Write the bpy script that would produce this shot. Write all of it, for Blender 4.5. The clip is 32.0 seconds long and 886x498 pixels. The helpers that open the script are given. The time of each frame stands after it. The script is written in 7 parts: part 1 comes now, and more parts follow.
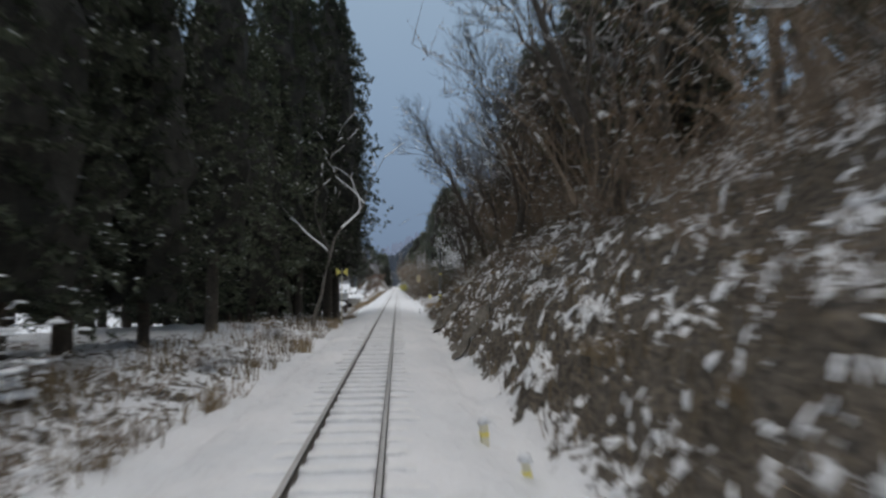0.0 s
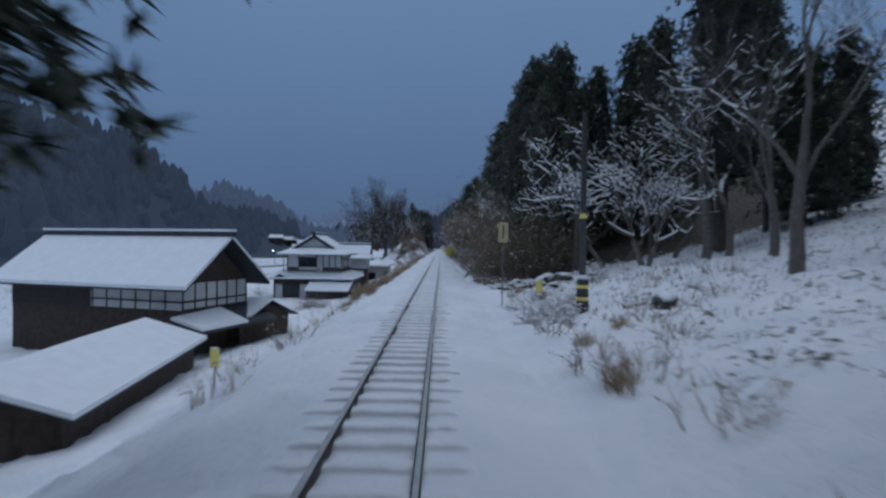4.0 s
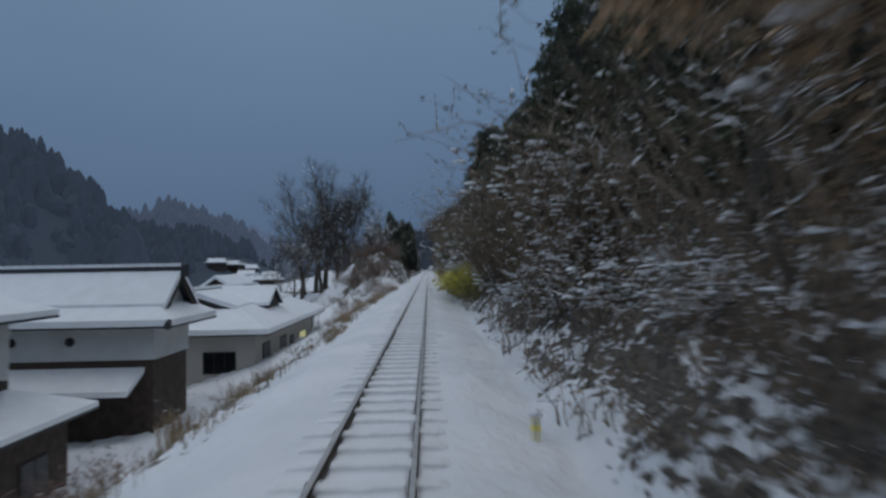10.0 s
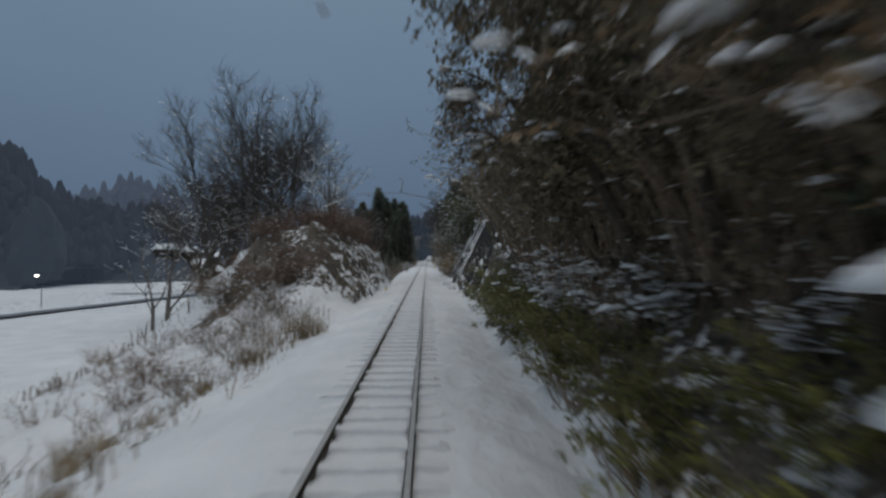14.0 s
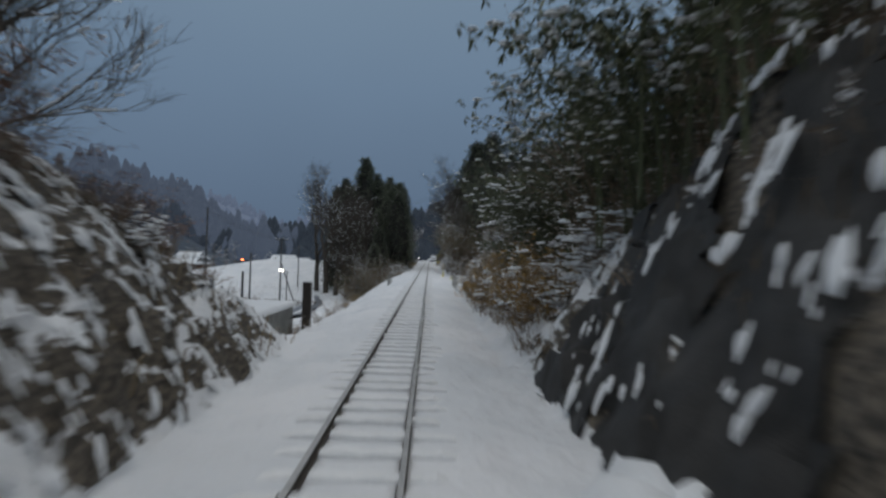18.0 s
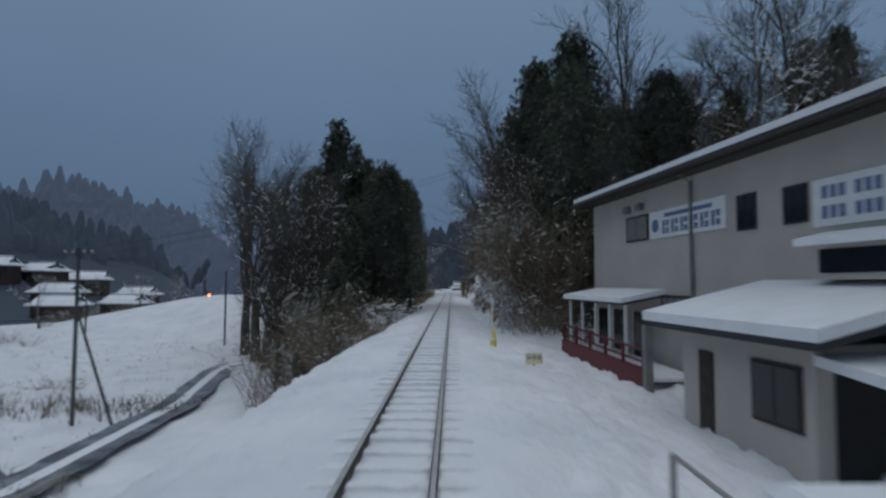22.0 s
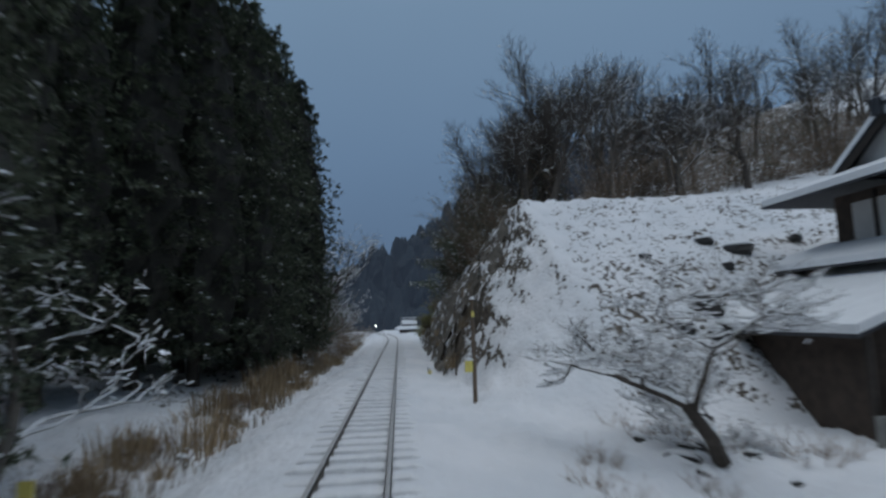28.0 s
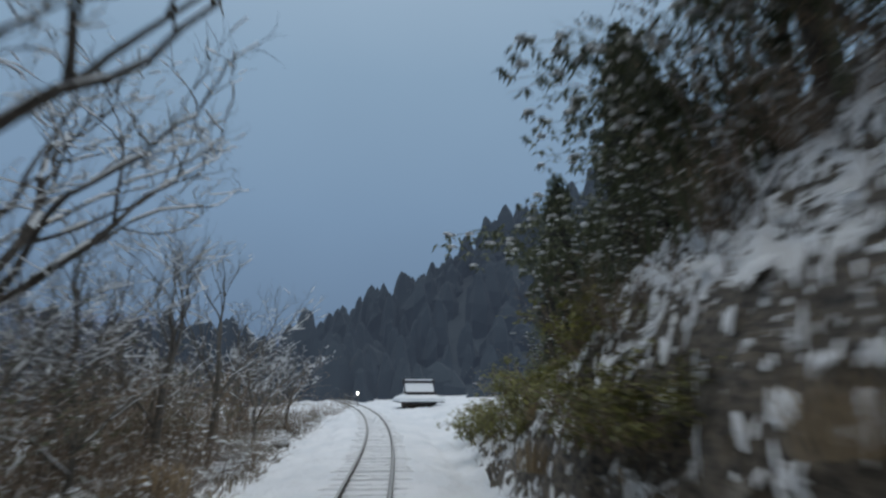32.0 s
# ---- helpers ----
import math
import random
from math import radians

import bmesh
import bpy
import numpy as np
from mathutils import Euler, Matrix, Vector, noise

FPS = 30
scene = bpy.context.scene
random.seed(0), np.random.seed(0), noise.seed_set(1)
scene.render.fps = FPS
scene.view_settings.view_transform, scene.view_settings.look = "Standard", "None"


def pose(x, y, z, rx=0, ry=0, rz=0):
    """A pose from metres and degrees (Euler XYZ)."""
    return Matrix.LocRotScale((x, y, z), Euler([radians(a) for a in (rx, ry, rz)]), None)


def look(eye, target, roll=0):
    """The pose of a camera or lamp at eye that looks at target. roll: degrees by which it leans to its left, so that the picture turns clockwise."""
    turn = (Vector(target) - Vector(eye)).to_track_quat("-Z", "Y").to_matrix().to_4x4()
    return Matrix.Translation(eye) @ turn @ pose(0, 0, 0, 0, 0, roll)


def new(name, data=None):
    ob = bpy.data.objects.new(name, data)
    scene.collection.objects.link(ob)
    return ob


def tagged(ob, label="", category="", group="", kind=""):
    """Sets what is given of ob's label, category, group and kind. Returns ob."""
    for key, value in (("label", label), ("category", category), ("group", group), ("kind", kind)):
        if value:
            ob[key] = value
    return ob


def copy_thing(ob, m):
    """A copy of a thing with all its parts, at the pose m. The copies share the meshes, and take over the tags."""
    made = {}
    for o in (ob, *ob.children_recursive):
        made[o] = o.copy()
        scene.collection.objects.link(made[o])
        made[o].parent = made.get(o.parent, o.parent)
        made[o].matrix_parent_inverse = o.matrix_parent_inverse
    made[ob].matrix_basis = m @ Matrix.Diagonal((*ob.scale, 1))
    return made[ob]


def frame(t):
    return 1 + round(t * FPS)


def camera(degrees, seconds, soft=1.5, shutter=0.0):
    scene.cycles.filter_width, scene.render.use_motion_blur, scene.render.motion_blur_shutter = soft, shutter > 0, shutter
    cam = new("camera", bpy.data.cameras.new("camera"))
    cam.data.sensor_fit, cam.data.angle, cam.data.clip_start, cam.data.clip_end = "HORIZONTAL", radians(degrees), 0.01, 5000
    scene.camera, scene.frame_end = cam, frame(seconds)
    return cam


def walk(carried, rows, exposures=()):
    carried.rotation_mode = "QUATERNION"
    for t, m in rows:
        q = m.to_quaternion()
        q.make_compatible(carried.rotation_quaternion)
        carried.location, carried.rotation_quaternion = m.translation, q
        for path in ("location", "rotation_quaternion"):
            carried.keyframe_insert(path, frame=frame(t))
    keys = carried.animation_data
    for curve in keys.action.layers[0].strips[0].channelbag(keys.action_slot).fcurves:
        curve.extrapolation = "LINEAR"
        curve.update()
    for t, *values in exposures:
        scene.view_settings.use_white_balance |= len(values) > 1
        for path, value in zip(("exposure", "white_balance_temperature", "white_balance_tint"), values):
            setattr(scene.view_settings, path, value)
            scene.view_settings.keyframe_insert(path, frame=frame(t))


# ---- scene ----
# ---- camera ----
HALF_GAUGE = 0.5335
EYE_X, EYE_Z = 0.78, 2.36
PATH = [
    (0.0, 0.00, 3.50, 0.09, -4.57),
    (0.5, 6.06, 3.30, -0.43, -4.17),
    (1.0, 12.13, 3.11, -1.71, -3.74),
    (1.5, 18.20, 1.39, 0.45, -2.75),
    (2.0, 24.27, 0.43, 0.96, -1.98),
    (2.5, 30.30, 0.12, -0.62, -1.30),
    (3.0, 36.34, -0.03, -0.44, -0.93),
    (3.5, 42.38, -0.17, -0.50, -0.56),
    (4.0, 48.41, -0.31, -0.85, -0.19),
    (4.5, 54.44, -0.45, -1.67, 0.18),
    (5.0, 60.47, 0.23, -1.22, 1.05),
    (5.5, 66.45, 0.43, -1.39, 1.52),
    (6.0, 72.42, 0.13, -1.79, 1.02),
    (6.5, 78.38, 0.53, -2.35, 0.22),
    (7.0, 84.36, 2.66, -0.10, -0.85),
    (7.5, 90.37, 4.10, 0.55, -0.94),
    (8.0, 96.37, 3.85, 1.95, -0.70),
    (8.5, 102.32, 3.18, 2.13, -0.48),
    (9.0, 108.18, 2.88, 0.74, -0.68),
    (9.5, 114.08, 2.92, 1.92, -1.38),
    (10.0, 120.01, 1.71, 1.02, -1.46),
    (10.5, 125.97, -1.35, 0.92, -0.94),
    (11.0, 131.91, -1.28, -0.84, -0.99),
    (11.5, 137.89, -1.34, -0.04, 1.27),
    (12.0, 143.88, -1.14, -0.93, -0.51),
    (12.5, 149.89, 3.17, 0.03, -2.48),
    (13.0, 155.92, 2.93, 0.56, -2.31),
    (13.5, 161.98, 0.95, 0.22, -1.82),
    (14.0, 168.05, 0.73, 0.41, -1.65),
    (14.5, 174.14, 1.46, 1.83, -3.31),
    (15.0, 180.23, 1.18, 0.79, -3.23),
    (15.5, 186.32, 0.90, 0.19, -3.15),
    (16.0, 192.42, 0.62, -0.29, -3.07),
    (16.5, 198.52, 0.34, -0.94, -3.00),
    (17.0, 204.61, 0.56, -0.57, -3.46),
    (17.5, 210.69, 1.29, -1.73, -2.84),
    (18.0, 216.77, 0.69, -1.88, -1.35),
    (18.5, 222.84, 0.76, -1.79, -0.39),
    (19.0, 228.90, 1.16, -0.99, 0.27),
    (19.5, 234.96, 1.44, -1.58, 0.67),
    (20.0, 241.00, 1.92, -1.61, 0.80),
    (20.5, 247.00, 2.40, -1.27, 1.01),
    (21.0, 252.96, 3.37, 1.70, 0.94),
    (21.5, 258.98, 4.30, 1.76, 1.01),
    (22.0, 265.05, 3.38, -0.14, 0.90),
    (22.5, 271.16, 3.27, -1.72, 0.29),
    (23.0, 277.21, 2.86, -1.80, 0.12),
    (23.5, 283.32, 2.78, -0.91, 0.14),
    (24.0, 289.41, 2.35, 0.23, 0.20),
    (24.5, 295.51, 2.67, 1.07, 0.18),
    (25.0, 301.59, 3.80, 2.29, 0.24),
    (25.5, 307.68, 4.13, 1.18, -0.01),
    (26.0, 313.76, 4.67, 0.66, -1.00),
    (26.5, 319.83, 5.22, 0.52, -1.98),
    (27.0, 325.91, 5.76, 0.68, -2.96),
    (27.5, 331.98, 6.30, 1.21, -3.94),
    (28.0, 338.06, 6.97, 1.70, -4.39),
    (28.5, 344.12, 7.45, 1.08, -4.53),
    (29.0, 350.19, 9.40, 0.09, -5.38),
    (29.5, 356.26, 8.87, -0.46, -5.00),
    (30.0, 362.32, 9.13, -1.21, -5.20),
    (30.5, 368.39, 10.14, -0.58, -4.81),
    (31.0, 374.45, 11.20, -0.27, -4.45),
    (31.5, 380.52, 12.03, -0.13, -4.36),
    (32.0, 386.59, 13.26, -0.02, -4.08),
]

cam = camera(76.2, 32.0, soft=2.5, shutter=0.5)
walk(cam, [(t, pose(EYE_X, y, EYE_Z, 90 + pitch, roll, yaw)) for t, y, pitch, roll, yaw in PATH],
     exposures=[(0.0, 0.78, 9400, 12), (2.5, 0.70, 8700, 11), (4.5, -0.12, 6500, 10), (8.0, -0.02, 6800, 10),
                (11.0, -0.03, 8200, 9), (14.5, 0.05, 8900, 9), (17.0, 0.2, 9000, 9), (20.0, -0.10, 8200, 9), (23.0, 0.02, 7700, 8), (24.0, 0.38, 8700, 8), (25.5, 0.9, 9700, 9), (28.0, 0.08, 7700, 7), (29.0, 0.12, 7800, 7), (30.0, 0.78, 8900, 7), (32.0, 0.58, 8400, 7)])

# ---- dusk sky and light ----
world = bpy.data.worlds.new("dusk_sky")
scene.world = world
world.use_nodes = True
wn, wl = world.node_tree.nodes, world.node_tree.links
wn.clear()
w_out = wn.new("ShaderNodeOutputWorld")
w_bg = wn.new("ShaderNodeBackground")
w_geo = wn.new("ShaderNodeTexCoord")
w_sep = wn.new("ShaderNodeSeparateXYZ")
w_ramp = wn.new("ShaderNodeValToRGB")
w_noise = wn.new("ShaderNodeTexNoise")
w_noise.inputs["Scale"].default_value = 2.2
w_noise.inputs["Detail"].default_value = 3.0
w_mix = wn.new("ShaderNodeMix")
w_mix.data_type, w_mix.blend_type = "RGBA", "MULTIPLY"
w_mix.inputs[0].default_value = 0.13
wl.new(w_geo.outputs["Generated"], w_sep.inputs[0])
wl.new(w_geo.outputs["Generated"], w_noise.inputs["Vector"])
wl.new(w_sep.outputs["Z"], w_ramp.inputs[0])
wl.new(w_ramp.outputs[0], w_mix.inputs[6])
wl.new(w_noise.outputs["Fac"], w_mix.inputs[7])
wl.new(w_mix.outputs[2], w_bg.inputs[0])
wl.new(w_bg.outputs[0], w_out.inputs[0])
els = w_ramp.color_ramp.elements
els[0].position, els[0].color = 0.0, (0.070, 0.124, 0.238, 1)
els[1].position, els[1].color = 1.0, (0.72, 0.84, 1.08, 1)
for pos, col in ((0.10, (0.082, 0.148, 0.280, 1)), (0.28, (0.104, 0.188, 0.345, 1)), (0.5, (0.132, 0.228, 0.392, 1)), (0.62, (0.165, 0.265, 0.435, 1)), (0.78, (0.46, 0.57, 0.78, 1))):
    e = els.new(pos)
    e.color = col
w_bg.inputs[1].default_value = 1.1
sun_data = bpy.data.lights.new("veiled_sun", "SUN")
sun_data.energy, sun_data.angle, sun_data.color = 0.12, radians(60), (0.85, 0.92, 1.0)
sun = new("veiled_sun", sun_data)
sun.matrix_world = look((0, 0, 100), (30, 40, 0))


# ---- materials ----
def material(name, color, rough=0.8, scale=3.0, vary=0.25, bump=0.2, dark=None, metal=0.0, fine=40.0, obj_random=0.0, coords="Object"):
    m = bpy.data.materials.new(name)
    m.use_nodes = True
    n, l = m.node_tree.nodes, m.node_tree.links
    bsdf = n["Principled BSDF"]
    bsdf.inputs["Roughness"].default_value = rough
    bsdf.inputs["Metallic"].default_value = metal
    tc = n.new("ShaderNodeTexCoord")
    big, small = n.new("ShaderNodeTexNoise"), n.new("ShaderNodeTexNoise")
    big.inputs["Scale"].default_value, big.inputs["Detail"].default_value = scale, 4.0
    small.inputs["Scale"].default_value, small.inputs["Detail"].default_value = fine, 3.0
    for t in (big, small):
        l.new(tc.outputs[coords], t.inputs["Vector"])
    mul = n.new("ShaderNodeMath")
    mul.operation = "MULTIPLY_ADD"
    mul.inputs[1].default_value, mul.inputs[2].default_value = 0.4, 0.0
    l.new(small.outputs["Fac"], mul.inputs[0])
    add = n.new("ShaderNodeMath")
    add.operation = "MULTIPLY_ADD"
    add.inputs[1].default_value = 0.6
    l.new(big.outputs["Fac"], add.inputs[0])
    l.new(mul.outputs[0], add.inputs[2])
    ramp = n.new("ShaderNodeValToRGB")
    lo = dark or tuple(c * (1 - vary) for c in color)
    hi = tuple(min(1.0, c * (1 + vary)) for c in color)
    ramp.color_ramp.elements[0].position, ramp.color_ramp.elements[0].color = 0.34, (*lo, 1)
    ramp.color_ramp.elements[1].position, ramp.color_ramp.elements[1].color = 0.66, (*hi, 1)
    l.new(add.outputs[0], ramp.inputs[0])
    col = ramp.outputs[0]
    if obj_random:
        info = n.new("ShaderNodeObjectInfo")
        mr = n.new("ShaderNodeMapRange")
        mr.inputs["To Min"].default_value, mr.inputs["To Max"].default_value = 1 - obj_random, 1 + obj_random
        l.new(info.outputs["Random"], mr.inputs[0])
        hsv = n.new("ShaderNodeHueSaturation")
        l.new(mr.outputs[0], hsv.inputs["Value"])
        l.new(col, hsv.inputs["Color"])
        col = hsv.outputs[0]
    l.new(col, bsdf.inputs["Base Color"])
    if bump:
        b = n.new("ShaderNodeBump")
        b.inputs["Strength"].default_value, b.inputs["Distance"].default_value = bump, 0.05
        l.new(add.outputs[0], b.inputs["Height"])
        l.new(b.outputs[0], bsdf.inputs["Normal"])
    return m


def leaf_material(name, color, second, rough=0.6):
    """Leaves: colour varied leaf by leaf and plant by plant."""
    m = bpy.data.materials.new(name)
    m.use_nodes = True
    n, l = m.node_tree.nodes, m.node_tree.links
    bsdf = n["Principled BSDF"]
    bsdf.inputs["Roughness"].default_value = rough
    geo, info = n.new("ShaderNodeNewGeometry"), n.new("ShaderNodeObjectInfo")
    mix = n.new("ShaderNodeMix")
    mix.data_type = "RGBA"
    mix.inputs[6].default_value, mix.inputs[7].default_value = (*color, 1), (*second, 1)
    l.new(geo.outputs["Random Per Island"], mix.inputs[0])
    mr = n.new("ShaderNodeMapRange")
    mr.inputs["To Min"].default_value, mr.inputs["To Max"].default_value = 0.65, 1.35
    l.new(info.outputs["Random"], mr.inputs[0])
    hsv = n.new("ShaderNodeHueSaturation")
    l.new(mr.outputs[0], hsv.inputs["Value"])
    l.new(mix.outputs[2], hsv.inputs["Color"])
    l.new(hsv.outputs[0], bsdf.inputs["Base Color"])
    return m


def slope_snow(name, bare, bare2, low, high, scale=1.2):
    """Snow that lies on what is flat enough, with bare earth or rock on what is steep."""
    m = bpy.data.materials.new(name)
    m.use_nodes = True
    n, l = m.node_tree.nodes, m.node_tree.links
    bsdf = n["Principled BSDF"]
    tc, geo, sep = n.new("ShaderNodeTexCoord"), n.new("ShaderNodeNewGeometry"), n.new("ShaderNodeSeparateXYZ")
    big, small, drift = n.new("ShaderNodeTexNoise"), n.new("ShaderNodeTexNoise"), n.new("ShaderNodeTexNoise")
    for t, s, d in ((big, scale, 5.0), (small, 9.0, 5.0), (drift, 0.35, 3.0)):
        t.inputs["Scale"].default_value, t.inputs["Detail"].default_value = s, d
        l.new(tc.outputs["Object"], t.inputs["Vector"])
    l.new(geo.outputs["Normal"], sep.inputs[0])
    a = n.new("ShaderNodeMath")
    a.operation = "MULTIPLY_ADD"
    a.inputs[1].default_value = 0.5
    l.new(big.outputs["Fac"], a.inputs[0])
    l.new(sep.outputs["Z"], a.inputs[2])
    mid = n.new("ShaderNodeTexNoise")
    mid.inputs["Scale"].default_value, mid.inputs["Detail"].default_value = 4.6, 6.0
    l.new(tc.outputs["Object"], mid.inputs["Vector"])
    a2 = n.new("ShaderNodeMath")
    a2.operation = "MULTIPLY_ADD"
    a2.inputs[1].default_value = 1.0
    l.new(mid.outputs["Fac"], a2.inputs[0])
    l.new(a.outputs[0], a2.inputs[2])
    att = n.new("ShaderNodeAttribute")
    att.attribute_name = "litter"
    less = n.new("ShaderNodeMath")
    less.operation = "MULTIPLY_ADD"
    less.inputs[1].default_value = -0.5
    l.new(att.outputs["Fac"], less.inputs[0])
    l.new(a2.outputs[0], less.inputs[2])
    mr = n.new("ShaderNodeMapRange")
    mr.inputs["From Min"].default_value, mr.inputs["From Max"].default_value = low + 0.75, high + 0.75
    l.new(less.outputs[0], mr.inputs[0])
    rock = n.new("ShaderNodeValToRGB")
    rock.color_ramp.elements[0].position, rock.color_ramp.elements[0].color = 0.35, (*bare, 1)
    rock.color_ramp.elements[1].position, rock.color_ramp.elements[1].color = 0.68, (*bare2, 1)
    l.new(small.outputs["Fac"], rock.inputs[0])
    snow = n.new("ShaderNodeValToRGB")
    snow.color_ramp.elements[0].position, snow.color_ramp.elements[0].color = 0.3, (0.74, 0.77, 0.80, 1)
    snow.color_ramp.elements[1].position, snow.color_ramp.elements[1].color = 0.65, (0.87, 0.88, 0.90, 1)
    l.new(drift.outputs["Fac"], snow.inputs[0])
    mix = n.new("ShaderNodeMix")
    mix.data_type = "RGBA"
    l.new(mr.outputs[0], mix.inputs[0])
    l.new(rock.outputs[0], mix.inputs[6])
    l.new(snow.outputs[0], mix.inputs[7])
    l.new(mix.outputs[2], bsdf.inputs["Base Color"])
    bsdf.inputs["Roughness"].default_value = 0.75
    b = n.new("ShaderNodeBump")
    b.inputs["Strength"].default_value, b.inputs["Distance"].default_value = 0.6, 0.12
    l.new(a2.outputs[0], b.inputs["Height"])
    l.new(b.outputs[0], bsdf.inputs["Normal"])
    return m


def lamp_material(name, color, strength):
    m = bpy.data.materials.new(name)
    m.use_nodes = True
    bsdf = m.node_tree.nodes["Principled BSDF"]
    bsdf.inputs["Base Color"].default_value = (*color, 1)
    bsdf.inputs["Emission Color"].default_value = (*color, 1)
    bsdf.inputs["Emission Strength"].default_value = strength
    return m


M_SNOW = material("snow", (0.84, 0.86, 0.88), 0.7, 1.5, 0.05, 0.35, fine=14)
M_GROUND = slope_snow("snowy_ground", (0.034, 0.030, 0.026), (0.19, 0.155, 0.12), 0.46, 0.56)
M_BARK = material("bark", (0.085, 0.07, 0.058), 0.9, 6, 0.4, 0.6, fine=30)
M_TWIG = material("twig_bark", (0.24, 0.18, 0.135), 0.9, 4, 0.35, 0.2, obj_random=0.3)
M_GREYBARK = material("grey_bark", (0.14, 0.125, 0.11), 0.9, 5, 0.35, 0.4)
M_NEEDLE = leaf_material("cedar_needles", (0.068, 0.090, 0.062), (0.145, 0.168, 0.112))
# near-black colour that stands in for the shade inside conifer crowns
M_INNER = material("crown_core_shade", (0.038, 0.036, 0.030), 0.95, 2.5, 0.5, 0.8, fine=12)
M_GREENLEAF = leaf_material("evergreen_leaves", (0.045, 0.060, 0.030), (0.115, 0.13, 0.06))
M_BROWNLEAF = leaf_material("withered_leaves", (0.13, 0.085, 0.052), (0.34, 0.22, 0.125))
M_RUSSET = leaf_material("russet_leaves", (0.085, 0.042, 0.03), (0.22, 0.105, 0.07))
M_SASA = leaf_material("bamboo_grass_leaves", (0.46, 0.43, 0.06), (0.82, 0.74, 0.20))
M_DRYGRASS = leaf_material("dry_grass", (0.22, 0.15, 0.085), (0.46, 0.34, 0.21))
M_STEEL = material("worn_steel", (0.46, 0.45, 0.44), 0.5, 8, 0.3, 0.1, metal=0.15)
M_RUST = material("rusty_steel", (0.10, 0.085, 0.075), 0.8, 8, 0.4, 0.3)
M_SLEEPER = material("sleeper_under_snow", (0.85, 0.86, 0.87), 0.8, 3, 0.06, 0.5, fine=18, obj_random=0.04)
M_PLASTER = material("white_plaster", (0.55, 0.55, 0.54), 0.85, 0.8, 0.14, 0.1)
M_BEIGE = material("beige_mortar_wall", (0.47, 0.44, 0.40), 0.85, 0.5, 0.12, 0.15, fine=25)
M_TIMBER = material("dark_timber", (0.035, 0.027, 0.022), 0.75, 5, 0.4, 0.3)
M_BOARD = material("weathered_boards", (0.06, 0.042, 0.032), 0.85, 3, 0.45, 0.4)
M_TILE = material("dark_roof_tile", (0.03, 0.033, 0.04), 0.5, 4, 0.3, 0.3)
M_GLASS = material("dark_window_glass", (0.012, 0.014, 0.018), 0.12, 1, 0.2, 0.0)
M_CURTAIN = material("curtained_window_glass", (0.20, 0.20, 0.19), 0.25, 1, 0.2, 0.0)
M_CONCRETE = material("grey_concrete", (0.20, 0.20, 0.19), 0.9, 1.5, 0.3, 0.4)
M_BLOCK = material("mossy_wall_block", (0.034, 0.035, 0.035), 0.85, 2.5, 0.5, 0.5, obj_random=0.12)
M_YELLOW = material("yellow_reflective_paint", (0.95, 0.78, 0.22), 0.4, 6, 0.12, 0.0)
M_CREAM = material("cream_sign_face", (0.80, 0.74, 0.55), 0.4, 6, 0.08, 0.0)
M_PIPE = material("dull_galvanised_pipe", (0.30, 0.29, 0.26), 0.6, 6, 0.25, 0.1)
M_WHITE = material("white_sign_paint", (0.75, 0.76, 0.76), 0.5, 6, 0.06, 0.0)
M_RED = material("dull_red_paint", (0.13, 0.018, 0.024), 0.6, 4, 0.25, 0.15)
M_BLACK = material("plain_black", (0.015, 0.015, 0.016), 0.6, 5, 0.3, 0.0)
M_POLE = material("pole_concrete", (0.075, 0.075, 0.075), 0.85, 3, 0.25, 0.3)
M_BLUE = material("faded_blue_print", (0.10, 0.16, 0.30), 0.6, 6, 0.1, 0.0)
M_LAMPW = lamp_material("lit_white_lamp", (0.85, 0.93, 1.0), 12)
M_LAMPY = lamp_material("lit_yellow_lamp", (1.0, 0.72, 0.25), 9)
M_LAMPR = lamp_material("lit_red_lamp", (1.0, 0.16, 0.06), 9)


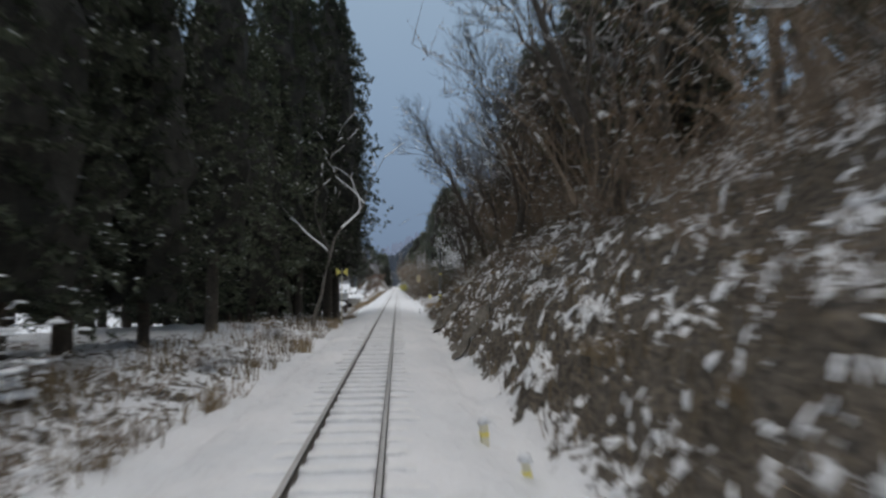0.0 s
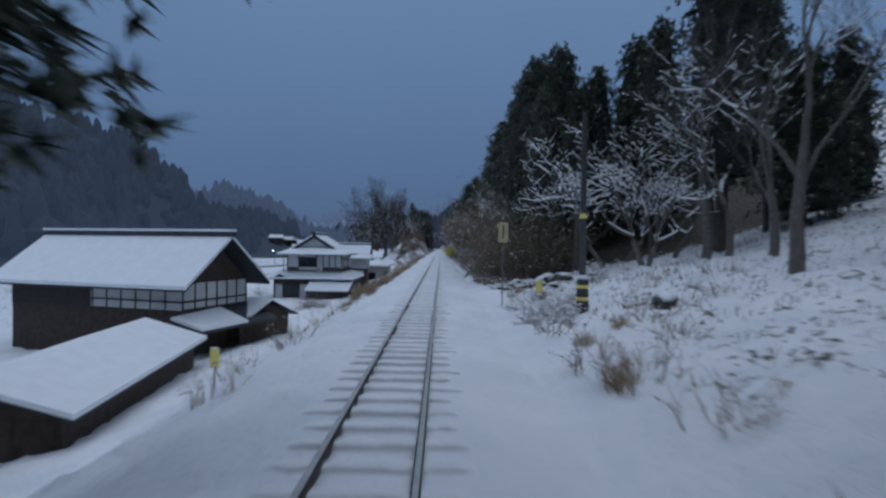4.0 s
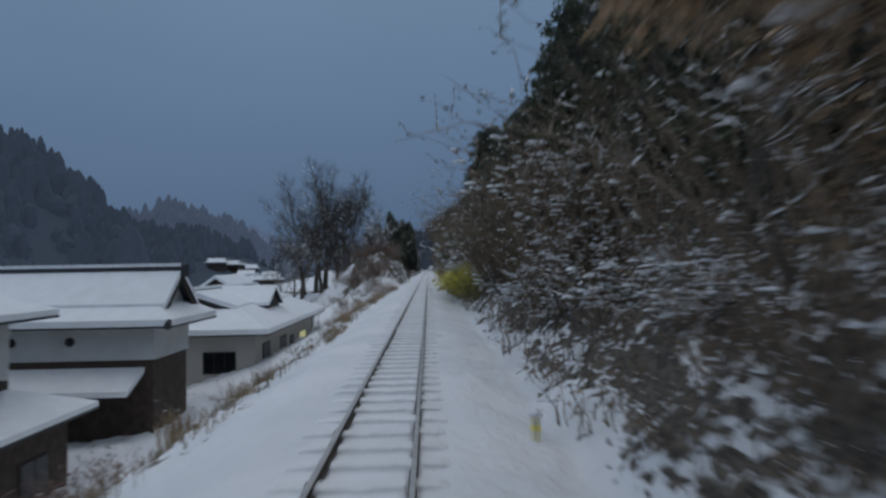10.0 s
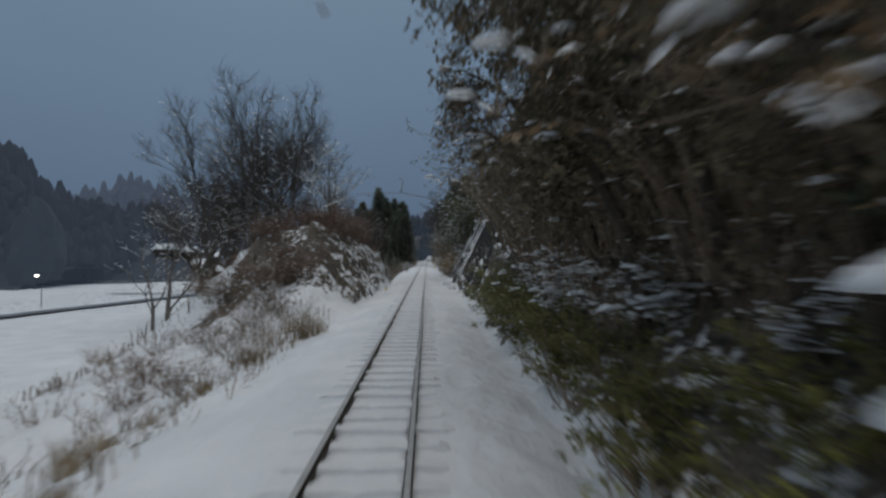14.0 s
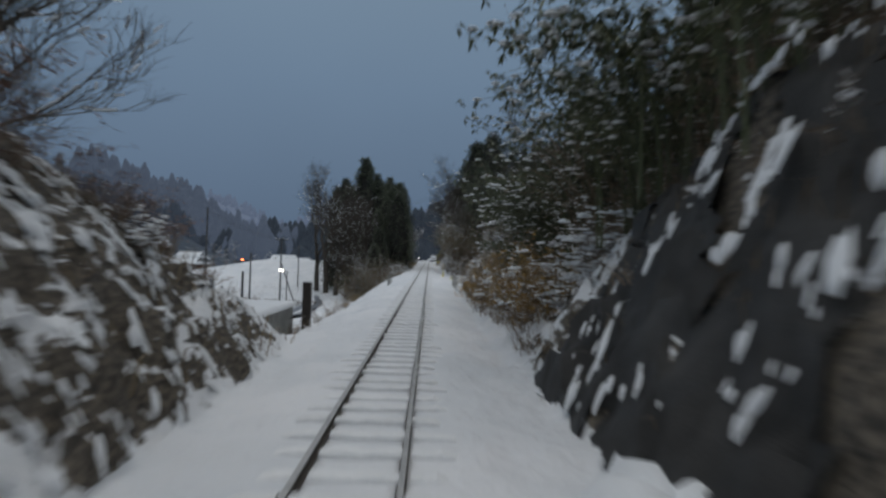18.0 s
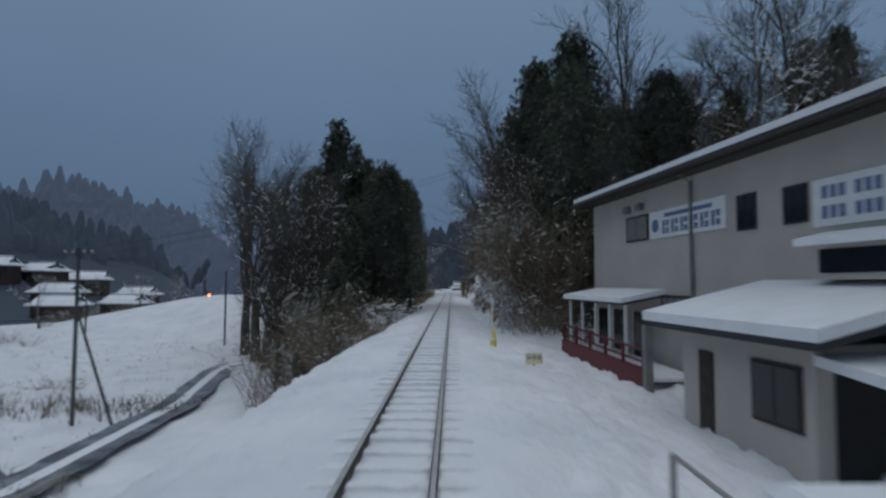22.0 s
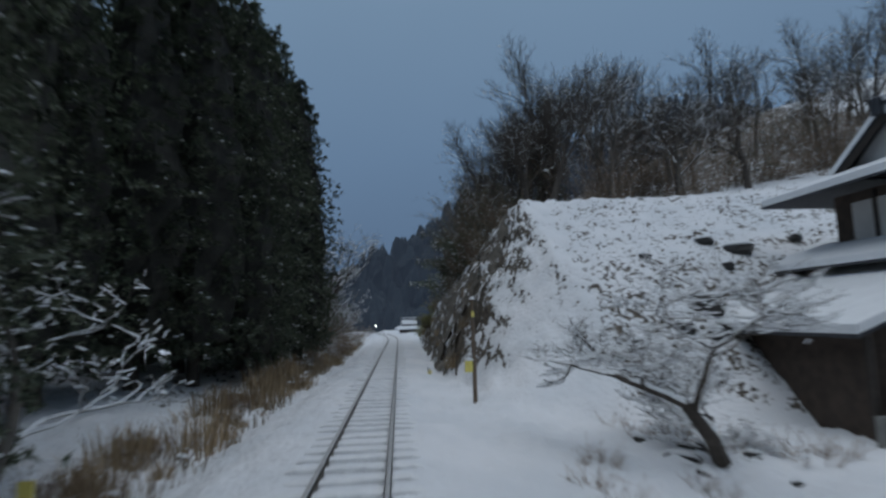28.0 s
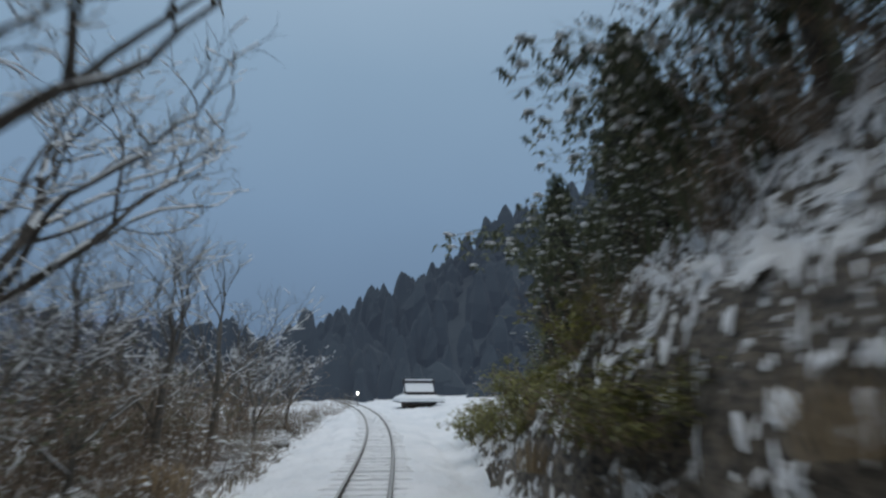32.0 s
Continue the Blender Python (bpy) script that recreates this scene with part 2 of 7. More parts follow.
# ---- mesh helpers ----
class Geo:
    """Collects vertices and faces for one mesh."""

    def __init__(self):
        self.v, self.f = [], []

    def add(self, verts, faces):
        o = len(self.v)
        self.v.extend(tuple(p) for p in verts)
        self.f.extend(tuple(i + o for i in f) for f in faces)
        return self

    def box(self, x0, x1, y0, y1, z0, z1):
        v = [(x, y, z) for z in (z0, z1) for y in (y0, y1) for x in (x0, x1)]
        return self.add(v, [(0, 2, 3, 1), (4, 5, 7, 6), (0, 1, 5, 4), (2, 6, 7, 3), (0, 4, 6, 2), (1, 3, 7, 5)])

    def bevel_box(self, x0, x1, y0, y1, z0, z1, b):
        """A box with its upper edges taken off."""
        v = [(x, y, z0) for y in (y0, y1) for x in (x0, x1)] + [(x, y, z1 - b) for y in (y0, y1) for x in (x0, x1)]
        v += [(x, y, z1) for y in (y0 + b, y1 - b) for x in (x0 + b, x1 - b)]
        q = [(0, 2, 3, 1), (8, 9, 11, 10)]
        for o in (0, 4):
            q += [(o, o + 1, o + 5, o + 4), (o + 2, o + 6, o + 7, o + 3), (o, o + 4, o + 6, o + 2), (o + 1, o + 3, o + 7, o + 5)]
        return self.add(v, q)

    def slab(self, poly, t):
        """A sloping plate over the polygon, t thick upwards."""
        n = len(poly)
        v = [tuple(p) for p in poly] + [(p[0], p[1], p[2] + t) for p in poly]
        return self.add(v, [tuple(range(n - 1, -1, -1)), tuple(range(n, 2 * n))] + [(i, (i + 1) % n, n + (i + 1) % n, n + i) for i in range(n)])

    def tube(self, pts, radii, sides=6, cap=True):
        pts = [Vector(p) for p in pts]
        rings = []
        o = len(self.v)
        for i, p in enumerate(pts):
            d = (pts[min(i + 1, len(pts) - 1)] - pts[max(i - 1, 0)])
            d = d.normalized() if d.length > 1e-9 else Vector((0, 0, 1))
            a = d.cross(Vector((0, 0, 1))) if abs(d.z) < 0.95 else d.cross(Vector((1, 0, 0)))
            a.normalize()
            b = d.cross(a)
            for k in range(sides):
                w = 2 * math.pi * k / sides
                self.v.append(tuple(p + (a * math.cos(w) + b * math.sin(w)) * radii[i]))
        for i in range(len(pts) - 1):
            for k in range(sides):
                self.f.append((o + i * sides + k, o + i * sides + (k + 1) % sides, o + (i + 1) * sides + (k + 1) % sides, o + (i + 1) * sides + k))
        if cap:
            self.f.append(tuple(o + k for k in range(sides)))
            e = o + (len(pts) - 1) * sides
            self.f.append(tuple(e + k for k in range(sides - 1, -1, -1)))
        return self

    def blob(self, c, rx, ry, rz, rng, segs=6):
        """A small uneven lump of snow, flat below."""
        o = len(self.v)
        top = len(self.v)
        self.v.append((c[0], c[1], c[2] + rz * rng.uniform(0.85, 1.1)))
        for r, h in ((0.65, 0.75), (1.0, 0.15)):
            for k in range(segs):
                w = 2 * math.pi * (k + rng.uniform(-.25, .25)) / segs
                g = rng.uniform(0.75, 1.2)
                self.v.append((c[0] + math.cos(w) * rx * r * g, c[1] + math.sin(w) * ry * r * g, c[2] + rz * h))
        for k in range(segs):
            n = (k + 1) % segs
            self.f.append((top, o + 1 + k, o + 1 + n))
            self.f.append((o + 1 + k, o + 1 + segs + k, o + 1 + segs + n, o + 1 + n))
        self.f.append(tuple(o + 1 + segs + k for k in range(segs - 1, -1, -1)))
        return self


def part(name, geo, mat, parent=None, label="", smooth=False, at=None):
    me = bpy.data.meshes.new(name)
    me.from_pydata(geo.v, [], geo.f)
    me.materials.append(mat)
    if smooth:
        me.polygons.foreach_set("use_smooth", [True] * len(me.polygons))
    me.update()
    ob = new(name, me)
    if parent is not None:
        ob.parent = parent
    if at is not None:
        ob.location = at
    if label:
        ob["label"] = label
    return ob


def share(name, source, parent, at=(0, 0, 0)):
    """Another piece with the mesh of the first."""
    ob = new(name, source.data)
    ob.parent = parent
    ob.location = at
    return ob


def thing(name, at, label, category, group="", turn=0.0, kind=""):
    ob = new(name)
    ob.empty_display_size = 0.2
    ob.matrix_basis = pose(*at, 0, 0, turn)
    return tagged(ob, label, category, group, kind)


# ---- the lie of the land: cross-sections along the line ----
CURVE_Y, CURVE_R = 403.0, 265.0


def centre(y):
    return -(max(0.0, y - CURVE_Y) ** 2) / (2 * CURVE_R)


SECTIONS = []


def section(y, left, right):
    """Heights of the ground at y, outwards from the ballast on either hand: pairs of distance and height."""
    SECTIONS.append((y, left, right))


CUT_A = ((2.6, -.42), (3.1, -.38), (4.7, 1.7), (7.0, 4.2), (14, 9), (40, 18))
LEFT_A = ((2.6, -.45), (4.0, -.35), (6.0, .15), (8.5, .3), (16, 0), (40, -3))
section(-40, LEFT_A, CUT_A)
section(30, LEFT_A, CUT_A)
section(43, ((2.6, -.45), (4.0, -.5), (6.0, -.4), (9, -.8), (16, -3), (40, -5.3)), CUT_A)
section(50, ((2.7, -.45), (4.5, -1.1), (7, -2.2), (10, -3.4), (16, -4.8), (40, -5.6)), ((2.7, -.4), (3.3, -.2), (5, .8), (8, 1.8), (14, 4), (40, 11)))
section(62, ((2.7, -.45), (4.5, -1.2), (7, -2.8), (9.5, -4.2), (15, -5.3), (40, -5.7)), ((2.8, -.4), (4, -.2), (6.5, .1), (10, .8), (17, 2.3), (40, 9)))
section(88, ((2.7, -.45), (4.5, -1.2), (7, -2.8), (9.5, -4.2), (15, -5.4), (40, -5.7)), ((2.8, -.4), (4, -.2), (6.5, .1), (10, .8), (17, 2.3), (40, 9)))
section(98, ((2.7, -.45), (4.5, -1.3), (7.5, -3.3), (10.5, -5.2), (16, -5.7), (40, -5.7)), ((2.8, -.4), (3.4, 0), (6, 1.8), (12, 5), (20, 9), (40, 16)))
section(150, ((2.7, -.45), (4.5, -1.3), (7.0, -3.2), (10, -5.0), (16, -5.6), (40, -5.6)), ((2.8, -.4), (3.4, 0), (6, 2.2), (12, 5.5), (20, 10), (40, 18)))
section(157, ((2.7, -.45), (4.5, -.9), (7.0, -2.2), (9.6, -3.5), (16, -5.4), (40, -5.6)), ((2.8, -.4), (3.4, 0), (6, 2.2), (12, 5.5), (20, 10), (40, 18)))
section(173, ((2.7, -.45), (4.5, -.9), (7.0, -2.2), (9.6, -3.5), (16, -5.2), (40, -5.6)), ((2.8, -.4), (3.4, 0), (6, 2.3), (12, 5.8), (20, 10), (40, 18)))
section(185, ((2.7, -.45), (5, -1.2), (8.5, -2.8), (12, -4.2), (18, -5), (40, -5.6)), ((2.8, -.4), (3.4, 0), (6, 2.4), (12, 6), (20, 10), (40, 18)))
section(196, ((2.6, -.4), (3.2, -.2), (5, .8), (8, .2), (12, -3.0), (20, -5.0)), ((2.8, -.4), (3.2, -.2), (5, 2.4), (9, 6), (20, 10), (40, 18)))
section(203, ((2.5, -.36), (2.9, -.3), (4.4, 2.6), (6.2, 4.4), (9.5, 3.6), (18, -4.6)), ((2.8, -.38), (3.2, -.32), (6.4, 6.2), (9, 7.6), (20, 10), (40, 18)))
section(226, ((2.5, -.36), (2.9, -.3), (4.4, 2.6), (6.2, 4.2), (9.5, 3.0), (18, -4.8)), ((2.8, -.38), (3.2, -.32), (6.2, 5.2), (9, 6.6), (20, 9), (40, 16)))
section(233, ((2.6, -.4), (3.2, -.3), (4.6, .9), (6.5, 1.2), (11, -1.5), (40, -5.5)), ((2.8, -.38), (3.3, -.2), (5.5, 2.0), (9, 4.5), (20, 8), (40, 16)))
section(240, ((2.8, -.45), (4.2, -.9), (7, -2.6), (10.5, -4.8), (16, -5.5), (40, -5.6)), ((2.8, -.4), (3.4, -.1), (5.5, 1.2), (9, 3), (20, 8), (40, 15)))
section(256, ((2.8, -.45), (4.2, -1.0), (7, -3), (10.5, -5.2), (16, -5.5), (40, -5.6)), ((2.8, -.4), (3.5, -.4), (5.5, -.3), (9, .2), (20, 5), (40, 14)))
section(260.8, ((2.8, -.45), (4.0, -1.0), (7, -3), (10.5, -5.2), (16, -5.5), (40, -5.6)), ((2.8, -.4), (3.5, -.4), (5.5, -.2), (8, .2), (18, 2), (40, 12)))
section(264, ((2.8, -.45), (3.6, -.9), (6.5, -3), (10.5, -5.2), (16, -5.5), (40, -5.6)), ((2.8, -.45), (3.4, -1.1), (6, -1.9), (9, -1.9), (18, -1), (40, 9)))
section(274, ((2.9, -.45), (4.4, -1.0), (7, -3), (10.5, -5.2), (16, -5.5), (40, -5.6)), ((2.9, -.45), (4.5, -.9), (6, -1.3), (10, -1.4), (22, -1), (40, 9)))
section(294, ((2.9, -.45), (4.4, -1.0), (7, -3), (10.5, -5.2), (16, -5.5), (40, -5.6)), ((2.8, -.4), (4.5, -.6), (6, -.8), (9, -.9), (20, 2), (40, 12)))
section(302, ((2.8, -.45), (4.0, -1.0), (6, -2.4), (9.5, -5.0), (16, -5.5), (40, -5.6)), ((2.8, -.4), (3.3, -.2), (5, 2.2), (8.5, 4.8), (20, 9), (40, 16)))
section(335, ((2.7, -.45), (3.8, -.6), (6, -1.2), (10, -3.0), (18, -4.5), (40, -5.4)), ((2.8, -.4), (3.2, -.2), (5, 2.4), (8.5, 4.6), (20, 8), (40, 15)))
section(342, ((2.7, -.45), (4, -.9), (7, -1.0), (10, -.8), (18, -1), (40, -4)), ((2.8, -.4), (4, -.5), (6, -.8), (9, -1.1), (20, -1.3), (40, 3)))
section(355, ((2.7, -.45), (4, -.9), (7, -.9), (10, -.5), (18, 0), (40, 0)), ((2.8, -.4), (3.6, -.4), (6, -.8), (9, -1.15), (20, -1.3), (40, 3)))
section(362, ((2.7, -.45), (4, -.8), (7, -.6), (10, -.3), (18, 0), (40, 0)), ((2.7, -.4), (3.4, -.2), (5, 2.6), (7.6, 4.9), (20, 4.6), (40, 7)))
section(368, ((2.7, -.45), (4, -.6), (7, -.4), (10, 0), (18, 0), (40, 0)), ((2.6, -.4), (3.0, -.3), (5, 4.4), (7.5, 8.6), (20, 8.8), (40, 11)))
section(398, ((2.7, -.45), (4, -.5), (7, -.3), (10, -.2), (18, -.5), (40, -2)), ((2.6, -.4), (3.0, -.3), (4.6, 3.0), (8, 7.2), (20, 15), (40, 24)))
section(412, ((2.7, -.45), (4, -.6), (7, -.8), (10, -1.2), (18, -2), (40, -3)), ((2.6, -.4), (3.4, -.3), (5.5, .8), (9, 2), (20, 5), (40, 10)))
section(425, ((2.7, -.45), (4, -.6), (7, -.8), (10, -1.2), (18, -2), (40, -3)), ((2.6, -.4), (4, -.4), (6, -.2), (10, 0), (20, .4), (40, 2)))
section(520, ((2.7, -.45), (4, -.6), (7, -.8), (10, -1.0), (18, -1), (40, -1)), ((2.6, -.4), (4, -.4), (6, -.2), (10, 0), (20, 0), (40, 0)))
SEC_Y = np.array([s[0] for s in SECTIONS])
SEC_L = np.array([s[1] for s in SECTIONS])
SEC_R = np.array([s[2] for s in SECTIONS])


def ground_z(x, y):
    """The smooth height of the ground, before its lumps."""
    y = min(max(y, -40.0), 520.0)
    u = x - centre(y)
    tab = SEC_L if u < 0 else SEC_R
    a = abs(u)
    if a <= 2.2:
        return float(np.interp(a, (0, 1.25, 1.7, 2.2), (-.15, -.15, -.18, -.28)))
    ks = [np.interp(y, SEC_Y, tab[:, k, 0]) for k in range(6)]
    zs = [np.interp(y, SEC_Y, tab[:, k, 1]) for k in range(6)]
    if a > ks[-1]:
        far = -5.6 if u < 0 else zs[-1] + (a - ks[-1]) * 0.3
        w = min(1.0, (a - ks[-1]) / 30)
        return float(zs[-1] * (1 - w) + far * w)
    return float(np.interp(a, [2.2] + ks, [-.28] + zs))


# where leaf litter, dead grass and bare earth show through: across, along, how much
# last two: stubble in the fields, also darkening snow to imitate its dimmer light
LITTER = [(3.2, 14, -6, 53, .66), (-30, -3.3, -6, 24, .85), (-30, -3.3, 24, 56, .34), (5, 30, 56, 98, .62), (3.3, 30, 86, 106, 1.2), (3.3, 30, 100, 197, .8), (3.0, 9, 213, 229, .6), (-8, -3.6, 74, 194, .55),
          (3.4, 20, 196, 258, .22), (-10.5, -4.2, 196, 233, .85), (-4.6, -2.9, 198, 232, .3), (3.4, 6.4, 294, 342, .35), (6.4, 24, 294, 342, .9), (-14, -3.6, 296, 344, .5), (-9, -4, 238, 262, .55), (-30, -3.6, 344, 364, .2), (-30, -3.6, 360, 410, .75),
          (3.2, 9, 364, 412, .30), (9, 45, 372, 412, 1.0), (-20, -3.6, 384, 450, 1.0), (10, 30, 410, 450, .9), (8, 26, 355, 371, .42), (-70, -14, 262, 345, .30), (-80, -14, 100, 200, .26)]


def build_ground():
    """One sheet: fine beside the line, coarse far away."""
    near = [0.0, .2, .38, .49, .50, .515, .535, .60, .61, .68, .85, 1.05, 1.2, 1.4, 1.6, 1.8, 2.0, 2.2]
    a = 2.2
    while a < 10:
        a += 0.2
        near.append(a)
    step = 0.35
    while a < 2500:
        step = min(step * 1.13, 300) if a > 16 else step
        a += step
        near.append(a)
    xs = np.array([-v for v in near[:0:-1]] + near)
    ys = list(np.arange(-6, 412, 0.3)) + list(np.arange(412, 470, 1.0))
    y, step = -6.0, 1.0
    while y > -1500:
        y -= step
        step = min(step * 1.35, 200)
        ys.insert(0, y)
    y, step = 470.0, 2.0
    while y < 3000:
        step = min(step * 1.2, 200)
        y += step
        ys.append(y)
    ys = np.array(ys)
    nx, ny = len(xs), len(ys)
    V = np.empty((ny, nx, 3))
    ax = np.abs(xs)
    for j, y in enumerate(ys):
        yc = min(max(y, -40.0), 520.0)
        c = centre(yc) if y < 520 else centre(520)
        zrow = np.empty(nx)
        for s, tab in ((-1, SEC_L), (1, SEC_R)):
            ks = [np.interp(yc, SEC_Y, tab[:, k, 0]) for k in range(6)]
            zs = [np.interp(yc, SEC_Y, tab[:, k, 1]) for k in range(6)]
            kx = [0, 1.25, 1.7, 2.2] + ks
            kz = [-.15, -.15, -.18, -.28] + zs
            far = -5.6 if s < 0 else zs[-1] + (25 if y < 410 else 0)
            kx += [ks[-1] + 30, 3000]
            kz += [-5.6 if s < 0 else zs[-1] + (9 if y < 410 else 0), -5.6 if s < 0 else far]
            m = xs < 0 if s < 0 else xs >= 0
            zrow[m] = np.interp(ax[m], kx, kz)
        groove = (ax > 0.495) & (ax < 0.605)
        zrow[groove] -= 0.02
        lip = (ax > 0.605) & (ax < 1.3)
        zrow[lip] += 0.02
        V[j, :, 0], V[j, :, 1], V[j, :, 2] = xs + c, y, zrow
    # lumps: small on the ballast, larger on banks and cut faces
    dzx = np.abs(np.gradient(V[:, :, 2], axis=1) / np.maximum(np.gradient(V[:, :, 0], axis=1), 1e-3))
    for j in range(ny):
        if ys[j] < -20 or ys[j] > 480:
            continue
        for i in range(nx):
            a = ax[i]
            if a < 0.8 or a > 45:
                continue
            x, y, z = V[j, i]
            p = Vector((x, y, z))
            amp = 0.035 if a < 1.25 else 0.15 if a < 2.2 else min(0.16 + 0.04 * (a - 2.2), 0.21)
            steep = min(1.0, max(0.0, dzx[j, i] - 0.5))
            n1 = noise.noise(p * 0.9)
            n2 = noise.noise(p * 2.6 + Vector((7, 3, 1)))
            if a < 10:
                n2 += 0.5 * noise.noise(p * 5.5)
            V[j, i, 2] += amp * (.6 * n1 + .9 * n2) + steep * (0.34 * n2 + 0.22 * n1)
            if steep > 0.1:
                out = 1 if xs[i] > 0 else -1
                strata = noise.noise(Vector((x * .7, (y - z * .9) * 1.5, (y + z) * .3)))
                V[j, i, 2] += steep * .30 * strata
                V[j, i, 0] += out * steep * (0.34 * strata + 0.28 * noise.noise(p * 1.1 + Vector((11, 5, 2))) + 0.16 * noise.noise(p * 3.1))
    idx = np.arange(ny * nx).reshape(ny, nx)
    F = np.stack([idx[:-1, :-1], idx[:-1, 1:], idx[1:, 1:], idx[1:, :-1]], -1).reshape(-1, 4)
    me = bpy.data.meshes.new("ground")
    me.from_pydata(V.reshape(-1, 3).tolist(), [], F.tolist())
    me.materials.append(M_GROUND)
    me.polygons.foreach_set("use_smooth", [True] * len(me.polygons))
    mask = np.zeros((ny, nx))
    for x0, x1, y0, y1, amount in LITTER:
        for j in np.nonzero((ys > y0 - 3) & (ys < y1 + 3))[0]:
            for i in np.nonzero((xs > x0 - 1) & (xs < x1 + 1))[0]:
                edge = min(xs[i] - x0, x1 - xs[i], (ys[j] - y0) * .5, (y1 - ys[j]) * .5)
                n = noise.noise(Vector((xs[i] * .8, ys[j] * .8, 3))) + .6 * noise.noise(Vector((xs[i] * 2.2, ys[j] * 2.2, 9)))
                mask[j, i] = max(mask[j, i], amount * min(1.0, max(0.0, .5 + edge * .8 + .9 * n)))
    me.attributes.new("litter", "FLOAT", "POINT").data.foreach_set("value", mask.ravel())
    tagged(new("ground", me), "snow-covered railway cutting, banks and valley fields", "ground", kind="structure")
    return xs, ys, V


GRID_X, GRID_Y, GRID_V = build_ground()

# ---- the track ----
track = thing("railway_track", (0, 0, 0), "single narrow-gauge railway track half buried in snow", "railway track", kind="structure")
YS_TRACK = [-20.0] + [float(v) for v in range(0, 404, 25)] + [403 + 3.0 * k for k in range(0, 36)]


def rail(side):
    prof = ((-.062, -.15), (-.062, -.135), (-.012, -.12), (-.012, -.04), (-.033, -.03), (-.033, -.004), (-.026, 0.0), (.026, 0.0), (.033, -.004), (.033, -.03), (.012, -.04), (.012, -.12), (.062, -.135), (.062, -.15))
    g = Geo()
    n = len(prof)
    for y in YS_TRACK:
        for px, pz in prof:
            g.v.append((centre(y) + side * (HALF_GAUGE + .033) + px, y, pz))
    for j in range(len(YS_TRACK) - 1):
        for k in range(n):
            g.f.append((j * n + k, j * n + (k + 1) % n, (j + 1) * n + (k + 1) % n, (j + 1) * n + k))
    ob = part("rail", g, M_STEEL, track, "steel rail, worn grey on top and rusty at the sides")
    ob.data.materials.append(M_RUST)
    ob.data.polygons.foreach_set("material_index", [0 if i % n in (4, 5, 6, 7, 8) else 1 for i in range(len(ob.data.polygons))])
    return ob


for side in (-1, 1):
    rail(side)


# ---- plants: one of each kind is built, then copied ----
PARK = pose(0, -400, -60)


def cedar(seed, height, radius, base, snow_amount=0.04, clumps=6, whorl=0.56, top=1.9, label="tall dark green conifer dusted with snow"):
    """A tall conifer: trunk, tufts of needles on drooping branches, a little snow on them."""
    rng = random.Random(seed)
    root = thing("conifer_tree", (0, 0, 0), label, "tree", "conifers beside the line")
    g = Geo()
    g.tube([(0, 0, -1.2), (0, 0, height * .3), (0.1, 0, height * .97)], [0.030 * height * .5, 0.011 * height, 0.02], 7)
    part("trunk", g, M_BARK, root, smooth=True)
    c, s = Geo(), Geo()
    z = base
    off = Vector((seed * 7.3, seed * 3.1, 0))

    def reach(f, a):
        """How far the crown reaches: full below, rounded at the top, bulging unevenly."""
        p = Vector((math.cos(a) * 1.3, math.sin(a) * 1.3, f * height * .38)) + off
        bulge = noise.noise(p) + .5 * noise.noise(p * 2.3)
        return radius * (0.72 + 0.28 * min(1, f * 5)) * max(0.02, 1 - f ** top) ** 0.62 * (1 + .40 * bulge) + .1

    while z < height * 0.985:
        f = (z - base) / (height - base)
        k = max(5, int(4 + 3.2 * radius * (1 - f ** 2 * .6)))
        a0 = rng.uniform(0, 6.28)
        for b in range(k):
            a = a0 + 6.283 * b / k + rng.uniform(-.3, .3)
            rr = reach(f, a) * rng.uniform(0.74, 1.10)
            droop = rr * rng.uniform(0.08, 0.34)
            ca, sa = math.cos(a), math.sin(a)
            zj = z + rng.uniform(-.3, .3)
            for q in range(clumps):
                t = 0.56 + 0.46 * (q + rng.random()) / clumps
                px, py, pz = ca * rr * t + rng.uniform(-.2, .2), sa * rr * t + rng.uniform(-.2, .2), zj - droop * t * t + 0.2 * rng.uniform(-1, 1)
                size = rng.uniform(0.18, 0.34) * (0.6 + 0.4 * min(1, rr / 1.6))
                for w in range(10):
                    aa = a + rng.uniform(-1.8, 1.8)
                    up = rng.uniform(-0.8, 0.7)
                    dx, dy, dz = math.cos(aa) * size, math.sin(aa) * size, up * size
                    nx, ny, nz = -math.sin(aa) * size * .20, math.cos(aa) * size * .20, size * rng.uniform(-.16, .16)
                    c.add([(px - nx, py - ny, pz - nz), (px + nx, py + ny, pz + nz), (px + dx, py + dy, pz + dz)], [(0, 1, 2)])
                if rng.random() < snow_amount * 2.6 and t > 0.6:
                    s.blob((px, py, pz + size * .25), size * rng.uniform(.25, .6), size * rng.uniform(.25, .6), size * .22, rng, 5)
        z += whorl * (1.0 if f < .8 else .6)
    # added dark core behind the tufts, the crown's inner shade put into its colour
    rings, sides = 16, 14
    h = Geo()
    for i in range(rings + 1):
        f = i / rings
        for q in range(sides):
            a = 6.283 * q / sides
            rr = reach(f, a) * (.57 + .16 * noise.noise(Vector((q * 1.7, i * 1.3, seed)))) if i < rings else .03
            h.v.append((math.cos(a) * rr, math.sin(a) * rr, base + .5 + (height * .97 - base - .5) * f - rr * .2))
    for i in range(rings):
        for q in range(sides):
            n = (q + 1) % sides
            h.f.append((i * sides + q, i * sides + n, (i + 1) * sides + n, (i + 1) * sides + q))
    part("inner_crown", h, M_INNER, root, "dark filler core standing in for shade inside the crown")
    tagged(part("crown", c, M_NEEDLE, root, "dense drooping needles"), kind="stuff")
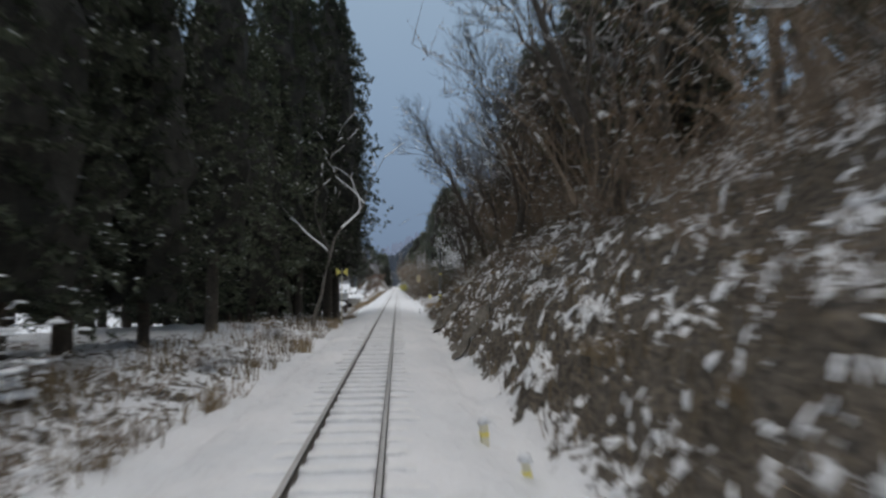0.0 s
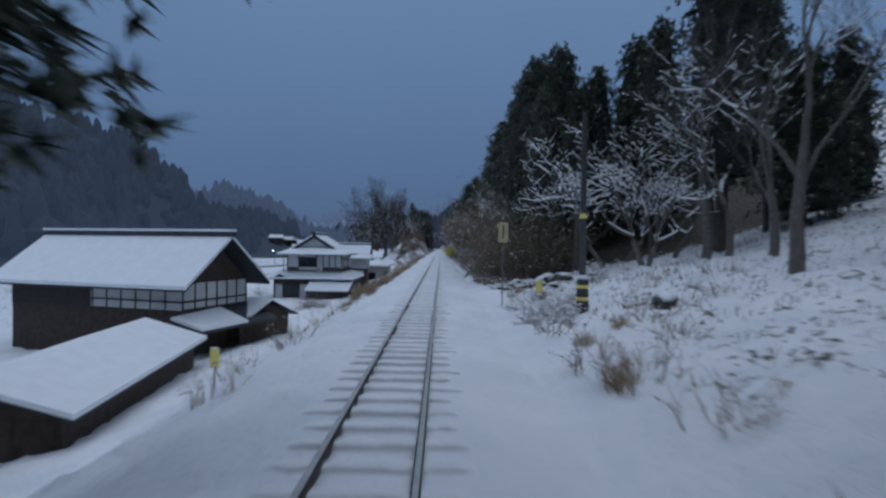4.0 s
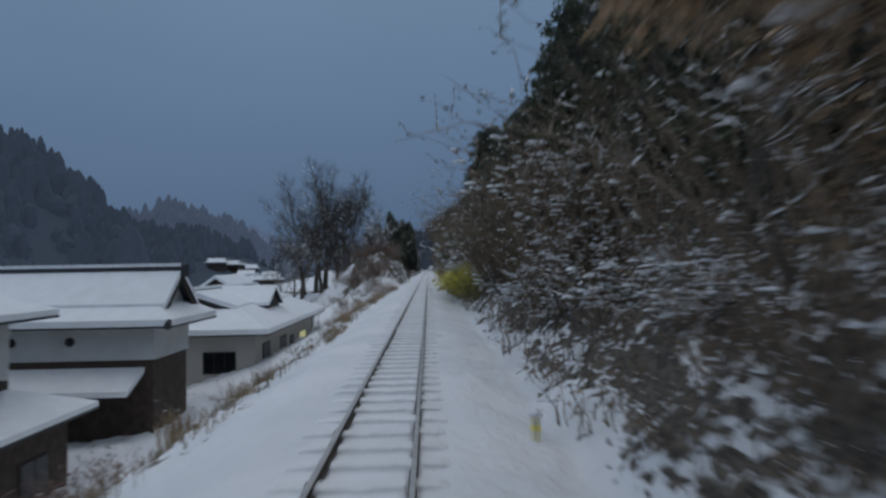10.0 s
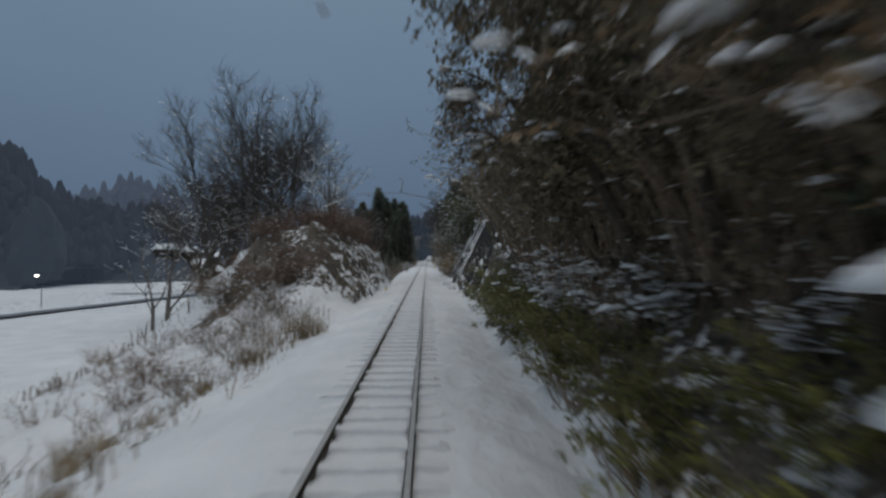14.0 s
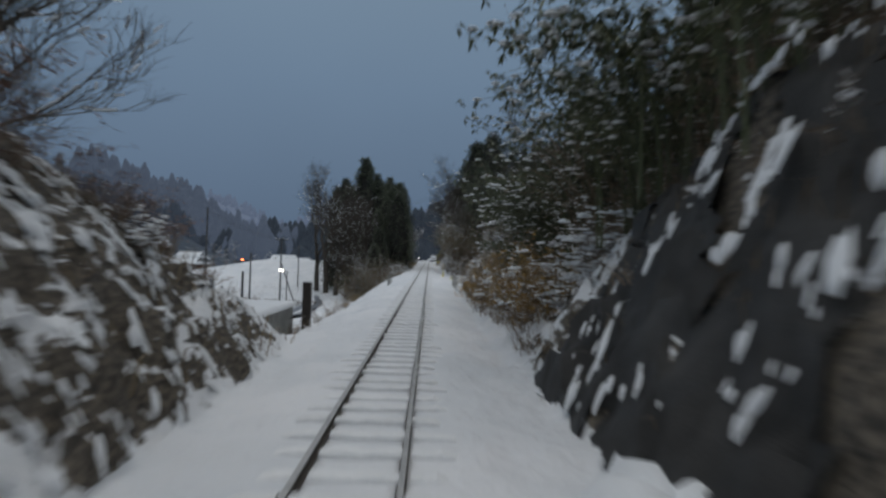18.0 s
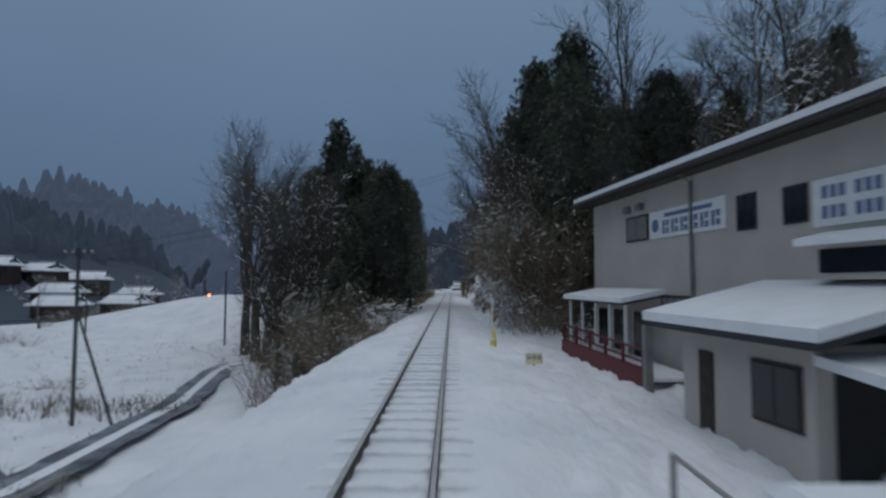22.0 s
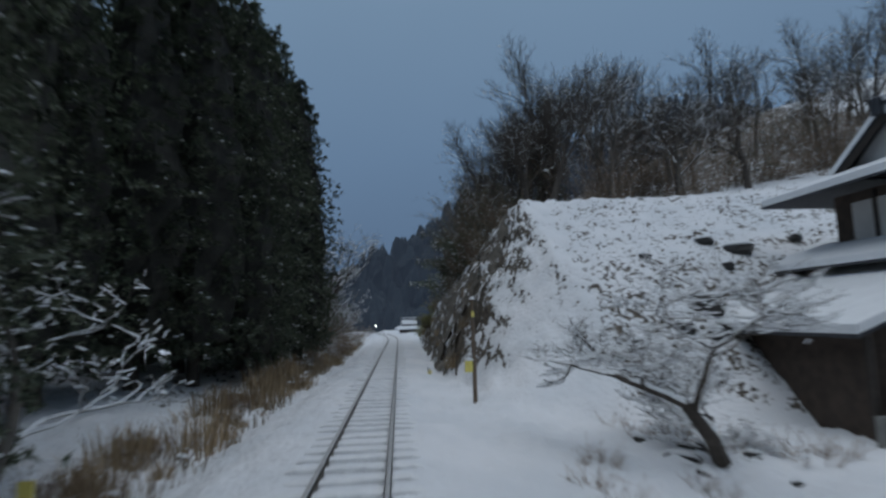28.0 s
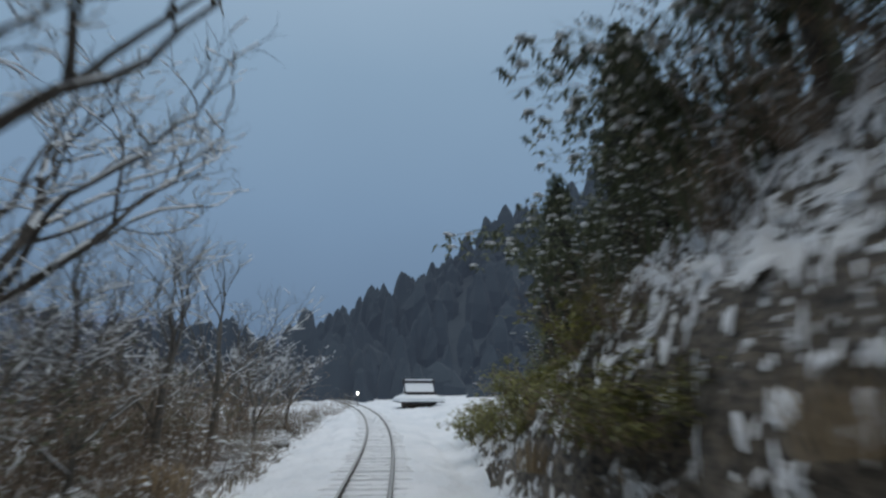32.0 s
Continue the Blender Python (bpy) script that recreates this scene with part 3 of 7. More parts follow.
    if s.v:
        tagged(part("snow_load", s, M_SNOW, root, "fresh snow on the branches", smooth=True), kind="stuff")
    root.matrix_basis = PARK
    return root


def bare_tree(seed, height, spread=0.55, lean=0.0, snow=0.5, depth=5, trunk=0.02, mat=None, fork=0.22, twigs=3, label="bare deciduous tree with snow along its branches", name="bare_tree", gnarl=1.0, heavy=1.0):
    """A leafless tree, its limbs split again and again, with snow along their tops."""
    rng = random.Random(seed)
    root = thing(name, (0, 0, 0), label, "tree", "bare trees beside the line")
    g, s = Geo(), Geo()

    def limb(p, d, length, r, level):
        steps = (4 if level < 2 else 3 if level < 4 else 2) + (gnarl > 1)
        pts, rad = [p], [r]
        q, dd = p.copy(), d.copy()
        end_r = r * (0.55 if level < depth else 0.3)
        for i in range(steps):
            dd = (dd + Vector((rng.uniform(-1, 1), rng.uniform(-1, 1), rng.uniform(-.4, .8) * .6)) * (0.16 + .05 * level) * gnarl).normalized()
            q = q + dd * length / steps
            pts.append(q.copy())
            rad.append(r + (end_r - r) * (i + 1) / steps)
        g.tube(pts, rad, 7 if level == 0 else 4 if level < 2 else 3, cap=False)
        if snow and level > 0:
            for i in range(steps):
                a, b = pts[i], pts[i + 1]
                run = (b - a)
                if abs(run.normalized().z) < 0.75 and rng.random() < snow * (1.0 if level < 4 else .7):
                    w = (max(rad[i] * 1.15, 0.012) + .006) * heavy
                    side = run.cross(Vector((0, 0, 1))).normalized() * w
                    hgt = Vector((0, 0, w * .9 + 0.02))
                    up = Vector((0, 0, rad[i] * .35))
                    s.add([a + side + up, a - side + up, a + hgt + up, b + side + up, b - side + up, b + hgt + up], [(0, 3, 5, 2), (2, 5, 4, 1), (0, 2, 1), (3, 4, 5)])
        if level >= depth:
            return
        kids = twigs + (level == 4 and depth < 6) if level >= 2 else rng.choice((3, 4))
        for k in range(kids):
            t = 1.0 if k == 0 else rng.uniform(0.45, 1.0)
            i = min(int(t * steps), steps - 1)
            base = pts[i].lerp(pts[i + 1], t * steps - i)
            az = rng.uniform(0, 6.283)
            tilt = spread * rng.uniform(.5, 1.3) * (0.6 if k == 0 else 1.2)
            axis = dd.cross(Vector((math.cos(az), math.sin(az), 0.1))).normalized()
            nd = dd.copy()
            nd.rotate(Matrix.Rotation(tilt, 3, axis))
            nd.z += 0.10
            limb(base, nd.normalized(), length * rng.uniform(.55, .8), rad[-1] * (0.9 if k == 0 else .7) + .002, level + 1)

    limb(Vector((0, 0, -0.6)), Vector((lean, 0, 1)).normalized(), height * fork * 1.6, height * trunk, 0)
    part("branchwork", g, mat or M_GREYBARK, root)
    if s.v:
        tagged(part("snow_load", s, M_SNOW, root, "line of snow along the branches"), kind="stuff")
    root.matrix_basis = PARK
    return root


def shrub(seed, height, width, twig_n, leaf_n, snow_n, leaf_mat, leaf=0.10, label="bare brown shrub with snow caught in it", name="shrub", group="shrubs on the bank", droop=0.25, snow=0.14, twig_mat=None, lumps=None):
    """A thicket: many thin bent shoots, leaves along them and lumps of snow caught in them."""
    rng = random.Random(seed)
    root = thing(name, (0, 0, 0), label, "shrub", group)
    g, lf, s = Geo(), Geo(), Geo()
    tips = []
    for i in range(twig_n):
        a, r0 = rng.uniform(0, 6.283), width * .45 * rng.random() ** .5
        p = Vector((math.cos(a) * r0, math.sin(a) * r0, -0.15))
        out = Vector((math.cos(a), math.sin(a), 0)) * rng.uniform(.1, .7)
        d = (out + Vector((rng.uniform(-.3, .3), rng.uniform(-.3, .3), 1))).normalized()
        n = 5
        L = height * rng.uniform(.55, 1.1)
        pts, rad = [p], [0.012 + .0022 * height]
        for k in range(n):
            d = (d + Vector((rng.uniform(-.3, .3), rng.uniform(-.3, .3), -droop * (k / n)))).normalized()
            p = p + d * L / n
            pts.append(p)
            rad.append(rad[0] * (1 - .8 * (k + 1) / n))
        g.tube(pts, rad, 3, cap=False)
        tips.append(pts)
        for k in range(5):
            b = rng.choice(pts[1:])
            e = Vector((rng.uniform(-1, 1), rng.uniform(-1, 1), rng.uniform(-.3, .8))).normalized() * L * rng.uniform(.08, .22)
            w = Vector((-e.y, e.x, e.z * .3)).normalized() * rad[2] * .7
            g.add([b - w, b + w, b + e * .55 + Vector((0, 0, .04)) + w * .6, b + e, b + e * .55 + Vector((0, 0, .04)) - w * .6], [(0, 1, 2, 4), (4, 2, 3)])
            tips.append([b, b + e * .5, b + e])
    for i in range(leaf_n):
        pts = rng.choice(tips)
        k = rng.randrange(1, len(pts))
        p = pts[k - 1].lerp(pts[k], rng.random()) + Vector((rng.uniform(-.08, .08), rng.uniform(-.08, .08), rng.uniform(-.08, .08)))
        a, up, sz = rng.uniform(0, 6.283), rng.uniform(-.9, .4), leaf * rng.uniform(.6, 1.4)
        d = Vector((math.cos(a), math.sin(a), up)).normalized() * sz
        w = Vector((-math.sin(a), math.cos(a), rng.uniform(-.4, .4))) * sz * .3
        lf.add([p, p + d * .5 + w, p + d, p + d * .5 - w], [(0, 1, 2, 3)])
    for i in range(snow_n):
        pts = rng.choice(tips)
        k = rng.randrange(1, len(pts))
        p, q = pts[k - 1], pts[k]
        if p.z < 0.1 or abs((q - p).normalized().z) > .8:
            continue
        w = snow * rng.uniform(.10, .26)
        side = (q - p).cross(Vector((0, 0, 1))).normalized() * w
        e = p.lerp(q, rng.uniform(.5, 1))
        m = p.lerp(e, .5) + Vector((0, 0, w * 1.2))
        s.add([p, p.lerp(e, .5) + side, e, p.lerp(e, .5) - side, m], [(0, 1, 4), (1, 2, 4), (2, 3, 4), (3, 0, 4)])
    for i in range(snow_n // 4):
        p = rng.choice(rng.choice(tips)[1:])
        if p.z > .1:
            r = snow * rng.uniform(.2, .6)
            s.blob((p.x, p.y, p.z - r * .2), r * rng.uniform(.6, 1.5), r * rng.uniform(.6, 1.5), r * rng.uniform(.5, 1.0), rng, 5)
    for i in range(snow_n // 12 if lumps is None else lumps):
        p = rng.choice(rng.choice(tips)[1:])
        if p.z > .2:
            r = snow * rng.uniform(.55, 1.1)
            for w in range(3):
                s.blob((p.x + rng.uniform(-r, r), p.y + rng.uniform(-r, r), p.z - r * .2), r * rng.uniform(.6, 1.2), r * rng.uniform(.6, 1.2), r * rng.uniform(.4, .7), rng, 6)
    tagged(part("stemwork", g, twig_mat or M_TWIG, root), kind="stuff")
    if lf.v:
        tagged(part("foliage", lf, leaf_mat, root), kind="stuff")
    if s.v:
        tagged(part("snow_load", s, M_SNOW, root, "lumps of snow caught in the twigs", smooth=True), kind="stuff")
    root.matrix_basis = PARK
    return root


def grass(seed, height, width, n, mat, label, name="grass_tuft", bend=0.45, blade=0.011, group="grass tufts on the bank"):
    rng = random.Random(seed)
    g = Geo()
    for i in range(n):
        a, r0 = rng.uniform(0, 6.283), width * .5 * rng.random() ** .6
        p = Vector((math.cos(a) * r0, math.sin(a) * r0, -0.05))
        aa = a + rng.uniform(-1, 1)
        o = Vector((math.cos(aa), math.sin(aa), 0))
        L, w = height * rng.uniform(.5, 1.1), Vector((-o.y, o.x, 0)) * blade * rng.uniform(.7, 1.4)
        b = rng.uniform(.2, 1) * bend
        m = p + o * L * b * .35 + Vector((0, 0, L * .62))
        e = p + o * L * b + Vector((0, 0, L * (1 - .5 * b)))
        g.add([p - w, p + w, m + w * .8, m - w * .8, e], [(0, 1, 2, 3), (3, 2, 4)])
    ob = tagged(part(name, g, mat), label, "grass", group)
    ob.matrix_basis = PARK
    return ob


def bamboo(seed, height):
    """Arching bamboo bowed under snow."""
    rng = random.Random(seed)
    root = thing("bamboo_clump", (0, 0, 0), "green bamboo bowed over by snow", "bamboo", "bamboo on the bank")
    g, lf, s = Geo(), Geo(), Geo()
    for i in range(9):
        a = rng.gauss(math.pi, .9)
        o = Vector((math.cos(a), math.sin(a), 0))
        p = Vector((rng.uniform(-.9, .9), rng.uniform(-.9, .9), -.2))
        H = height * rng.uniform(.7, 1.05)
        pts = [p + o * H * .5 * (k / 8) ** 2.4 + Vector((0, 0, H * (k / 8) * (1 - .38 * (k / 8) ** 3))) for k in range(9)]
        part("culm", Geo().tube(pts, [.035 * (1 - .85 * k / 8) for k in range(9)], 5, cap=False), M_GREENLEAF, root)
        for k in range(3, 9):
            for w in range(7):
                q = pts[k] + Vector((rng.uniform(-.5, .5), rng.uniform(-.5, .5), rng.uniform(-.35, .2)))
                for v in range(5):
                    aa, sz = rng.uniform(0, 6.283), rng.uniform(.16, .30)
                    d = Vector((math.cos(aa), math.sin(aa), rng.uniform(-1.6, -.3))).normalized() * sz
                    n = Vector((-math.sin(aa), math.cos(aa), 0)) * sz * .13
                    lf.add([q, q + d * .4 + n, q + d, q + d * .4 - n], [(0, 1, 2, 3)])
                if rng.random() < .16:
                    s.blob(q, .15, .15, .07, rng, 5)
    tagged(part("foliage", lf, M_GREENLEAF, root), kind="stuff")
    tagged(part("snow_load", s, M_SNOW, root, "snow on the bent tips", smooth=True), kind="stuff")
    root.matrix_basis = PARK
    return root


RNG = random.Random(41)
CEDARS = [cedar(1, 21, 3.0, 3.4), cedar(2, 24, 3.4, 4.0), cedar(3, 18, 3.2, 1.6, .05), cedar(4, 22, 3.7, 1.8, .04)]
ROUNDS = [cedar(7, 19, 4.6, 1.2, .03, top=3.0, label="broad dark conifer with a rounded crown"), cedar(8, 17, 4.2, .8, .03, top=2.5, label="broad dark conifer with a rounded crown")]
LOWCEDARS = [cedar(5, 13, 3.0, 0.6, .07), cedar(6, 10, 2.7, 0.4, .08)]
BARES = [bare_tree(11, 11), bare_tree(12, 13, .5), bare_tree(13, 9, .65, snow=.6), bare_tree(14, 12, .45, snow=.3)]
BIGBARES = [bare_tree(15, 13, .52, depth=6, snow=.06, fork=.17, trunk=.022, mat=M_BARK, twigs=4, label="tall bare tree with a wide fan of fine twigs"), bare_tree(16, 14, .48, depth=6, snow=.05, fork=.19, trunk=.020, mat=M_BARK, twigs=4, label="tall bare tree with a wide fan of fine twigs")]
SNOWTREES = [bare_tree(21, 10, .66, .10, 0.95, depth=4, fork=.30, trunk=.024, gnarl=2.0, heavy=1.35, label="gnarled bare tree thickly lined with snow"), bare_tree(22, 9, .8, -.25, .95, depth=4, fork=.26, trunk=.022, gnarl=2.1, heavy=1.35, label="gnarled bare tree thickly lined with snow")]
REACHTREE = [bare_tree(25, 8.5, .95, .45, .95, depth=5, fork=.24, trunk=.016, gnarl=1.8, heavy=1.0, label="spreading bare tree thickly lined with snow")]
LEANTREE = [bare_tree(24, 10, .62, .03, .95, depth=4, fork=.40, trunk=.015, gnarl=1.35, heavy=1.5, twigs=2, label="slender pale tree with snow on its short limbs")]
LIMBTREES = [bare_tree(23, 11, .66, .05, .5, fork=.26, trunk=.026, mat=M_BARK, gnarl=1.6, label="dark bare tree with snow on its lower limbs")]
THICKETS = [shrub(31, 3.6, 3.2, 44, 520, 90, M_BROWNLEAF, name="thicket"), shrub(32, 4.6, 3.4, 50, 620, 90, M_BROWNLEAF, droop=.35, name="thicket"),
            shrub(33, 3.0, 3.0, 40, 380, 110, M_BROWNLEAF, snow=.17, name="thicket"), shrub(34, 3.8, 3.0, 34, 950, 80, M_GREENLEAF, .15, "evergreen shrub with snow caught in its leaves", name="evergreen_shrub")]
SCRUB = [shrub(41, 6.8, 4.0, 56, 1700, 80, M_BROWNLEAF, .10, "tall dark scrub with withered leaves and snow", "scrub_tree", droop=.30, snow=.16),
         shrub(42, 5.8, 3.8, 52, 2200, 70, M_GREENLEAF, .11, "tall evergreen scrub dusted with snow", "scrub_tree", droop=.4, snow=.15)]
SNOWIES = [shrub(43, 3.4, 3.0, 46, 520, 300, M_BROWNLEAF, .12, "brown shrub heaped with fresh snow", "snowy_shrub", snow=.30, lumps=80), shrub(44, 2.6, 2.6, 40, 420, 260, M_BROWNLEAF, .11, "brown shrub heaped with fresh snow", "snowy_shrub", snow=.26, lumps=70)]
HEAPS = [shrub(45, 6.2, 4.2, 120, 5600, 260, M_BROWNLEAF, .17, "big tangled shrub bowed under heaped snow", "snow_laden_bush", snow=.24, droop=.45, lumps=300)]
LOWSHRUBS = [shrub(35, 1.3, 1.7, 26, 160, 70, M_BROWNLEAF, .08, snow=.10, name="low_shrub"), shrub(36, 1.0, 1.5, 22, 100, 60, M_BROWNLEAF, .07, snow=.10, name="low_shrub")]
ORANGES = [shrub(37, 2.6, 2.2, 26, 1100, 50, leaf_material("ochre_leaves", (0.20, .11, .03), (.42, .25, .07)), .15, "shrub still holding ochre leaves under snow", "ochre_shrub")]
RUSTY = [shrub(38, 2.4, 2.6, 44, 1300, 26, M_RUSSET, .12, "russet-leaved shrub with a little snow", "russet_shrub")]
SASAS = [shrub(39, 2.4, 1.8, 40, 2800, 5, M_SASA, .125, "tall yellow-green bamboo grass", "bamboo_grass", "bamboo grass beside the line", .5),
         shrub(40, 1.8, 1.8, 34, 1900, 8, leaf_material("olive_grass_leaves", (0.10, .11, .025), (.28, .26, .07)), .12, "olive bamboo grass with snow on it", "bamboo_grass", "bamboo grass beside the line", .5)]
GRASSES = [grass(51, 1.15, 1.3, 150, M_DRYGRASS, "clump of dry brown grass standing in snow"), grass(52, .8, 1.0, 110, M_DRYGRASS, "clump of dry brown grass standing in snow")]
BAMBOOS = [bamboo(61, 7.5), bamboo(62, 6.5)]
STOCK = CEDARS + ROUNDS + LOWCEDARS + BARES + BIGBARES + LEANTREE + REACHTREE + LIMBTREES + HEAPS + SNOWIES + SNOWTREES + THICKETS + SCRUB + LOWSHRUBS + ORANGES + RUSTY + SASAS + GRASSES + BAMBOOS
used = set()


def plant(kinds, x, y, size=1.0, dz=0.0, turn=None, lean=0.0, squash=1.0):
    rng = random.Random(int(x * 131) * 7919 + int(y * 97))
    src = rng.choice(kinds)
    m = pose(x, y, ground_z(x, y) + dz, 0, lean, rng.uniform(0, 360) if turn is None else turn) @ Matrix.Diagonal((size, size, size * squash, 1))
    if src in used:
        return copy_thing(src, m)
    used.add(src)
    src.matrix_basis = m
    return src


def stand(src, x, y, height, wide=1.0, turn=None, lean=0.0):
    """One plant scaled to a set height, sized to fit the camera's view."""
    rng = random.Random(int(x * 131) * 7919 + int(y * 97))
    top = max(v.co.z for c in src.children for v in c.data.vertices)
    k = height / top
    m = pose(x, y, ground_z(x, y), 0, lean, rng.uniform(0, 360) if turn is None else turn) @ Matrix.Diagonal((k * wide, k * wide, k, 1))
    if src in used:
        return copy_thing(src, m @ Matrix.Diagonal((*(1 / v for v in src.scale), 1)))
    used.add(src)
    src.matrix_basis = m
    return src


def band(kinds, x0, x1, y0, y1, count, s0=.8, s1=1.2, dz=0.0, lean=0.0, squash=1.0):
    """Plants spread over a stretch, evenly along it and by chance across."""
    rng = random.Random(int(x0 * 10) * 31 + int(y0) * 17 + count)
    for i in range(count):
        y = y0 + (y1 - y0) * (i + rng.random()) / count
        plant(kinds, rng.uniform(x0, x1), y, rng.uniform(s0, s1), dz, lean=lean * rng.uniform(.4, 1.2), squash=squash)


def planting():
    # dark forest and cutting at the start
    band(CEDARS, -10, -7.4, -6, 46, 12, .85, 1.05)
    band(CEDARS, -16, -11, -6, 56, 11, .9, 1.1)
    band(CEDARS, -24, -17, 4, 56, 7, .9, 1.15)
    for x, y, k in ((-6.6, 43, 1.15), (-8.2, 46, 1.2), (-8.0, 53, 1.15), (-7.4, 38, 1.1)):
        plant(CEDARS[1:], x, y, k)
    plant([CEDARS[1]], -5.0, 47.8, 1.3)
    plant([CEDARS[1]], -4.9, 52.2, 1.3)
    plant(LEANTREE, -4.5, 35.4, 1.0, turn=0)
    band(SNOWIES, -6.6, -4.4, 4, 46, 9, .4, .6)
    band(BIGBARES, 6.0, 8.0, 14, 50, 8, .85, 1.15, lean=-26)
    band(CEDARS[2:] + ROUNDS, 9.5, 12, 12, 54, 3, .6, .75)
    band(SNOWTREES + BARES, 7.2, 9.5, 14, 54, 9, .7, 1.0, lean=-12)
    band(THICKETS, 4.8, 6.4, 2, 52, 14, .45, .7, lean=-14)
    plant([BARES[1]], -7.0, 42, 1.0)
    band(LOWSHRUBS, -6.8, -3.2, 2, 48, 24, .6, 1.1)
    band(GRASSES, -6, -3, 2, 48, 18, .5, .9)
    band(BARES, 7, 10.5, 0, 50, 13, .7, 1.0, lean=-14)
    band(THICKETS, 6, 9, 0, 52, 15, .7, 1.1, lean=-10)
    band(SCRUB, 8, 12, 0, 52, 12, .9, 1.2, lean=-8)
    band(LOWSHRUBS + GRASSES, 3.4, 6.2, 1, 52, 34, .5, .95, lean=-15)
    band(LOWCEDARS, 11, 18, 0, 56, 10, .9, 1.3)
    band(SCRUB[:1] + THICKETS[:2], 7.2, 9.0, 4, 40, 11, .9, 1.2, lean=-12)
    band(ROUNDS, 9.5, 12, 8, 36, 4, .55, .65)
    # open slope with the snow-laden trees
    band(LOWSHRUBS, 3.8, 8, 54, 86, 20, .6, 1.0)
    band(LOWSHRUBS + SNOWIES[1:], 7, 13, 66, 84, 14, .5, .9)
    band(GRASSES, 3.4, 6, 54, 84, 10, .4, .7)
    for x, y, h in ((4.5, 69.4, .8), (3.9, 67.6, .55), (5.2, 68.4, .65), (4.6, 66.5, .55), (5.7, 70.2, .6), (3.7, 71.6, .4), (6.4, 72.5, .5), (5.2, 74.6, .45)):
        stand(SNOWIES[1], x, y, h, 1.3)
    band(SNOWTREES, 12, 16, 76, 88, 5, .9, 1.2)
    band(SCRUB[1:], 7.4, 10.2, 86.5, 93, 8, .7, .95)
    band(ROUNDS, 9.5, 13, 89, 98, 4, .6, .7)
    for x, y, k in ((4.4, 81.8, .32), (6.3, 83.8, .4), (6.5, 82.1, .5), (6.0, 80.2, .45), (4.9, 79.0, .36), (5.4, 78.0, .4), (6.8, 78.8, .5), (5.6, 81.0, .42)):
        plant(SNOWIES + LOWSHRUBS[:1], x, y, k, squash=.75)
    for x, y, k, turn in ((9.6, 86.0, 1.1, 170), (11.2, 84.0, 1.2, 200), (12.4, 81.0, 1.25, 150), (10.6, 88.5, 1.1, 190), (13.0, 86, 1.2, 30)):
        plant(SNOWTREES, x, y, k, turn=turn)
    band(BARES, 13, 22, 56, 90, 9, .9, 1.3)
    band(LOWCEDARS + CEDARS, 16, 30, 60, 98, 13, .8, 1.1)
    band(CEDARS[2:], 10.5, 13.5, 88, 106, 6, .62, .8)
    band(LOWCEDARS, 10.2, 12, 94, 112, 7, .85, 1.05)
    for x, y, h, w in ((8.1, 96.5, 15.0, .8), (9.4, 100, 16.5, .8), (8.9, 93, 13.0, .75), (10.6, 96, 16.0, .8)):
        stand(ROUNDS[0], x, y, h, w)
    for x, y, k in ((5.4, 103, .8), (5.6, 107, .75), (6.0, 111, .8), (5.3, 114.5, .7)):
        plant(SNOWTREES, x + .4, y, k * .85, lean=-4)
    # thicket hard by the line
    band(THICKETS + LOWSHRUBS, 3.9, 5.6, 108, 118, 10, .5, .8, lean=-8)
    band(SCRUB[:1], 5.6, 7.2, 108, 120, 5, .7, .9)
    band(LOWSHRUBS, 3.3, 4.2, 84, 190, 36, .7, 1.1)
    band(THICKETS, 4.4, 5.4, 94, 194, 34, .75, 1.1, lean=-8)
    band(SNOWIES, 4.0, 5.2, 116, 192, 17, .6, .95, lean=-8)
    band(SCRUB, 4.6, 7, 88, 100, 7, .6, .9)
    band(SNOWTREES, 6.0, 7.4, 100, 192, 12, .5, .68, lean=-4)
    band(SCRUB, 5.8, 7.8, 98, 196, 30, .8, 1.1, lean=-3)
    band(SCRUB, 5.2, 6.2, 148, 197, 19, .8, 1.0)
    band(LOWCEDARS, 6.6, 8, 150, 196, 8, .8, 1.0)
    band(BARES, 8, 10.5, 100, 195, 13, .65, .9)
    band(LOWCEDARS, 8.5, 12, 104, 196, 15, .85, 1.15)
    band(CEDARS[2:], 13, 18, 104, 196, 9, .7, .9)
    band([SASAS[0]], 3.25, 4.5, 158.8, 167.5, 19, .85, 1.1)
    band([SASAS[1]], 3.2, 4.0, 154.5, 160, 5, .5, .75)
    for src, x, y, h in ((HEAPS[0], 5.2, 168.8, 4.4), (SNOWIES[0], 4.3, 167.6, 2.8), (SNOWIES[0], 4.7, 169.4, 3.2), (SNOWIES[0], 5.4, 167.4, 3.8)):
        stand(src, x, y, h)
    for x, y, h in ((6.8, 140.4, 5.4), (5.7, 137.2, 2.8), (5.0, 135.4, 2.0)):
        stand(HEAPS[0], x, y, h)
    band(THICKETS + LOWSHRUBS, 4.0, 5.6, 133.5, 141, 12, .5, .8, lean=-6)
    band([SASAS[1]], 3.35, 4.5, 169, 197, 20, .8, 1.1)
    # valley side: withered grass and brush along the bank
    band(GRASSES, -5.6, -3.4, 74, 192, 60, .6, 1.15)
    band(LOWSHRUBS, -8, -3.6, 56, 192, 40, .6, 1.1)
    band(RUSTY, -8.0, -5.5, 98, 134, 9, .5, .8)
    band(GRASSES, -6.6, -4.2, 99, 126, 18, 1.0, 1.6)
    band(LOWSHRUBS + RUSTY, -8.5, -5.2, 112, 136, 16, .8, 1.3)
    band(LOWSHRUBS + THICKETS[3:], -24, -12, 116.5, 120, 11, .7, 1.1)
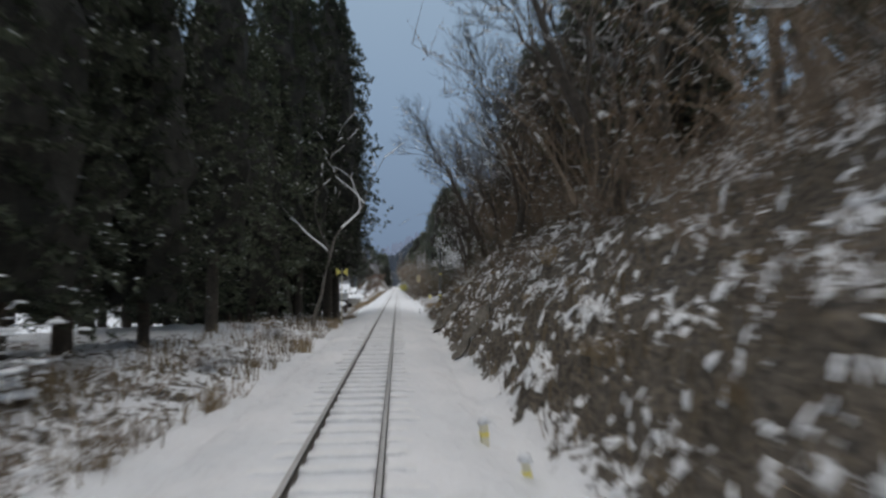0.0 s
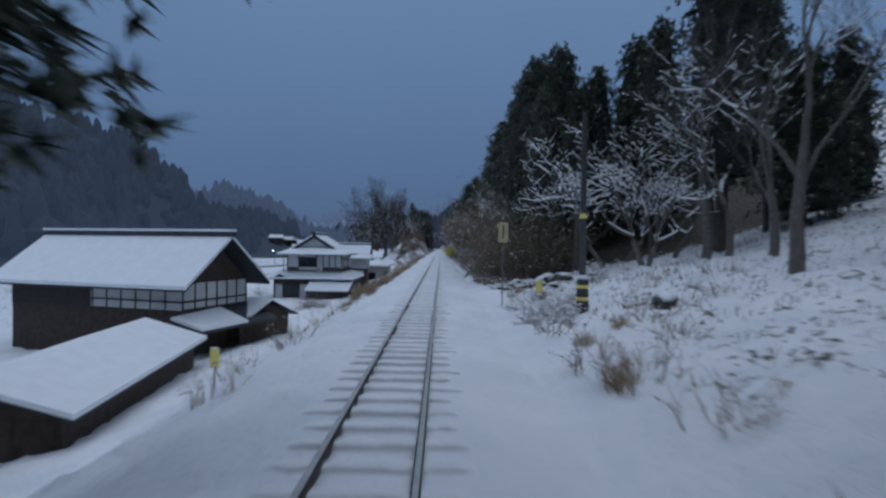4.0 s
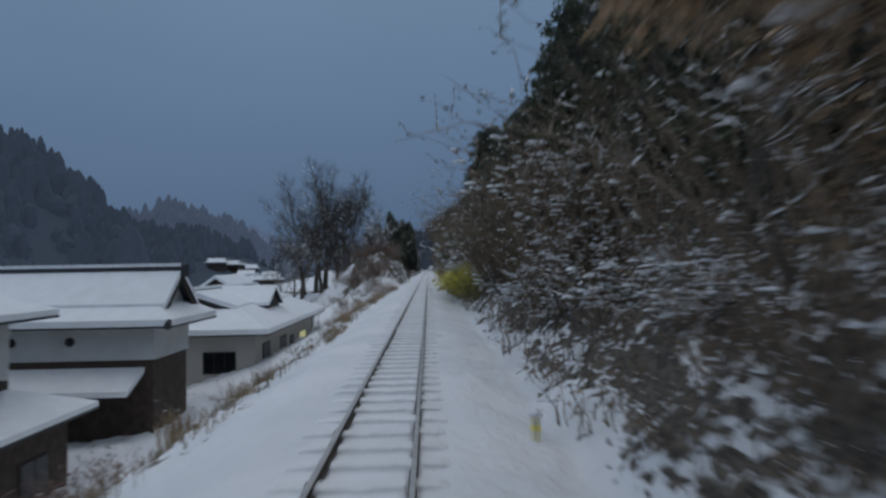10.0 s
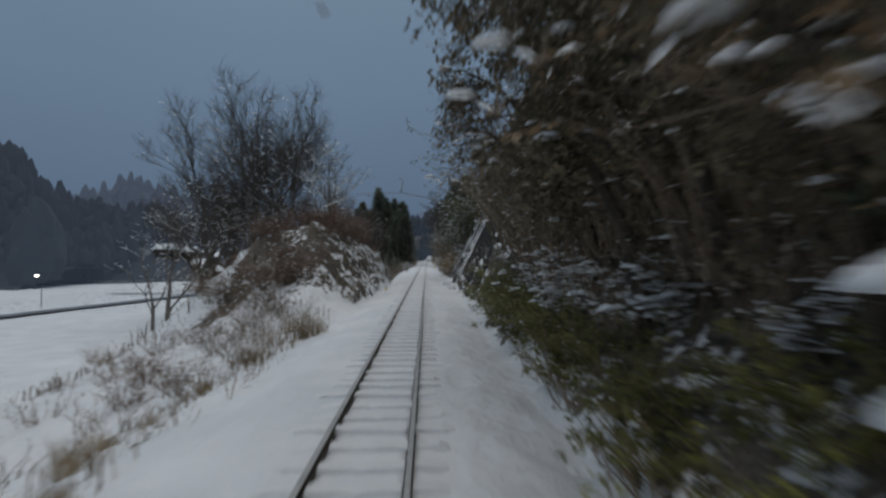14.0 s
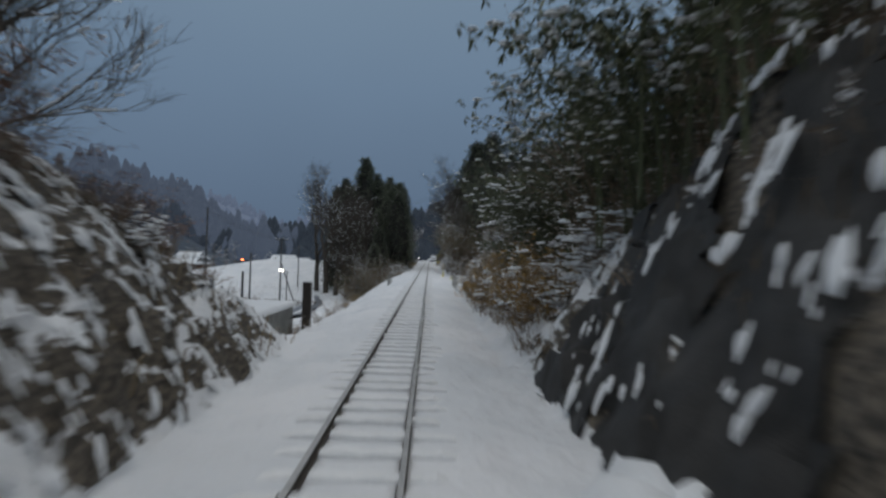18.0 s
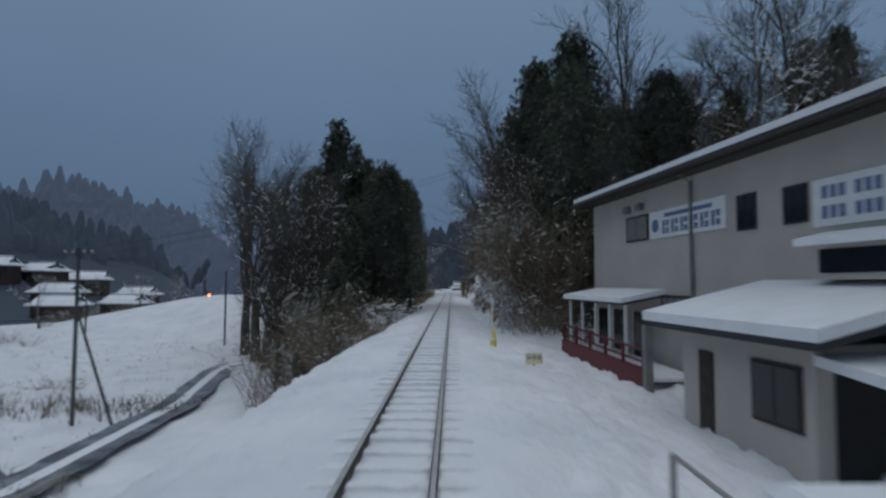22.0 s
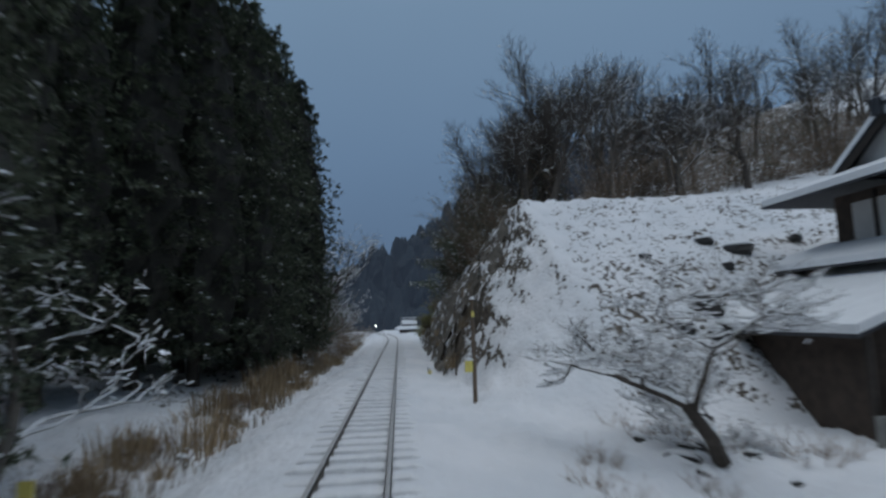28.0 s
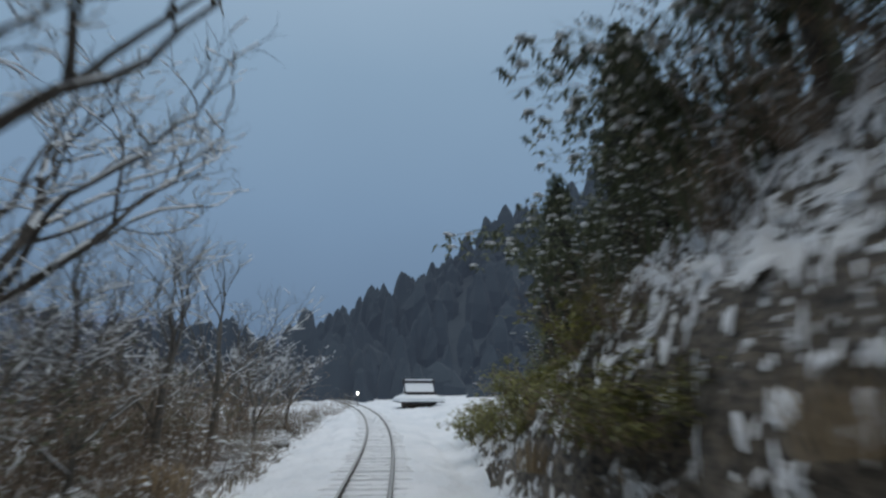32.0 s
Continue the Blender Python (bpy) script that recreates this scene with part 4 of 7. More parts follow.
    band(LOWSHRUBS, -26, -9, 172, 198, 14, .9, 1.7)
    # garden of the farmhouse and hedges in the fields
    for x, y, k in ((-28.5, 131, .5), (-30.5, 133, .6), (-27, 135, .45), (-32.8, 131, .55), (-35, 135, .6), (-30, 128, .4)):
        plant(THICKETS[3:], x, y, k * 2.3, squash=.8)
    band(LOWSHRUBS, -46, -27, 117, 140, 12, .9, 1.6)
    band(THICKETS, -44, -26, 124, 138, 12, .4, .65)
    band(THICKETS[:3], -75, -40, 120, 190, 22, .5, .9)
    band(THICKETS[:3] + LOWSHRUBS, -24, -9, 246, 262, 16, .5, .8)
    band(BARES, -68, -52, 330, 430, 10, .5, .9)
    band(THICKETS[:3], -68, -50, 330, 430, 22, .8, 1.4)
    for k in range(14):
        plant(LOWSHRUBS, -58 + 2.4 * k, 305 + RNG.uniform(-1.5, 1.5), RNG.uniform(1.0, 1.7))
    band(THICKETS, -30, -22, 262, 282, 8, .5, .8)
    # the second cutting
    band(RUSTY, -9.5, -6.2, 196, 233, 30, 1.1, 1.7)
    for x, y, k in ((-6.4, 217.5, 2.0), (-7.0, 219.5, 2.2), (-6.2, 221.5, 1.8), (-7.5, 222.5, 2.2), (-6.0, 224.5, 1.5), (-8.5, 219, 2.3), (-8.6, 224, 2.2), (-6.6, 213.5, 1.8), (-7.6, 209, 2.0)):
        plant(RUSTY, x, y, k)
    band(BARES, -9, -7, 214, 226, 5, .6, .8)
    band(RUSTY, -6.4, -5.0, 198, 233, 18, .7, 1.2, lean=10)
    band(RUSTY + THICKETS[:2], -13, -9, 196, 231, 20, .9, 1.3)
    band(LOWSHRUBS + SNOWIES[1:], -5, -3.4, 197, 233, 18, .4, .7, lean=12)
    band(RUSTY + THICKETS[:1], -10.5, -4.4, 187, 200, 18, .7, 1.1)
    band(RUSTY, -8.5, -5.6, 206, 216, 8, 1.5, 2.0)
    for x, y, k in ((-22, 233, 2.25), (-17.2, 235, 2.15), (-25, 238, 2.0), (-19.6, 229, 1.9), (-20.4, 236.5, 2.2), (-15.2, 231, 1.7), (-23.6, 230, 1.8), (-12.4, 210, .85), (-10.6, 214, .8)):
        plant(BIGBARES, x, y, k, -.5)
    for x, y, k in ((-9.0, 218, 1.0), (-23, 221, 1.4), (-26, 224, 1.35), (-8.4, 226, .8)):
        plant(BARES, x, y, k)
    band(THICKETS[:3], -7.5, -4.5, 184, 199, 9, .5, .8)
    for x, y, k in ((-18.6, 204, 1.1), (-16.5, 199, .7), (-21.5, 207, .8), (-24, 200, .6), (-13, 193, .6), (-9.5, 189, .6)):
        plant(THICKETS[:3], x, y, k)
    plant(RUSTY, -26, 236, 1.0)
    band(LOWSHRUBS, 3.6, 6.2, 197, 228, 12, .5, .9, lean=-12)
    band(THICKETS, 6.8, 9.5, 197, 232, 12, .8, 1.1, lean=-8)
    band(SCRUB, 8, 11, 197, 240, 12, .9, 1.1)
    band(LOWCEDARS, 10, 18, 198, 240, 9, .8, 1.1)
    for k in range(12):
        plant(BAMBOOS, RNG.uniform(5.2, 8.2), 225 + 2.3 * k, RNG.uniform(.85, 1.12), turn=RNG.uniform(-40, 40))
    for x, y, h in ((6.2, 229, 5.8), (7.4, 232, 6.4), (7.0, 236, 6.0), (7.5, 240.5, 6.2), (8.4, 245, 6.4), (8.0, 250.4, 6.6), (8.6, 252.4, 7.0), (8.6, 254.6, 6.4), (9.6, 250.6, 7.6)):
        stand(BAMBOOS[int(y) % 2], x, y, h, turn=(y * 7) % 50 - 25)
    band(ORANGES, 3.8, 4.8, 231, 252, 14, .8, 1.1, lean=-8)
    band(THICKETS, 4.6, 6.2, 228, 257, 13, .6, .9, lean=-8)
    band(SCRUB, 6.5, 10, 232, 258, 8, .8, 1.0)
    band(SCRUB, 5.4, 7.4, 248, 258.5, 6, .55, .8)
    band(SCRUB[1:], 7.2, 9.2, 249, 256.5, 7, .75, 1.0)
    band(SNOWIES, 4.0, 5.2, 229, 256, 22, .7, 1.05, lean=-8)
    for x, y, h in ((4.2, 260.2, 1.5), (4.9, 260.8, 2.2), (5.8, 260.9, 2.9), (7.0, 261.0, 3.8), (8.4, 261.0, 4.7), (5.6, 259.2, 2.7), (6.8, 259.4, 3.6), (4.6, 258.8, 1.9)):
        stand(HEAPS[0], x, y, h)
    for x, y, k in ((3.9, 260.0, .5), (4.6, 260.4, .85), (4.6, 259.0, .8), (5.2, 259.8, 1.0), (4.3, 257.6, .8), (4.5, 261.0, .9), (5.2, 261.3, 1.15), (6.0, 261.2, 1.35), (6.8, 261.4, 1.5), (7.7, 261.2, 1.6), (5.6, 260.2, 1.25), (6.5, 260.3, 1.4)):
        plant(SNOWIES, x, y, k, -.1)
    band(ROUNDS + CEDARS[2:], 9.5, 13, 226, 252, 7, .55, .7)
    band(LOWSHRUBS, 3.5, 4.6, 228, 258, 14, .7, 1.1)
    band(LOWCEDARS, 10, 20, 238, 262, 7, .8, 1.15)
    band(LOWSHRUBS + GRASSES, -8, -4.2, 239, 262, 22, .6, 1.1)
    # behind the clinic
    band(ROUNDS, 24, 36, 262, 315, 12, .55, .8)
    band(SCRUB, 17, 26, 262, 318, 16, .9, 1.3)
    band(BARES + BIGBARES, 18, 28, 270, 312, 12, 1.1, 1.5)
    band(BIGBARES, 13, 22, 302, 320, 6, 1.2, 1.6)
    # banks past the clinic
    for x, y, k in ((7.4, 322, 1.25), (8.6, 316, 1.3), (10.8, 311, 1.35)):
        plant(ROUNDS, x, y, k, squash=1.08)
    for x, y, k in ((7.6, 311, 1.15), (9.6, 305, 1.0), (8.2, 316, 1.1), (11.5, 300.5, .8), (15, 303, .95), (10.4, 314, 1.0), (8.4, 319, .9), (8.0, 326, .85), (9.5, 332, .9), (13, 322, 1.0), (13, 332, .95)):
        plant(ROUNDS, x, y, k, squash=.85)
    band(BARES + BIGBARES, 5.6, 7.5, 299, 333, 9, .7, .95, lean=-20)
    band(SNOWTREES, 5.4, 6.8, 300, 320, 4, .6, .8, lean=-16)
    for x, y, k in ((6.4, 305, 1.15), (6.6, 311, 1.2), (6.2, 317, 1.15), (7, 325, 1.1)):
        plant(BIGBARES, x, y, k, lean=-12)
    band(SCRUB, 5.2, 8.5, 306, 334, 13, .75, 1.05, lean=-10)
    band(SCRUB[1:] + THICKETS[3:], 5.4, 9.5, 296.5, 307, 15, .8, 1.1, lean=-6)
    for x, y, h, w in ((8.4, 301, 13.0, .8), (10.0, 297.6, 11.0, .75), (7.6, 306, 13.5, .75)):
        stand(ROUNDS[1], x, y, h, w)
    for x, y, h in ((5.4, 308.2, 3.0), (6.6, 309.5, 4.6), (5.2, 311.5, 2.6), (6.4, 312.6, 4.4), (7.6, 308.0, 5.6), (7.8, 311.4, 6.0)):
        stand(HEAPS[0], x, y, h)
    band(THICKETS, 4.4, 5.8, 298, 335, 16, .6, .95, lean=-10)
    band(SNOWIES, 3.8, 5.4, 299, 335, 20, .5, .85, lean=-8)
    band(LOWSHRUBS, 3.3, 4.2, 299, 336, 14, .6, 1.0)
    for x, y, k, q in ((-15.5, 332, 1.5, 1.05), (-12.0, 338, 1.4, .96), (-13, 346, 1.4, .95), (-16.5, 325, 1.2, .8), (-10.4, 333, 1.4, 1.12), (-7.6, 320.5, .95, 1.0), (-10, 319, 1.0, 1.0)):
        plant(ROUNDS, x, y, k, squash=q)
    stand(CEDARS[3], -12.9, 331.4, 25.8, .95)
    stand(ROUNDS[1], -6.6, 325.5, 17.5, 1.0)
    for x, y, h, w in ((-9.8, 334.5, 18.5, .85), (-8.7, 339, 18.0, .8), (-8.0, 344, 18.0, .85), (-9.0, 348.5, 17.5, .85)):
        stand(ROUNDS[0], x, y, h, w)
    for x, y, h, w in ((-5.0, 316, 14.8, .92), (-6.1, 322, 15.0, .75), (-5.6, 330, 13.5, .7), (-8.8, 320, 14.0, .75)):
        stand(ROUNDS[1], x, y, h, w)
    band(SNOWIES, -6.2, -4.0, 299, 342, 13, .45, .75)
    band(SNOWIES, -5.4, -4.0, 303, 318, 8, .45, .7)
    band(SNOWIES, -5.0, -4.0, 303, 324, 11, 1.0, 1.4)
    band(SNOWIES, -5.0, -4.3, 305, 317, 12, .5, .75)
    band(THICKETS, 4.8, 8, 294.8, 300.5, 9, .55, .85)
    band(THICKETS[:3], 4.4, 8, 295, 300, 9, 1.2, 1.6)
    band(SNOWIES + LOWSHRUBS, 3.8, 5.2, 295, 301, 6, .45, .7)
    for x, y, k in ((-17.5, 318, 1.8), (-15, 313, 1.5), (-20, 322, 1.8), (-12.5, 309, 1.25), (-10.5, 314, 1.2)):
        plant(BIGBARES, x, y, k)
    band(LOWCEDARS, -9, -6.6, 306, 322, 4, .5, .7)
    band(THICKETS, -7.4, -5.6, 298, 340, 26, .7, .95)
    band(SCRUB[1:] + THICKETS[3:], -7.6, -5.4, 297, 326, 16, .55, .8)
    band(SCRUB[1:] + BARES[:1], -11, -7, 303, 318, 14, .7, .9)
    band(SASAS[1:] + LOWSHRUBS, -5, -3.6, 300, 342, 11, .6, .9)
    band(SCRUB, -11, -6.4, 298, 334, 16, .65, .95)
    band(SCRUB + THICKETS, -12.5, -8.2, 307, 322, 15, 1.0, 1.4)
    band(LOWSHRUBS + SNOWIES, -6.4, -5.0, 299, 314, 10, .5, .65)
    # cedar wood and rock cutting at the end
    band(CEDARS[2:], -12.5, -10.2, 351, 364, 4, 1.0, 1.2)
    for x, y, k in ((-8.6, 365, 1.15), (-8.0, 370.5, 1.2), (-7.9, 376, 1.25), (-7.1, 382, 1.2), (-10.4, 368, 1.25), (-10.2, 379, 1.2)):
        plant(CEDARS[3:], x, y, k)
    band(CEDARS[2:], -7.4, -6.4, 364, 385, 5, .7, .85)
    band(CEDARS, -16.5, -12.5, 350, 390, 10, .95, 1.2)
    band(CEDARS, -26, -17, 346, 398, 7, .95, 1.2)
    stand(REACHTREE[0], -7.0, 348.8, 8.0, 1.1, turn=0)
    band(LOWSHRUBS, -6.5, -3.4, 338, 404, 28, .6, 1.1)
    band(GRASSES, -6, -3.2, 338, 404, 60, .6, 1.1)
    band(GRASSES, -6.4, -4.2, 352, 374, 22, 1.1, 1.7)
    band(LOWSHRUBS, 6.6, 11.5, 350.6, 354.5, 9, .5, .85)
    band(SNOWIES, 6.2, 10.5, 351.5, 355, 5, .35, .5)
    band(LOWSHRUBS, 3.6, 7.6, 346.5, 350, 6, .35, .55)
    band(RUSTY, -6.4, -4.6, 342, 400, 10, .4, .65)
    band(BARES, -9.5, -5.8, 396, 426, 12, .65, .95)
    plant(LIMBTREES, -6.0, 394, 1.15, turn=60)
    plant(LIMBTREES, -7.8, 399, 1.0, turn=150)
    for x, y, k in ((-11.5, 388, 1.0), (-14, 392, 1.0), (-13.5, 397, .9)):
        plant(CEDARS[2:], x, y, k)
    band(SCRUB, -15, -8, 394, 432, 18, .7, 1.05)
    band(THICKETS, -8.5, -4.4, 385, 412, 24, .55, .9)
    band(SCRUB, -13, -7, 388, 424, 16, .5, .75)
    band(SNOWIES, -6.4, -3.8, 388, 416, 10, .4, .65)
    band(LOWSHRUBS + THICKETS, -9, -4, 402, 445, 22, .7, 1.0)
    band(BIGBARES, 7.4, 10.5, 370, 400, 10, .75, 1.0, lean=-14)
    band(BARES + BIGBARES, 12, 42, 370, 384, 16, .9, 1.2)
    band(SCRUB + BARES, 9, 42, 373, 388, 22, .8, 1.1)
    band(BIGBARES, 10, 42, 376, 392, 14, .8, 1.05)
    band(THICKETS[:2] + SCRUB[:1], 9, 40, 371, 376, 18, .6, .9)
    band(THICKETS, 5.4, 8, 370, 402, 13, .6, .95, lean=-12)
    band(LOWSHRUBS + GRASSES, 3.3, 5.2, 364, 404, 24, .5, .9, lean=-12)
    for k in range(6):
        plant(BAMBOOS, 6.4 + .3 * (k % 3), 386 + 3.2 * k, .9, turn=-25 + 11 * k)
    plant(BAMBOOS, 5.6, 402, 1.1, turn=0)
    plant(BAMBOOS, 6.2, 396, 1.05, turn=15)
    band(SCRUB[1:], 6, 9.5, 378, 400, 12, .75, 1.0, lean=-6)
    band([SASAS[1]], 3.7, 4.8, 392, 414, 14, .9, 1.25)
    band(THICKETS, 4.6, 6.5, 392, 412, 9, .6, .9)
    band(LOWCEDARS + CEDARS, 10, 20, 400, 445, 10, .7, .9)


planting()
for ob in STOCK:
    if ob not in used:
        for o in (*ob.children_recursive, ob):
            bpy.data.objects.remove(o)


# ---- dead grass and brambles covering the banks ----
def undergrowth(name, bands, mat, label, seed, low=.25, high=.8, blade=1.0):
    """Thin bent blades and shoots, far too many to count."""
    rng = random.Random(seed)
    g = Geo()
    for x0, x1, y0, y1, per_m2 in bands:
        for i in range(int((x1 - x0) * (y1 - y0) * per_m2)):
            x, y = rng.uniform(x0, x1), rng.uniform(y0, y1)
            if noise.noise(Vector((x * .6, y * .6, seed))) < -.12:
                continue
            z = ground_z(x, y) - .05
            L, a = rng.uniform(low, high), rng.uniform(0, 6.283)
            ux, uy, b = math.cos(a), math.sin(a), rng.uniform(.25, 1.0)
            w = rng.uniform(.006, .018) * blade
            nx, ny = -uy * w, ux * w
            mx, my, mz = x + ux * L * b * .3, y + uy * L * b * .3, z + L * .6
            g.add([(x - nx, y - ny, z), (x + nx, y + ny, z), (mx + nx, my + ny, mz), (mx - nx, my - ny, mz), (x + ux * L * b, y + uy * L * b, z + L * (1 - .45 * b))], [(0, 1, 2, 3), (3, 2, 4)])
    return tagged(part(name, g, mat), label, "undergrowth", kind="stuff")


undergrowth("bank_undergrowth", [(3.2, 7, 0, 53, 22), (3.3, 6, 88, 197, 16), (3.4, 6.5, 197, 258, 14), (3.4, 6, 298, 342, 16), (3.2, 6, 364, 406, 14)], leaf_material("brown_undergrowth", (.07, .052, .036), (.22, .16, .10)), "tangle of dead grass and brambles on the bank", 5)
undergrowth("valley_side_undergrowth", [(-7, -3.1, 0, 52, 22), (-6, -3.5, 76, 194, 9), (-6.5, -3.1, 197, 234, 14), (-6, -3.5, 298, 342, 16), (-6.6, -3.3, 342, 406, 18)], leaf_material("tan_undergrowth", (.12, .085, .05), (.32, .24, .15)), "tangle of dead grass on the valley side", 6)
undergrowth("hillside_tufts", [(9, 26, 356, 370, 3), (6, 26, 58, 96, 6), (-75, -13, 98, 200, 1.6), (-80, -16, 255, 345, 2.4), (-62, -28, 301, 309, 9)], leaf_material("dark_tufts", (.05, .04, .03), (.14, .11, .08)), "dark grass tips poking through the snow", 7, .12, .4)
undergrowth("field_weeds", [(-48, -15, 297, 302, 12), (-40, -13, 284, 287, 7), (-24, -8.5, 243, 256, 6), (-20, -8, 196, 212, 5)], leaf_material("dead_weeds", (.06, .045, .032), (.17, .13, .09)), "tall dead weeds standing in the snowy fields", 8, .5, 1.3, 1.8)


# ---- far woods and hills, their haze put into colour and glow ----
def hill(name, mat, label, x0, x1, y0, y1, height, tree_h, trees, seed, clear=1e9):
    """A wooded hill: a slope with many small conifers standing on it."""
    rng = random.Random(seed)
    g = Geo()
    n = 24
    for j in range(n + 1):
        for i in range(n + 1):
            x, y = x0 + (x1 - x0) * i / n, y0 + (y1 - y0) * j / n
            g.v.append((x, y, height(x, y)))
    for j in range(n):
        for i in range(n):
            o = j * (n + 1) + i
            g.f.append((o, o + 1, o + n + 2, o + n + 1))
    for r in range(trees):
        x, y = rng.uniform(x0, x1), rng.uniform(y0, y1)
        bz = height(x, y) - 1
        if bz < -5.5 or x > clear:
            continue
        broad = rng.random() < .3
        h = tree_h * (rng.uniform(.45, .7) if broad else rng.uniform(.65, 1.1)) * (.95 + .55 * noise.noise(Vector((x * .035, y * .035, seed))))
        w = h * (rng.uniform(.32, .5) if broad else rng.uniform(.17, .27))
        prof = ((.0, .6), (.25, 1.0), (.55, .95), (.80, .62)) if broad else ((.0, .8), (.22, 1.0), (.50, .82), (.74, .58), (.92, .28))
        o, n = len(g.v), 6
        for zf, rf in prof:
            for k in range(n):
                q = w * rf * rng.uniform(.68, 1.25)
                g.v.append((x + math.cos(1.047 * k) * q, y + math.sin(1.047 * k) * q, bz + h * (zf + rng.uniform(-.05, .05))))
        g.v.append((x + rng.uniform(-.1, .1) * w, y, bz + h))
        for i in range(len(prof) - 1):
            g.f += [(o + i * n + k, o + i * n + (k + 1) % n, o + i * n + n + (k + 1) % n, o + i * n + n + k) for k in range(n)]
        e = o + (len(prof) - 1) * n
        g.f += [(e + k, e + (k + 1) % n, e + n) for k in range(n)]
    return tagged(part(name, g, mat), label, "woods", kind="stuff")


def rise(t):
    t = min(1.0, max(0.0, t))
    return t * t * (3 - 2 * t)


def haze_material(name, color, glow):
    """Woods whose snowy dusk haze is put in as bluish colour and faint glow."""
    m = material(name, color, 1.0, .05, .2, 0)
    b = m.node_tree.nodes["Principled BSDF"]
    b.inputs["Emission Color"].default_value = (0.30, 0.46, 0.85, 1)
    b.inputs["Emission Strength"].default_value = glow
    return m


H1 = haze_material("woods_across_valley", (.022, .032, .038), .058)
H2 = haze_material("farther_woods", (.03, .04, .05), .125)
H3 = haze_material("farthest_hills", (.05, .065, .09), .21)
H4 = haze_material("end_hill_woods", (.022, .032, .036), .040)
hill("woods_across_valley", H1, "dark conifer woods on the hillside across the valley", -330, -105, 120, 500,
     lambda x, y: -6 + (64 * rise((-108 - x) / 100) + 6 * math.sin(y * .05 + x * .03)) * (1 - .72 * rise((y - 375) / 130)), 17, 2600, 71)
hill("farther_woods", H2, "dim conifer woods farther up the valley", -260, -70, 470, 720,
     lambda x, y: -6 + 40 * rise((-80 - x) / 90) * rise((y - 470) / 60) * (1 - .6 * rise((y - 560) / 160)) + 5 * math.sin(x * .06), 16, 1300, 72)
hill("farthest_hills", H3, "far hills tinted blue with painted haze", -1200, 700, 1000, 1900,
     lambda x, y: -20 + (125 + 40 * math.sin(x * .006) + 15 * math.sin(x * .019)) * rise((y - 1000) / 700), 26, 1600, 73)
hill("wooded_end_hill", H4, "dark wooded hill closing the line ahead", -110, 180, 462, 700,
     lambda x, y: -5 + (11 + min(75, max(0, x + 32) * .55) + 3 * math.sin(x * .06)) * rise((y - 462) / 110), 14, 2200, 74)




def knoll(x, y):
    """A rise across the valley, snowy below and wooded above."""
    return -6.2 + 22 * rise((-70 - x) / 55) * rise((y - 350) / 45) * rise((500 - y) / 50)


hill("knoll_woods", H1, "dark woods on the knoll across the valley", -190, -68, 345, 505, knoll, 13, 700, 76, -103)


# ---- signs, posts and poles beside the line ----
def post_geo(h, r, z0=-.6, sides=8):
    return Geo().tube([(0, 0, z0), (0, 0, h)], [r, r * .92], sides)


def bow_sign():
    at = (-2.86, 37.4, ground_z(-2.86, 37.4))
    root = thing("bow_tie_signal", at, "yellow and black bow-tie caution marker on a thin post", "railway sign")
    part("post", post_geo(2.9 - at[2] + .5, .03), M_CREAM, root)
    z, w, h = 3.13 - at[2], .37, .28
    part("board", Geo().box(-w, w, -.012, .012, z - h, z + h), M_BLACK, root)
    for s in (-1, 1):
        g = Geo()
        g.slab([(s * w, -.022, z - h), (s * .02, -.022, z), (s * w, -.022, z + h)], 0.0)
        g = Geo().add([(s * w, -.016, z - h), (s * .02, -.016, z), (s * w, -.016, z + h), (s * w, -.030, z - h), (s * .02, -.030, z), (s * w, -.030, z + h)], [(0, 1, 2), (5, 4, 3), (0, 3, 4, 1), (1, 4, 5, 2), (2, 5, 3, 0)])
        part("triangle", g, M_YELLOW, root)


bow_sign()


def line_sign():
    at = (3.45, 72.8, ground_z(3.45, 72.8))
    root = thing("line_side_sign", at, "cream rectangular board on a thin steel post in the snow", "railway sign")
    part("post", post_geo(3.4 - at[2], .024), M_CONCRETE, root)
    z0, z1 = 2.55 - at[2], 3.45 - at[2]
    part("board", Geo().box(-.21, .21, -.05, -.03, z0, z1), material("faded_tan_board", (0.55, 0.44, 0.27), .6, 4, .18, .1), root)
    part("print", Geo().box(-.03, .03, -.056, -.0505, z0 + .16, z1 - .14), M_BARK, root, "dark vertical bar of worn print")
    part("rim", Geo().box(-.21, .21, -.056, -.0505, z1 - .03, z1), M_TIMBER, root)


line_sign()


def marker(x, y, h, w, label, mat=None):
    """A short reflective marker on a stake."""
    at = (x, y, ground_z(x, y))
    root = thing("reflective_marker", at, label, "marker", "reflective markers")
    part("stake", post_geo(h * .6, .025), M_POLE, root)
    part("plate", Geo().bevel_box(-w, w, -.03, .01, h * .55, h, .012), mat or M_YELLOW, root)
    part("snow_cap", Geo().blob((0, 0, h), w * 1.1, .06, .06, random.Random(int(y)), 8), M_SNOW, root, smooth=True)
    return root


marker(4.9, 72.0, 1.05, .14, "small yellow marker plate standing in snow")
marker(-7.2, 68.5, 1.5, .16, "tilted yellow marker plate among snowy grass")
marker(-2.9, 328.5, .62, .09, "small yellow marker plate standing in snow")
marker(-5.6, 348.6, .75, .13, "small yellow marker plate standing in snow")
marker(2.75, 50.5, .55, .05, "white kilometre stake standing in snow", M_WHITE)
marker(-2.9, 210.6, .50, .10, "white kilometre stake standing in snow", M_WHITE)
marker(2.75, 370.2, .50, .10, "white kilometre stake standing in snow", M_WHITE)


